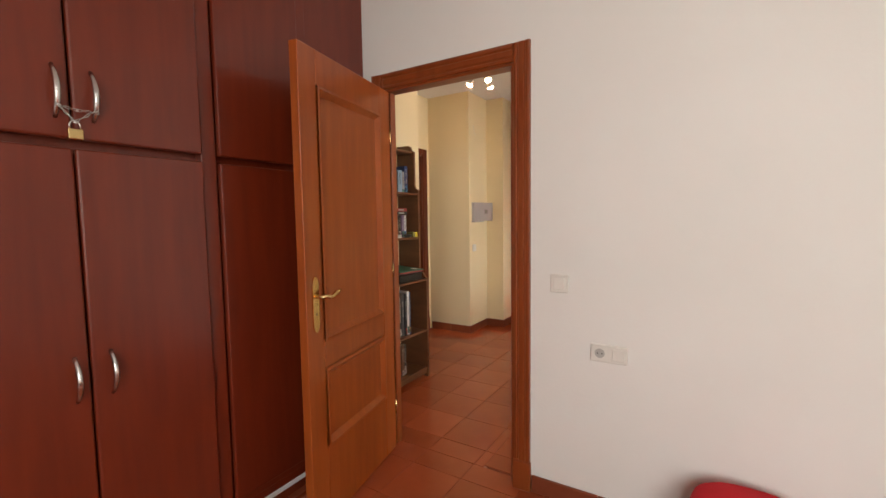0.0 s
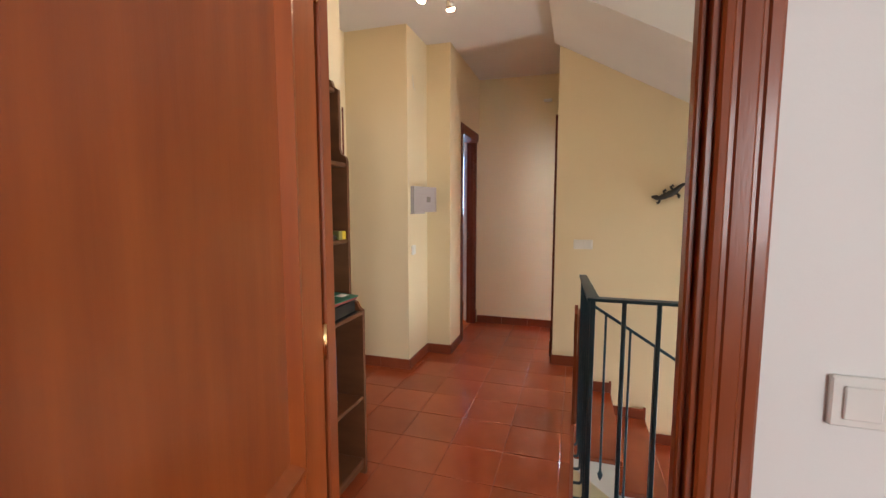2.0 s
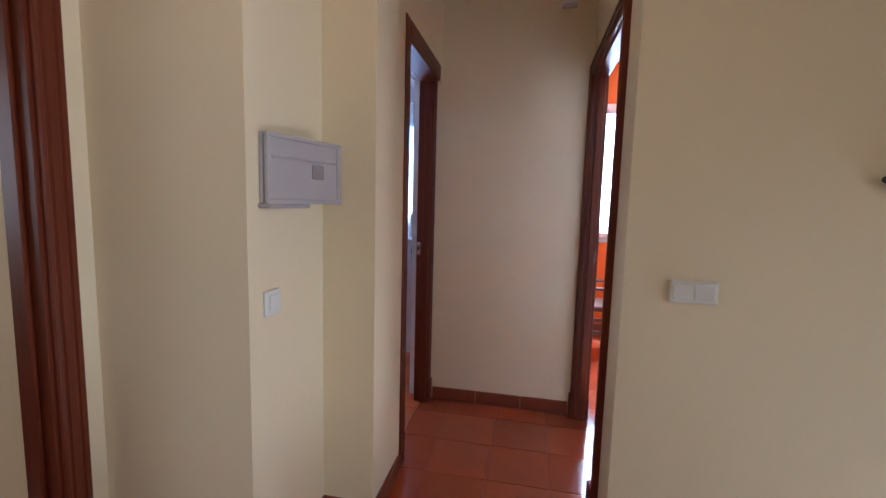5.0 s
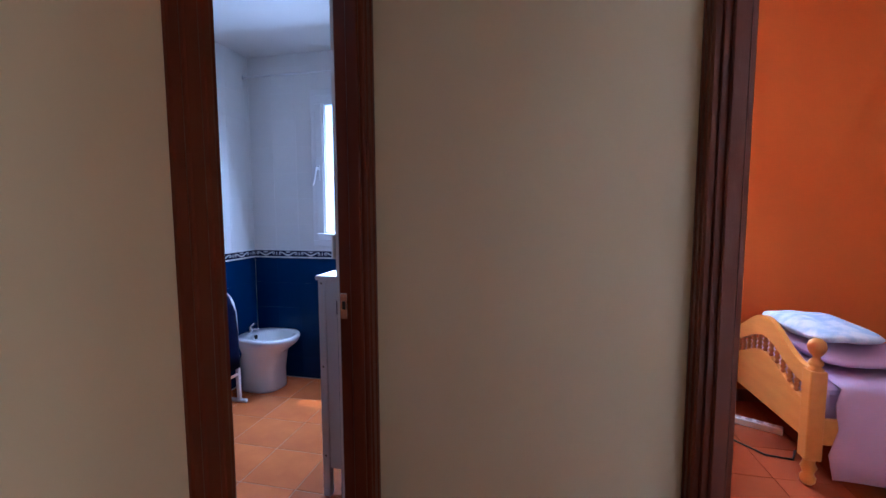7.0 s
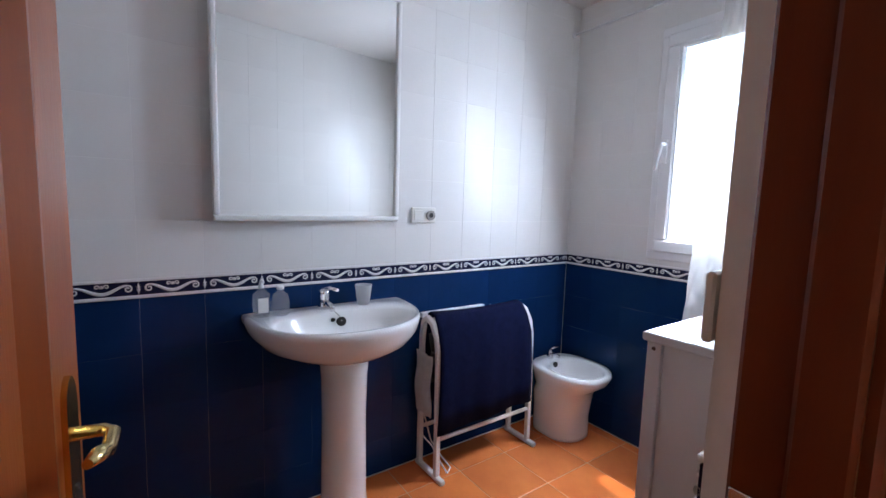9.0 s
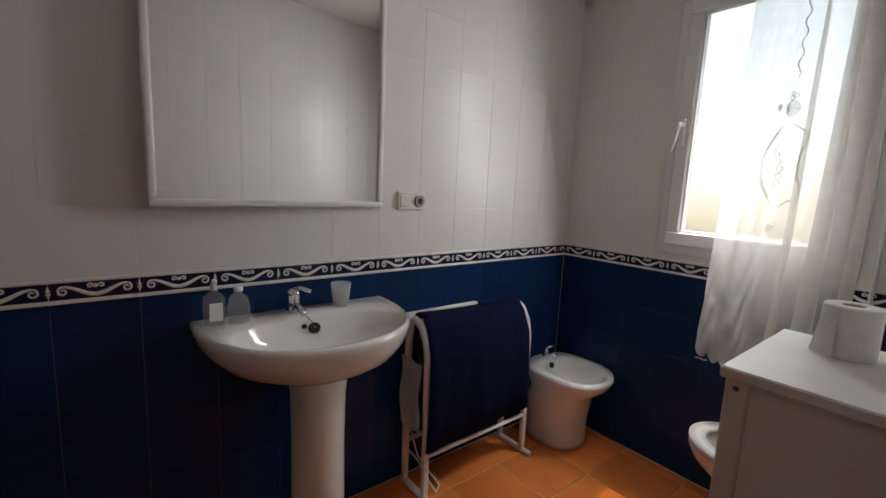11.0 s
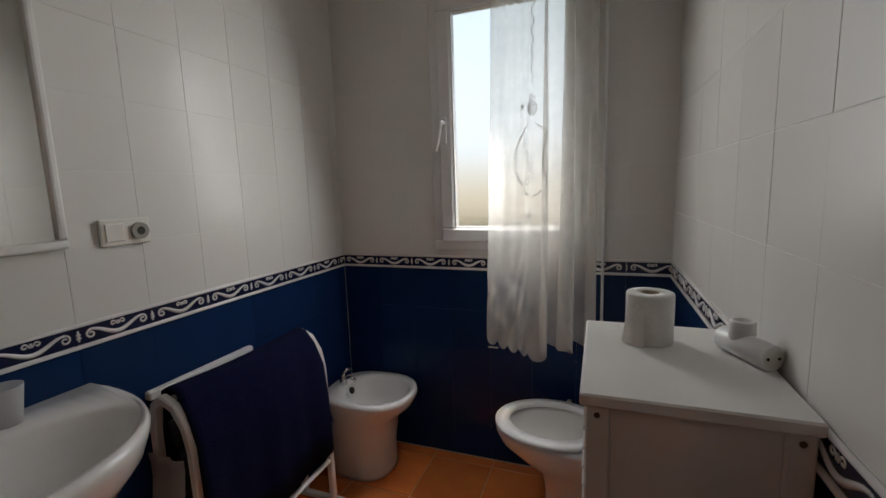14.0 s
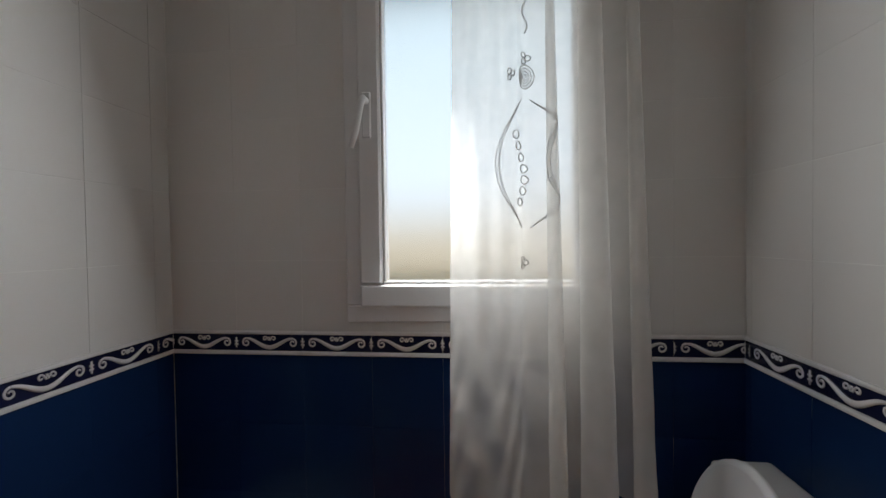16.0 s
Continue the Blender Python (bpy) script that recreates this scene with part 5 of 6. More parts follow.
rings = [dring(0.285, 0.100, 0.698, 0.06), dring(0.36, 0.225, 0.722, 0.01), dring(0.415, 0.298, 0.758), dring(0.440, 0.328, 0.797), dring(0.452, 0.341, 0.835), dring(0.454, 0.343, 0.852),
         dring(0.450, 0.339, 0.861, 0.004), dring(0.440, 0.330, 0.8645, 0.008),
         well(0.235, 0.188, 0.292, 0.8625), well(0.235, 0.178, 0.280, 0.852), well(0.235, 0.160, 0.252, 0.815), well(0.236, 0.128, 0.195, 0.772), well(0.24, 0.07, 0.10, 0.748), well(0.245, 0.02, 0.022, 0.743)]
part("bowl", loft(rings), CERAMIC, basin)
part("pedestal", loft([ellipse(0.195, 0, 0.112, 0.106, 0.0), ellipse(0.195, 0, 0.108, 0.102, 0.03), ellipse(0.192, 0, 0.093, 0.090, 0.12), ellipse(0.19, 0, 0.090, 0.087, 0.45), ellipse(0.19, 0, 0.094, 0.090, 0.62), ellipse(0.19, 0, 0.100, 0.096, 0.70)]), CERAMIC, basin)
part("overflow", tube([(0.108, 0.012, 0.812), (0.132, 0.012, 0.820)], 0.019, 16), DARK_HOLE, basin, "black rubber plug in the overflow")
part("overflow_hole", tube([(0.108, -0.022, 0.824), (0.126, -0.022, 0.829)], 0.008, 10), DARK_HOLE, basin)
part("drain", lathe([(0.004, 0.0), (0.034, 0.0), (0.036, 0.003), (0.026, 0.006), (0.022, 0.002), (0.004, 0.001)], 24, (0.25, 0, 0.7475)), CHROME, basin, "chrome drain")
tap = part("tap", lathe([(0.026, 0.0), (0.026, 0.012), (0.022, 0.02), (0.021, 0.055), (0.023, 0.062), (0.020, 0.075), (0.012, 0.082), (0.003, 0.084)], 20, (0.055, -0.035, 0.8635)), CHROME, basin, "chrome mixer tap")
part("spout", tube([(0.065, -0.035, 0.885), (0.10, -0.035, 0.893), (0.135, -0.035, 0.888), (0.15, -0.035, 0.875)], 0.012, 10, [0.014, 0.013, 0.012, 0.011]), CHROME, tap)
part("tap_lever", tube([(0.055, -0.035, 0.943), (0.08, -0.02, 0.951), (0.115, 0.0, 0.946)], 0.007, 8), CHROME, tap)
part("plug_chain", tube([(0.075, -0.022, 0.868), (0.098, -0.012, 0.862), (0.118, 0.004, 0.842), (0.132, 0.012, 0.82)], 0.002, 6), STEEL, tap)

soap = thing("soap_dispenser", "clear plastic soap pump bottle on the washbasin", "soap bottle", pose(-2.945, 3.845, 0.8645))
part("bottle", lathe([(0.024, 0.0), (0.030, 0.004), (0.032, 0.05), (0.030, 0.085), (0.014, 0.10), (0.011, 0.108), (0.003, 0.108)], 20), CLEAR_PLASTIC, soap)
part("label", box(0.0322, 0.0328, -0.018, 0.018, 0.02, 0.075), PAPER, soap)
part("pump", tube([(0, 0, 0.1085), (0, 0, 0.135), (0.012, 0, 0.139), (0.035, 0, 0.136)], 0.006, 8, [0.011, 0.006, 0.007, 0.005]), PVC, soap)
soap2 = thing("soap_bottle", "second clear plastic bottle beside the soap pump", "soap bottle", pose(-2.935, 3.912, 0.8645))
part("bottle", lathe([(0.026, 0.0), (0.032, 0.004), (0.033, 0.05), (0.026, 0.082), (0.013, 0.092), (0.012, 0.10), (0.003, 0.10)], 20), CLEAR_PLASTIC, soap2)
part("cap", lathe([(0.013, 0.1005), (0.014, 0.112), (0.003, 0.114)], 16), PVC, soap2)
cup = thing("plastic_cup", "translucent white plastic cup on the washbasin", "cup", pose(-2.955, 4.265, 0.8645))
part("cup", lathe([(0.003, 0.0), (0.026, 0.0), (0.037, 0.085), (0.0355, 0.085), (0.0248, 0.003), (0.003, 0.003)], 24), CUP_PLASTIC, cup)


def pan(th, length, half, z_top, foot_back, foot_front, foot_half):
    """A ceramic bowl on its foot: back against the wall at x = 0, front towards +x."""
    cx, rx = length - half * 1.05, half * 1.05
    o = []
    for z, hw, b, f in ((0.0, foot_half, foot_back, foot_front), (0.02, foot_half, foot_back, foot_front), (0.13, foot_half * 1.0, foot_back, foot_front - 0.002), (0.22, foot_half * 1.03, foot_back * 0.8, foot_front + 0.012),
                        (z_top - 0.12, half * 0.84, 0.06, length - 0.10), (z_top - 0.06, half * 0.96, 0.04, length - 0.02), (z_top - 0.02, half, 0.03, length), (z_top, half * 0.985, 0.034, length - 0.005)):
        m = (b + f) / 2 + (f - b) * 0.08
        o.append([((m + (f - m) * math.cos(a)) if math.cos(a) > 0 else (m + (m - b) * math.copysign(abs(math.cos(a)) ** 0.55, math.cos(a))), hw * math.copysign(abs(math.sin(a)) ** 0.85, math.sin(a)), z)
                  for a in (2 * math.pi * k / 40 for k in range(40))])
    ic = length * 0.60
    for z, rx2, ry2 in ((z_top - 0.001, length * 0.335, half * 0.80), (z_top - 0.012, length * 0.325, half * 0.77), (z_top - 0.07, length * 0.28, half * 0.64), (z_top - 0.12, length * 0.20, half * 0.45), (z_top - 0.135, length * 0.05, half * 0.1)):
        o.append([(ic + rx2 * math.cos(a), ry2 * math.sin(a), z) for a in (2 * math.pi * k / 40 for k in range(40))])
    return part("bowl", loft(o), CERAMIC, th)


bidet = thing("bidet", "white ceramic bidet standing against the blue tiled wall", "bidet", pose(XS, 5.485, 0))
pan(bidet, 0.465, 0.186, 0.40, 0.04, 0.345, 0.140)
bt = part("tap", lathe([(0.020, 0.0), (0.020, 0.012), (0.017, 0.045), (0.012, 0.055), (0.003, 0.056)], 16, (0.085, -0.0, 0.399)), CHROME, bidet, "chrome bidet tap")
part("spout", tube([(0.09, 0, 0.43), (0.125, 0, 0.437), (0.155, 0.0, 0.425)], 0.010, 8), CHROME, bt)
part("tap_lever", tube([(0.085, 0, 0.454), (0.09, 0.03, 0.462), (0.10, 0.065, 0.468)], 0.006, 8), CHROME, bt)
part("overflow", tube([(0.128, -0.01, 0.375), (0.142, -0.01, 0.378)], 0.016, 14), DARK_HOLE, bidet)
part("fixing_cap", tube([(0.15, -0.131, 0.09), (0.15, -0.137, 0.09)], 0.018, 14), CERAMIC, bidet)

toilet = thing("toilet", "white ceramic toilet with raised lid and low tank", "toilet", pose(XR, 5.41, 0, 0, 0, 180))
pan(toilet, 0.665, 0.175, 0.395, 0.16, 0.47, 0.105)
seat_o = [(0.44 + 0.228 * math.cos(a), 0.182 * math.sin(a)) for a in (2 * math.pi * k / 40 for k in range(40))]
seat_i = [(0.445 + 0.166 * math.cos(a), 0.134 * math.sin(a)) for a in (2 * math.pi * k / 40 for k in range(40))]
bm = bmesh.new()
vs = [[bm.verts.new((x, y, z)) for x, y in ring] for ring, z in ((seat_o, 0.398), (seat_o, 0.412), (seat_i, 0.416), (seat_i, 0.400))]
for a, b in zip(vs, vs[1:]):
    for k in range(40):
        bm.faces.new((a[k], a[(k + 1) % 40], b[(k + 1) % 40], b[k])).smooth = True
bmesh.ops.recalc_face_normals(bm, faces=bm.faces)
part("seat", bm, PVC, toilet, "white plastic seat")
lid_rings = []
for d, s in ((0.0, 0.97), (0.006, 1.0), (0.014, 1.0), (0.019, 0.95)):
    lid_rings.append([(0.205 + d - 0.075 * ((0.215 + 0.215 * math.sin(a) * s) / 0.43), 0.180 * s * math.cos(a) * (1.0 if math.sin(a) > 0 else 0.96), 0.425 + 0.205 + 0.205 * s * math.sin(a)) for a in (2 * math.pi * k / 36 for k in range(36))])
part("lid", loft(lid_rings), PVC, toilet, "raised white plastic lid")
part("tank", box(0.004, 0.125, -0.17, 0.17, 0.39, 0.735, bevel=0.02, seg=3), CERAMIC, toilet, smooth=False)
tl = part("tank_lid", box(0.002, 0.135, -0.178, 0.178, 0.736, 0.765, bevel=0.012, seg=3), CERAMIC, toilet)
part("flush_button", lathe([(0.005, 0.0), (0.022, 0.0), (0.022, 0.004), (0.005, 0.006)], 16, (0.07, 0.0, 0.765)), CHROME, tl)
part("hinge_block", box(0.205, 0.235, -0.10, -0.06, 0.397, 0.43, bevel=0.004), PVC, toilet)
part("hinge_block", box(0.205, 0.235, 0.06, 0.10, 0.397, 0.43, bevel=0.004), PVC, toilet)
brush = thing("toilet_brush", "white toilet brush in its holder beside the toilet", "toilet brush", pose(-1.86, 5.625, 0))
part("holder", lathe([(0.045, 0.0), (0.048, 0.01), (0.042, 0.13), (0.036, 0.14), (0.004, 0.141)], 18), PVC, brush)
part("handle", tube([(0, 0, 0.14), (0, 0, 0.36), (-0.002, 0, 0.40)], 0.008, 8, [0.007, 0.008, 0.010]), PVC, brush)

# ---------------------------------------------------------------- bathroom: towel rack, cabinet and what is on it
rack = thing("towel_rack", "white painted wooden towel stand between basin and bidet", "towel rack", pose(-2.9, 4.9, 0))
for y in (4.59, 5.20):
    wpart("foot", box(-3.0, -2.765, y - 0.014, y + 0.014, 0.0, 0.024, bevel=0.008, seg=2), WHITE_LACQUER, rack)
    arch = [(-2.825, y, 0.02), (-2.828, y, 0.35), (-2.835, y, 0.62), (-2.85, y, 0.69), (-2.885, y, 0.745), (-2.93, y, 0.765), (-2.962, y, 0.74), (-2.975, y, 0.66), (-2.975, y, 0.02)]
    b = bmesh.new()
    for p, q in zip(arch, arch[1:]):
        pv, qv = Vector(p), Vector(q)
        d = (qv - pv).normalized() * 0.006
        b2 = bar(pv - d, qv + d, 0.026, 0.004)
        me_tmp = bpy.data.meshes.new("tmp")
        b2.to_mesh(me_tmp)
        b2.free()
        b.from_mesh(me_tmp)
        bpy.data.meshes.remove(me_tmp)
    wpart("end_frame", b, WHITE_LACQUER, rack)
for x, z in ((-2.826, 0.20), (-2.975, 0.20), (-2.93, 0.765 - 0.012), (-2.90, 0.55)):
    wpart("crossbar", tube([(x, 4.59, z), (x, 5.20, z)], 0.010, 10), WHITE_LACQUER, rack)

tow = thing("navy_towel", "large dark navy towel draped over the towel stand", "towel", pose(-2.9, 4.9, 0.77))
prof = [(-2.962, 0.33), (-2.966, 0.55), (-2.962, 0.71), (-2.95, 0.782), (-2.925, 0.797), (-2.885, 0.786), (-2.848, 0.735), (-2.812, 0.64), (-2.802, 0.50), (-2.80, 0.36), (-2.802, 0.245)]
bm = bmesh.new()
cols = 26
gridv = []
for i in range(cols + 1):
    f = i / cols
    y = 4.60 + 0.575 * f
    line = []
    for j, (x, z) in enumerate(prof):
        drop = max(0, j - 5) / 5
        yy = y + drop * (-0.028 * (1 - f) + 0.012 * f)
        xx = x + 0.008 * math.sin(f * 13 + 1.0) * drop + 0.004 * math.sin(f * 29) * drop
        zz = z - 0.012 * math.sin(f * 3.1) * (j in (3, 4, 5)) + (0.02 * (f - 0.5) * drop)
        line.append(bm.verts.new((xx, yy, zz)))
    gridv.append(line)
for a, b in zip(gridv, gridv[1:]):
    for j in range(len(prof) - 1):
        bm.faces.new((a[j], b[j], b[j + 1], a[j + 1])).smooth = True
bmesh.ops.recalc_face_normals(bm, faces=bm.faces)
bmesh.ops.solidify(bm, geom=bm.faces[:], thickness=0.008)
wpart("cloth", bm, TOWEL, tow)
wpart("back_rail", box(-3.002, -2.976, 4.585, 4.985, 0.752, 0.778, bevel=0.004), WHITE_LACQUER, rack)

wt = thing("white_cloth", "white cloth hanging on the end of the towel stand", "cloth", pose(-2.93, 4.58, 0.6))
bm = bmesh.new()
gv = [[bm.verts.new((-2.99 + 0.14 * i / 8, 4.565 + 0.006 * math.sin(i * 1.7 + j), 0.60 - 0.30 * j / 8)) for i in range(9)] for j in range(9)]
for a, b in zip(gv, gv[1:]):
    for i in range(8):
        bm.faces.new((a[i], a[i + 1], b[i + 1], b[i])).smooth = True
bmesh.ops.solidify(bm, geom=bm.faces[:], thickness=0.004)
wpart("cloth", bm, PAPER, wt)
dr = thing("hair_dryer", "black hair dryer hanging on the towel stand", "hair dryer", pose(-2.90, 4.61, 0.6))
wpart("barrel", tube([(-2.90, 4.622, 0.60), (-2.90, 4.622, 0.53), (-2.90, 4.622, 0.46)], 0.035, 14, [0.026, 0.034, 0.030]), BLACK_PLASTIC, dr)
wpart("grip", tube([(-2.90, 4.622, 0.56), (-2.93, 4.622, 0.62), (-2.945, 4.622, 0.68)], 0.014, 10), BLACK_PLASTIC, dr)
cab_l = thing("power_cable", "white cable looping down to the floor", "cable", pose(-2.95, 4.62, 0.0))
wpart("cable", tube([(-2.99, 4.60, 0.42), (-2.99, 4.62, 0.25), (-2.98, 4.66, 0.10), (-2.93, 4.70, 0.02), (-2.86, 4.70, 0.006), (-2.83, 4.66, 0.006), (-2.86, 4.64, 0.05), (-2.93, 4.63, 0.11), (-2.99, 4.62, 0.13)], 0.004, 8), PVC, cab_l)

cabn = thing("bathroom_cabinet", "white painted wooden bathroom cabinet with legs and louvred front", "cabinet", pose(-1.62, 4.6, 0))
KX0, KX1, KY0, KY1, KT = -1.765, XR - 0.004, 4.417, 4.77, 1.035
wpart("top", box(KX0 - 0.008, KX1, KY0 - 0.008, KY1 + 0.008, KT - 0.02, KT, bevel=0.003), WHITE_LACQUER, cabn)
for x0, x1 in ((KX0, KX0 + 0.035), (KX1 - 0.04, KX1 - 0.005)):
    for y0, y1 in ((KY0, KY0 + 0.035), (KY1 - 0.035, KY1)):
        wpart("leg", box(x0, x1, y0, y1, 0.0, KT - 0.0205, bevel=0.003), WHITE_LACQUER, cabn)
for y0 in (KY0 + 0.006, KY1 - 0.02):
    wpart("side_panel", box(KX0 + 0.0355, KX1 - 0.0405, y0, y0 + 0.014, 0.14, KT - 0.0205), WHITE_LACQUER, cabn)
wpart("bottom_panel", box(KX0 + 0.02, KX1 - 0.02, KY0 + 0.021, KY1 - 0.021, 0.14, 0.158), WHITE_LACQUER, cabn)
dd = wpart("door", box(KX0 + 0.012, KX0 + 0.018, KY0 + 0.0355, KY1 - 0.0355, 0.16, KT - 0.03), WHITE_LACQUER, cabn)
for k in range(24):
    z = 0.18 + k * 0.0335
    b = box(-0.012, 0.0, KY0 + 0.05, KY1 - 0.05, -0.014, 0.014, bevel=0.002)
    b.transform(pose(KX0 + 0.0115, 0, z, 0, 28, 0))
    wpart("louvre", b, WHITE_LACQUER, dd)
wpart("knob", lathe([(0.006, 0), (0.006, 0.01), (0.012, 0.016), (0.010, 0.024), (0.003, 0.027)], 14), STEEL, dd).data.transform(Matrix.Translation((KX0 + 1.62 - 0.001, -0.2 + 0.07, 0.62)) @ pose(0, 0, 0, 0, -90, 0))
for z in (1.0, 0.62, 0.20):
    for x in (KX0 + 0.017, KX1 - 0.022):
        wpart("screw_cap", tube([(x, KY0 + 0.0005, z), (x, KY0 - 0.0015, z)], 0.0045, 10), CAP_BROWN, cabn)


def toilet_roll(m, label):
    th = thing("toilet_roll", label, "toilet roll", m, group="toilet paper")
    part("paper", lathe([(0.017, 0.0), (0.0415, 0.0), (0.043, 0.003), (0.043, 0.093), (0.0415, 0.096), (0.0172, 0.096), (0.0170, 0.02)], 32), PAPER, th)
    part("core", lathe([(0.0169, 0.021), (0.0169, 0.0955), (0.0158, 0.0955), (0.0158, 0.022)], 24), material("roll_core", (0.35, 0.26, 0.18), 0.9), th)
    return th


r1 = toilet_roll(pose(-1.655, 4.672, KT + 0.0005), "white toilet paper roll standing on the cabinet")
part("loose_sheet", loft([[((0.0437 + 0.010 * k / 5) * math.cos(radians(d)), (0.0437 + 0.010 * k / 5) * math.sin(radians(d)), 0.072 - 0.0142 * k) for d in (205 - k, 216, 228, 240, 252 + k)] for k in range(6)], close=False, cap=False), PAPER, r1)
adp = thing("plug_adapter", "white round multi-way plug adapter lying on the cabinet", "adapter", pose(-1.510, 4.615, KT + 0.0225, 0, 0, 24))
part("body", tube([(0, -0.055, 0), (0, -0.052, 0), (0, 0.050, 0), (0, 0.055, 0)], 0.022, 20, [0.019, 0.022, 0.022, 0.019]), PVC, adp)
part("branch", lathe([(0.020, 0.0), (0.020, 0.034), (0.0185, 0.037), (0.014, 0.037), (0.013, 0.032), (0.003, 0.032)], 20, (0, 0.01, 0.006)), PVC, adp)
fa = part("socket_face", tube([(0, -0.0552, 0), (0, -0.0562, 0)], 0.016, 18), SWITCH_PLASTIC, adp)
for dx in (-0.0095, 0.0095):
    part("pin_hole", tube([(dx, -0.0563, 0), (dx, -0.0568, 0)], 0.0028, 8), DARK_HOLE, fa)
for dx in (-0.0095, 0.0095):
    part("pin", tube([(0.020, 0.03 + dx, 0.0), (0.036, 0.03 + dx, 0.0)], 0.0024, 8), STEEL, adp)

# ---------------------------------------------------------------- orange room
owin = thing("window_2", "white plastic window in the orange wall", "window", pose(-0.1, YO, 0.98), kind="structure")
frame_bars(owin, "window_frame", -0.645, 0.425, 0.955, 2.355, 0.05, YO - 0.014, YO + 0.05, PVC)
for a, b in ((-0.60, -0.115), (-0.105, 0.38)):
    frame_bars(owin, "sash", a, b, 1.0, 2.31, 0.055, YO - 0.03, YO + 0.03, PVC, 0.006)
    g = wpart("pane", box(a + 0.05, b - 0.05, YO - 0.004, YO, 1.05, 2.26), glass_material("clear_glass", (0.98, 0.99, 1.0), 0.0), owin)
    g.visible_shadow = False
wpart("handle_plate", box(-0.14, -0.118, YO - 0.039, YO - 0.0301, 1.50, 1.61, bevel=0.003), PVC, owin)

SPINDLE_WOOD = material("spindle_wood", (0.42, 0.13, 0.05), 0.4, second=(0.62, 0.30, 0.12), scale=30, coat=0.2)
bed = thing("pine_bed", "varnished pine bed with turned posts and lilac bedding", "bed", pose(0.5, 5.45, 0))
BX0, BY0 = 0.478, 5.0


def bed_post(x, y, high):
    """A square post on a turned foot, with a turned finial and ball."""
    b = bmesh.new()
    add_lathe(b, [(0.020, 0.0), (0.030, 0.012), (0.033, 0.035), (0.022, 0.055), (0.034, 0.085), (0.024, 0.11), (0.030, 0.135)], 16, (x, y, 0))
    add_box(b, x - 0.035, x + 0.035, y - 0.035, y + 0.035, 0.13, high - 0.15, bevel=0.006, seg=2)
    top = [(0.032, -0.152), (0.034, -0.145), (0.022, -0.135), (0.030, -0.122), (0.030, -0.112), (0.018, -0.098), (0.015, -0.085), (0.026, -0.072), (0.036, -0.052), (0.038, -0.036), (0.032, -0.014), (0.018, -0.002), (0.003, 0.0)]
    add_lathe(b, [(r, high + z) for r, z in top], 16, (x, y, 0))
    return b


for y in (BY0, 5.90):
    for x, high in ((BX0, 0.715), (2.40, 0.95)):
        wpart("post", bed_post(x, y, high), PINE, bed)
wpart("side_rail", box(0.514, 2.364, 4.99, 5.015, 0.20, 0.33, bevel=0.006), PINE, bed)
wpart("side_rail", box(0.514, 2.364, 5.885, 5.91, 0.20, 0.33, bevel=0.006), PINE, bed)
FY0, FY1 = BY0 + 0.035, 5.865
hump = lambda f: math.sin(math.pi * f) ** 2.2
line_of = lambda z0, rise: [(FY0 + (FY1 - FY0) * k / 28, z0 + rise * hump(k / 28)) for k in range(29)]
wpart("foot_board", prism([(FY0, 0.215), (FY1, 0.215)] + line_of(0.395, 0.115)[::-1], 0, BX0 - 0.013, BX0 + 0.013), PINE, bed, "shaped pine board")
wpart("foot_arch", prism(line_of(0.475, 0.125) + line_of(0.565, 0.150)[::-1], 0, BX0 - 0.014, BX0 + 0.014), PINE, bed, "arched pine top board")
for k in range(13):
    f = (k + 0.6) / 13.2
    y = FY0 + (FY1 - FY0) * f
    z0, L = 0.395 + 0.115 * hump(f) - 0.004, 0.088 + 0.010 * hump(f)
    prof = [(0.007, 0.0), (0.013, L * 0.12), (0.008, L * 0.22), (0.015, L * 0.36), (0.009, L * 0.5), (0.015, L * 0.64), (0.008, L * 0.78), (0.013, L * 0.88), (0.007, L)]
    wpart("spindle", lathe(prof, 10, (BX0, y, z0)), SPINDLE_WOOD, bed, "reddish turned spindle")
wpart("headboard", box(2.388, 2.412, 5.062, 5.868, 0.35, 0.85, bevel=0.006), PINE, bed)
wpart("slat_base", box(0.53, 2.37, 5.046, 5.884, 0.24, 0.27), PINE, bed)
mat = thing("mattress", "mattress in a lilac fitted sheet on the pine bed", "mattress", pose(1.45, 5.46, 0.27))
wpart("mattress", box(0.535, 2.36, 5.05, 5.88, 0.2705, 0.47, bevel=0.04, seg=3), SHEET_CLOTH, mat)
duv = thing("bed_sheet", "rumpled lilac sheet hanging down the bed's side", "bedding", pose(1.4, 5.2, 0.5))
bm = bmesh.new()
gv = []
for i in range(41):
    f = i / 40
    x = 0.60 + 1.7 * f
    line = []
    for j, (y, z) in enumerate(((5.80, 0.49), (5.6, 0.505), (5.4, 0.50), (5.2, 0.505), (5.08, 0.50), (5.02, 0.47), (4.995, 0.40), (4.985, 0.28), (4.98, 0.16), (4.975, 0.045))):
        dr = max(0, j - 4) / 5
        line.append(bm.verts.new((x + 0.015 * math.sin(3 * j + f * 9) - 0.05 * dr * (1 - f), y - 0.018 * dr * (1 + math.sin(f * 26 + 0.6 * j)), z + 0.012 * math.sin(f * 17 + j * 1.3) * (1 - dr) + 0.012 * math.sin(f * 21) * (j == 9))))
    gv.append(line)
for a, b in zip(gv, gv[1:]):
    for j in range(len(a) - 1):
        bm.faces.new((a[j], b[j], b[j + 1], a[j + 1])).smooth = True
bmesh.ops.recalc_face_normals(bm, faces=bm.faces)
bmesh.ops.solidify(bm, geom=bm.faces[:], thickness=0.006)
wpart("sheet", bm, SHEET_CLOTH, duv)


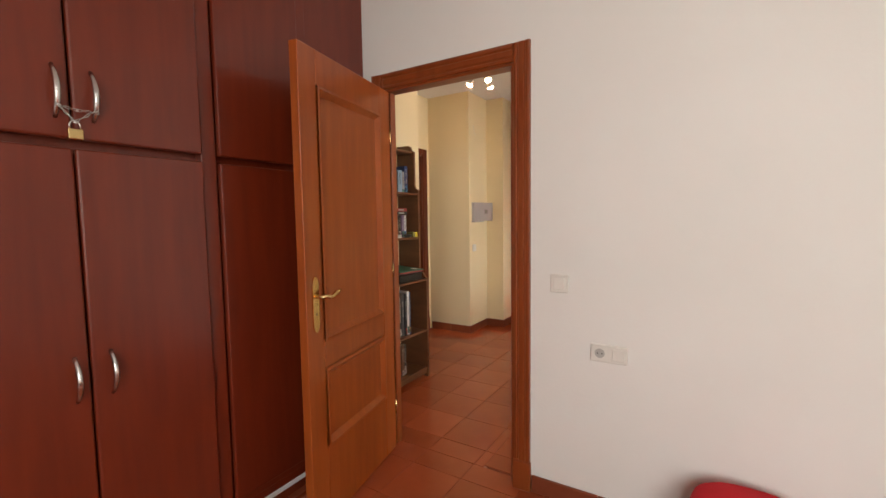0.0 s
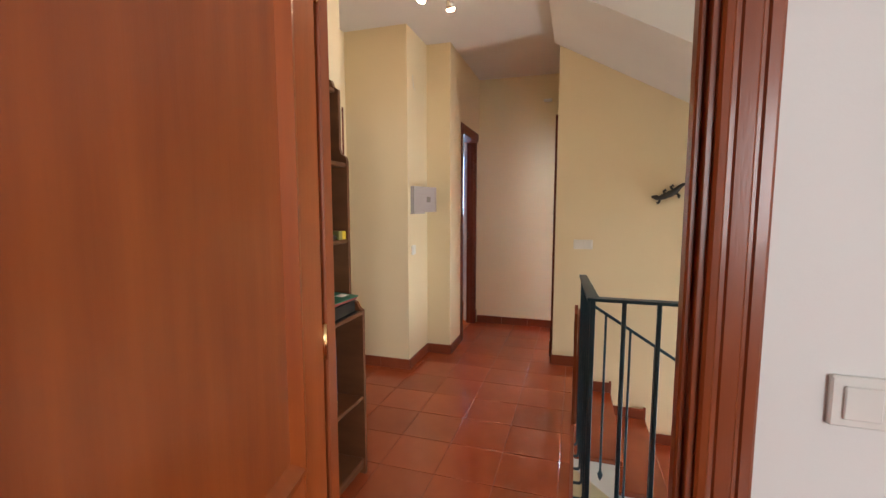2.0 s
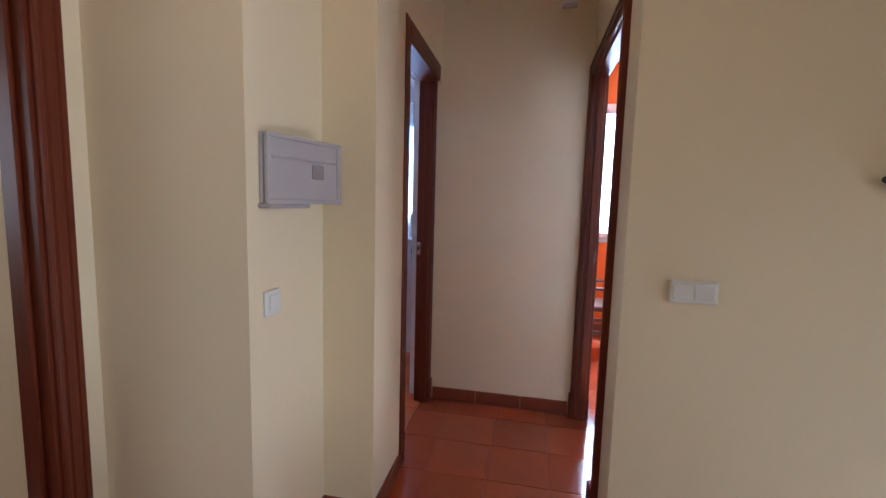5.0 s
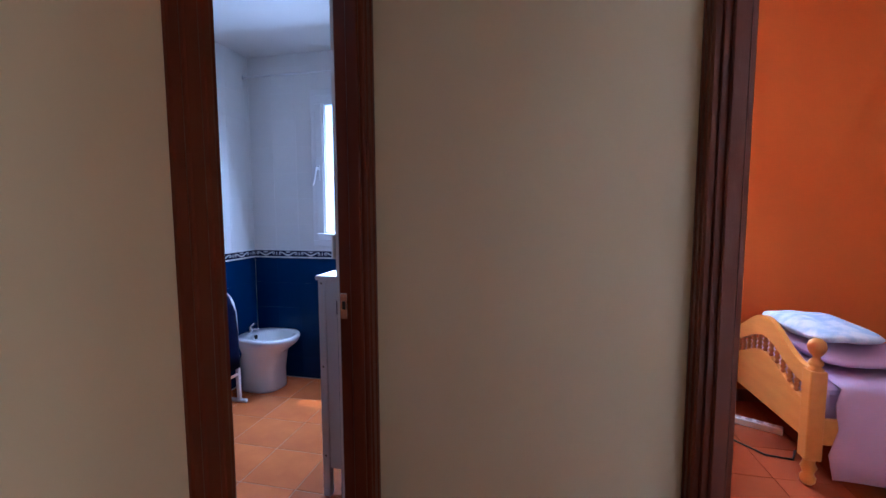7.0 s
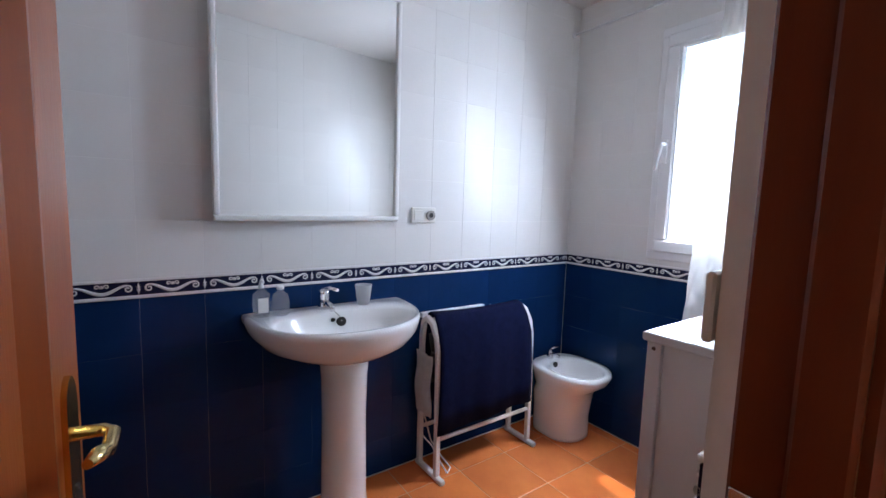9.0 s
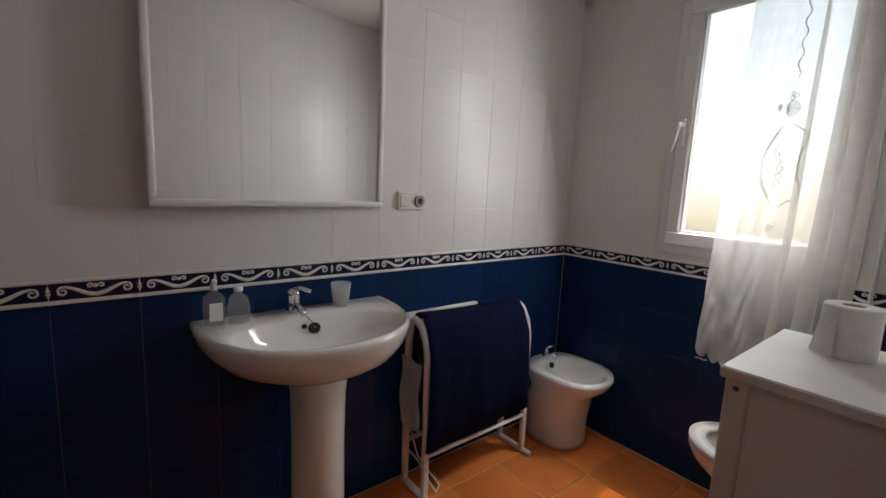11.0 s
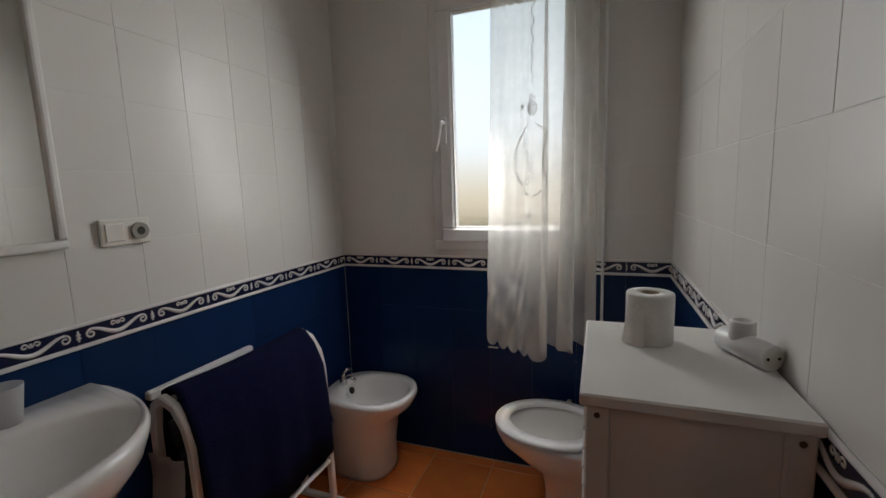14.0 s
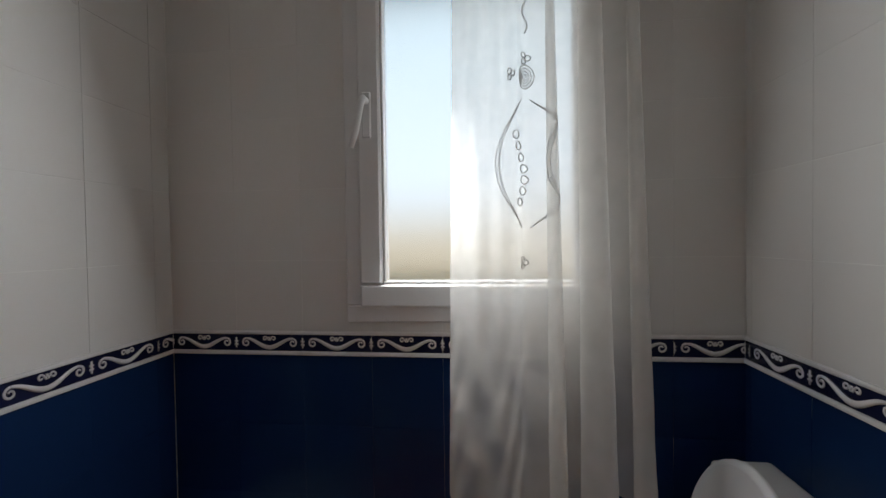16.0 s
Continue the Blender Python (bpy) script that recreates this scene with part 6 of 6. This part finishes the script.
def pillow(name, label, m, lx, ly, h, mat):
    th = thing(name, label, "pillow", m)
    rings = []
    for k in range(13):
        f = -1 + 2 * k / 12
        s = (1 - abs(f) ** 4) ** 0.5 if abs(f) < 1 else 0.05
        s = max(0.08, s)
        rings.append([(lx * f, ly * (0.75 + 0.25 * s) * math.cos(a), h * s * math.sin(a) * (1 + 0.12 * math.sin(7 * f + 3 * a)) + h) for a in (2 * math.pi * q / 20 for q in range(20))])
    part("cushion", loft(rings), mat, th)


pillow("folded_duvet", "folded lilac duvet lying on the bed", pose(0.83, 5.46, 0.505), 0.22, 0.34, 0.055, SHEET_CLOTH)
pillow("printed_pillow", "pale blue printed pillow lying on the bed's foot end", pose(0.74, 5.48, 0.615), 0.17, 0.30, 0.05, PILLOW_CLOTH)

chair = thing("armchair", "dark wooden chair with armrests standing by the bed", "chair", pose(0.0, 5.25, 0))
CHW = material("chair_wood", (0.16, 0.07, 0.035), 0.45, scale=4, stretch=(6, 6, 1))
for x, y, h in ((0.14, 5.13, 0.60), (0.14, 5.58, 0.60), (-0.33, 5.13, 0.88), (-0.33, 5.58, 0.88)):
    wpart("leg", box(x - 0.019, x + 0.019, y - 0.019, y + 0.019, 0.0, h, bevel=0.004), CHW, chair)
for y in (5.13, 5.58):
    wpart("armrest", box(-0.31, 0.175, y - 0.026, y + 0.026, 0.6005, 0.622, bevel=0.006), CHW, chair)
    wpart("stretcher", box(-0.31, 0.12, y - 0.010, y + 0.010, 0.20, 0.235, bevel=0.003), CHW, chair)
wpart("seat", box(-0.33, 0.165, 5.152, 5.558, 0.40, 0.445, bevel=0.01), CHW, chair)
wpart("backrest", box(-0.342, -0.318, 5.152, 5.558, 0.62, 0.84, bevel=0.006), CHW, chair)

strip = thing("power_strip", "white power strip lying on the floor under the bed", "power strip", pose(0.50, 5.55, 0, 0, 0, -28))
part("bar", box(-0.13, 0.13, -0.026, 0.026, 0.0, 0.04, bevel=0.006, seg=2), PVC, strip)
for k in range(4):
    part("outlet", tube([(-0.09 + 0.055 * k, 0, 0.0402), (-0.09 + 0.055 * k, 0, 0.0412)], 0.018, 14), material("outlet_grey", (0.4, 0.4, 0.4), 0.5), strip)
oc = thing("floor_cables", "tangled white and grey cables on the floor by the bed", "cable", pose(0.4, 5.3, 0))
wpart("cable", tube([(0.38, 5.62, 0.02), (0.30, 5.66, 0.05), (0.22, 5.60, 0.006), (0.25, 5.42, 0.006), (0.40, 5.22, 0.006), (0.52, 5.20, 0.006), (0.58, 5.30, 0.006)], 0.005, 8), BLACK_PLASTIC, oc, "dark grey cable")
wpart("cable", tube([(0.40, 5.60, 0.03), (0.33, 5.72, 0.07), (0.26, 5.70, 0.05), (0.24, 5.60, 0.008), (0.16, 5.50, 0.006), (0.15, 5.38, 0.006), (0.12, 5.20, 0.40)], 0.005, 8), PVC, oc, "white cable")

opic = thing("wall_picture", "small dark-framed print on the orange wall", "picture", pose(1.46, YO, 1.8))
for a in ((1.33, 1.595, 1.65, 1.672), (1.33, 1.595, 1.923, 1.945), (1.33, 1.352, 1.672, 1.923), (1.573, 1.595, 1.672, 1.923)):
    wpart("frame_bar", box(a[0], a[1], YO - 0.02, YO, a[2], a[3], bevel=0.002), BLACK_PLASTIC, opic)
wpart("mount", box(1.3525, 1.5725, YO - 0.010, YO - 0.001, 1.6725, 1.9225), PAPER, opic)
wpart("print", box(1.395, 1.53, YO - 0.0108, YO - 0.0102, 1.71, 1.885), material("brown_print", (0.30, 0.16, 0.14), 0.6, second=(0.62, 0.55, 0.52), scale=30, mix=0.2), opic)

# ---------------------------------------------------------------- bathroom wall tiles, border and listels


def tile_mesh(w, h, axis, out, mat, t=0.0011, c=0.0004):
    """One glazed tile with eased edges, its back at the wall plane, lower corner at the origin."""
    b = bmesh.new()
    back = [(0, 0), (w, 0), (w, h), (0, h)]
    mid = back
    frontr = [(c, c), (w - c, c), (w - c, h - c), (c, h - c)]
    rr = []
    for ring, d in ((mid, 0.0), (mid, t - c * 0.6), (frontr, t)):
        rr.append([b.verts.new((d * out, u, v) if axis == "x" else (u, d * out, v)) for u, v in ring])
    for p, q in zip(rr, rr[1:]):
        for k in range(4):
            b.faces.new((p[k], p[(k + 1) % 4], q[(k + 1) % 4], q[k]))
    b.faces.new(rr[-1])
    bmesh.ops.recalc_face_normals(b, faces=b.faces)
    me = bpy.data.meshes.new("tile")
    b.to_mesh(me)
    b.free()
    me.materials.append(mat)
    return me


def cut(cell, hole):
    """What is left of a cell beside, under and over a hole."""
    u0, u1, v0, v1 = cell
    a0, a1, b0, b1 = hole
    if u1 <= a0 or u0 >= a1 or v1 <= b0 or v0 >= b1:
        return [cell]
    left = []
    if u0 < a0:
        left.append((u0, a0, v0, v1))
    if u1 > a1:
        left.append((a1, u1, v0, v1))
    mu0, mu1 = max(u0, a0), min(u1, a1)
    if v0 < b0:
        left.append((mu0, mu1, v0, b0))
    if v1 > b1:
        left.append((mu0, mu1, b1, v1))
    return left


PITCH = 0.1965
# the patterned border lies between the two, from 0.958 to 1.026
WHITE_ROWS = [(1.026 + 0.0005 + 0.1975 * k, 1.026 + 0.1975 * (k + 1)) for k in range(8)]
BLUE_ROWS = [(0.958 - 0.1975 * (k + 1), 0.958 - 0.1975 * k) for k in range(5)]
cache = {}
trnd = random.Random(11)


def lay_tiles(parent, axis, face, out, a0, a1, offset, holes=()):
    a0, a1 = a0 - 0.0019, a1 + 0.0019    # the courses meet in the corners
    n0 = math.floor((a0 - offset) / PITCH)
    n1 = math.ceil((a1 - offset) / PITCH)
    for rows, mat in ((WHITE_ROWS, WHITE_TILE), (BLUE_ROWS, BLUE_TILE)):
        for z0, z1 in rows:
            for n in range(n0, n1):
                u0, u1 = max(a0, offset + n * PITCH), min(a1, offset + (n + 1) * PITCH)
                v0, v1 = max(0.001, z0), min(HB, z1)
                if u1 - u0 < 0.012 or v1 - v0 < 0.012:
                    continue
                pieces = [(u0, u1, v0, v1)]
                for hole in holes:
                    pieces = [q for p in pieces for q in cut(p, hole)]
                for p0, p1, q0, q1 in pieces:
                    gap = 0.0003 if mat == BLUE_TILE else 0.0013
                    w, h = round(p1 - p0 - gap, 4), round(q1 - q0 - gap, 4)
                    if w < 0.008 or h < 0.008:
                        continue
                    key = (w, h, axis, out, mat.name)
                    if key not in cache:
                        cache[key] = tile_mesh(w, h, axis, out, mat)
                    ob = new("tile", cache[key])
                    ob.location = (face - 0.003 * out, p0 + 0.00045, q0 + 0.00045) if axis == "x" else (p0 + 0.00045, face - 0.003 * out, q0 + 0.00045)
                    tip, lean = (max(-0.002, min(0.002, trnd.gauss(0, 0.0014))) for _ in range(2))
                    ob.rotation_euler = (0, tip, lean) if axis == "x" else (tip, 0, lean)
                    ob.parent = parent


def scroll_mesh(axis, out):
    """The raised white scroll of one border tile, 1 pitch long and 0.044 high, from the origin along the wall."""
    b = bmesh.new()
    L = PITCH

    def line(pts, radii):
        P = [((0.0012 * out, u, v) if axis == "x" else (u, 0.0012 * out, v)) for u, v in pts]
        add_tube(b, P, 0.002, 5, [r * 2.15 for r in radii])
    u0, u1, mid = 0.15 * L, 0.85 * L, 0.0215
    wave = [(u0 + (u1 - u0) * k / 18, mid + 0.0125 * math.cos(2 * math.pi * k / 18)) for k in range(19)]
    line(wave, [0.0015 + 0.0016 * math.sin(math.pi * k / 18) for k in range(19)])
    for cu, s in ((u0, -1), (u1, 1)):
        # the ends curl down and in
        curl = [(cu + s * r * math.sin(a), mid + r * math.cos(a)) for a, r in ((radians(36 * k), 0.0125 - 0.00078 * k) for k in range(13))]
        line(curl, [0.0015 - 0.00004 * k for k in range(13)])
    for s in (-1, 1):
        # a pair of small curls over the trough
        c0 = L * 0.5 + s * 0.0125
        line([(c0 + s * r * math.sin(a), 0.0335 + r * math.cos(a)) for a, r in ((radians(-100 + 40 * k), 0.0072 - 0.0005 * k) for k in range(10))], [0.0011] * 10)
        line([(L * 0.5 + s * 0.0016, 0.028), (L * 0.5 + s * 0.0045, 0.0335)], [0.0011, 0.0011])
    line([(L * 0.5, 0.032), (L * 0.5, 0.039)], [0.0017, 0.0013])
    line([(0.0, 0.008), (0.0, 0.036)], [0.0013, 0.0013])
    for v in (0.017, 0.026):
        line([(-0.0055, v), (0.0055, v)], [0.0011, 0.0011])
    bmesh.ops.recalc_face_normals(b, faces=b.faces)
    for v in b.verts:
        if axis == "x":
            v.co.x *= 0.6
        else:
            v.co.y *= 0.6
    me = bpy.data.meshes.new("scroll")
    b.to_mesh(me)
    b.free()
    me.materials.append(BORDER_WHITE)
    return me


BORDER_WHITE = material("border_white", (0.80, 0.79, 0.78), 0.2, scale=9)


def lay_border(parent, axis, face, out, a0, a1, offset, gaps=()):
    spans, at = [], a0
    for g0, g1 in gaps:
        spans.append((at, g0))
        at = g1
    spans.append((at, a1))
    sm = scroll_mesh(axis, out)
    for s0, s1 in spans:
        if s1 - s0 < 0.02:
            continue
        for z0, z1, proud in ((0.958, 0.9695, 0.007), (1.0155, 1.0262, 0.006)):
            d0, d1 = sorted((face - 0.0025 * out, face + proud * out))
            bm = box(d0, d1, s0, s1, z0, z1, bevel=0.004, seg=2) if axis == "x" else box(s0, s1, d0, d1, z0, z1, bevel=0.004, seg=2)
            part("listel", bm, BORDER_WHITE, parent, "narrow white ceramic listel")
        n = math.floor((s0 - offset) / PITCH)
        while offset + n * PITCH < s1 - 0.01:
            u0, u1 = max(s0, offset + n * PITCH), min(s1, offset + (n + 1) * PITCH)
            d0, d1 = sorted((face - 0.0025 * out, face + 0.001 * out))
            bm = box(d0, d1, u0 + 0.0008, u1 - 0.0008, 0.9698, 1.0152) if axis == "x" else box(u0 + 0.0008, u1 - 0.0008, d0, d1, 0.9698, 1.0152)
            bt2 = part("border_tile", bm, NAVY_GLAZE, parent, "navy border tile with a white scroll")
            start = offset + n * PITCH
            me = sm
            if u1 - u0 < PITCH * 0.97:
                # a cut tile keeps the part of the scroll that lies on it
                b = bmesh.new()
                b.from_mesh(sm)
                along = Vector((0, 1, 0)) if axis == "x" else Vector((1, 0, 0))
                for at, way in ((u0 - start, -1), (u1 - start, 1)):
                    bmesh.ops.bisect_plane(b, geom=b.verts[:] + b.edges[:] + b.faces[:], plane_co=along * at, plane_no=along * way, clear_outer=True)
                me = bpy.data.meshes.new("scroll")
                b.to_mesh(me)
                b.free()
                me.materials.append(BORDER_WHITE)
            if me.polygons:
                ob = new("scroll", me)
                ob.location = (face + 0.001 * out, start, 0.9705) if axis == "x" else (start, face + 0.001 * out, 0.9705)
                ob.parent = bt2
            n += 1


lay_tiles(WALL_BL, "x", XS, 1, YN, YW, 3.470)
lay_border(WALL_BL, "x", XS, 1, YN, YW - 0.001, 3.470)
lay_tiles(WALL_BW, "y", YW, -1, XS, XR, XS, [(-2.488, -1.777, 1.057, 2.218)])
lay_border(WALL_BW, "y", YW, -1, XS + 0.001, XR - 0.001, XS)
lay_tiles(WALL_BR, "x", XR, -1, YN, YW, 3.507, [(3.20, 4.012, -0.1, 2.09)])
lay_border(WALL_BR, "x", XR, -1, YN, YW - 0.001, 3.507, [(3.20, 4.012)])
lay_tiles(WALL_BN, "y", YN, 1, XS, XR, XS)
lay_border(WALL_BN, "y", YN, 1, XS + 0.001, XR - 0.001, XS)

# ---------------------------------------------------------------- floor tiles


def floor_tile_mesh(w, d, mat):
    b = bmesh.new()
    c = 0.0018
    rr = []
    for ring, z in (([(0, 0), (w, 0), (w, d), (0, d)], -0.0045), ([(0, 0), (w, 0), (w, d), (0, d)], -0.0009), ([(c, c), (w - c, c), (w - c, d - c), (c, d - c)], 0.0)):
        rr.append([b.verts.new((x, y, z)) for x, y in ring])
    for p, q in zip(rr, rr[1:]):
        for k in range(4):
            b.faces.new((p[k], p[(k + 1) % 4], q[(k + 1) % 4], q[k]))
    b.faces.new(rr[-1])
    bmesh.ops.recalc_face_normals(b, faces=b.faces)
    me = bpy.data.meshes.new("floor_tile")
    b.to_mesh(me)
    b.free()
    me.materials.append(mat)
    return me


fcache = {}
frnd = random.Random(3)


def lay_floor(parent, x0, x1, y0, y1, ox, oy, mat, pitch=0.30, joint=0.0028):
    for i in range(math.floor((x0 - ox) / pitch), math.ceil((x1 - ox) / pitch)):
        for j in range(math.floor((y0 - oy) / pitch), math.ceil((y1 - oy) / pitch)):
            a0, a1 = max(x0, ox + i * pitch), min(x1, ox + (i + 1) * pitch)
            b0, b1 = max(y0, oy + j * pitch), min(y1, oy + (j + 1) * pitch)
            w, d = round(a1 - a0 - joint, 3), round(b1 - b0 - joint, 3)
            if w < 0.01 or d < 0.01:
                continue
            key = (w, d, mat.name)
            if key not in fcache:
                fcache[key] = floor_tile_mesh(w, d, mat)
            ob = new("floor_tile", fcache[key])
            ob.location = (a0 + joint / 2, b0 + joint / 2, frnd.uniform(-0.0007, 0.0))
            ob.rotation_euler = (frnd.uniform(-0.0012, 0.0012), frnd.uniform(-0.0012, 0.0012), 0)
            ob.parent = parent


OX, OY = -0.56, 1.11
lay_floor(FLOOR_BED, -0.88, 2.6, -2.6, 0.06, OX, OY, TERRACOTTA)
lay_floor(FLOOR_HALL, -2.05, EDGE - 0.02, 0.06, 2.85, OX, OY, TERRACOTTA)
lay_floor(FLOOR_LANDING, EDGE - 0.02, 1.6, 0.078, 1.11, OX, OY, TERRACOTTA)
lay_floor(FLOOR_CORRIDOR, -1.365, -0.30, 2.85, END, OX, OY, TERRACOTTA)
lay_floor(FLOOR_BATH, XS, -1.365, YN, YW, -2.52, 5.03, TERRACOTTA_BATH, joint=0.006)
lay_floor(FLOOR_ORANGE, -0.30, 2.6, 3.0, YO, OX, OY, TERRACOTTA)
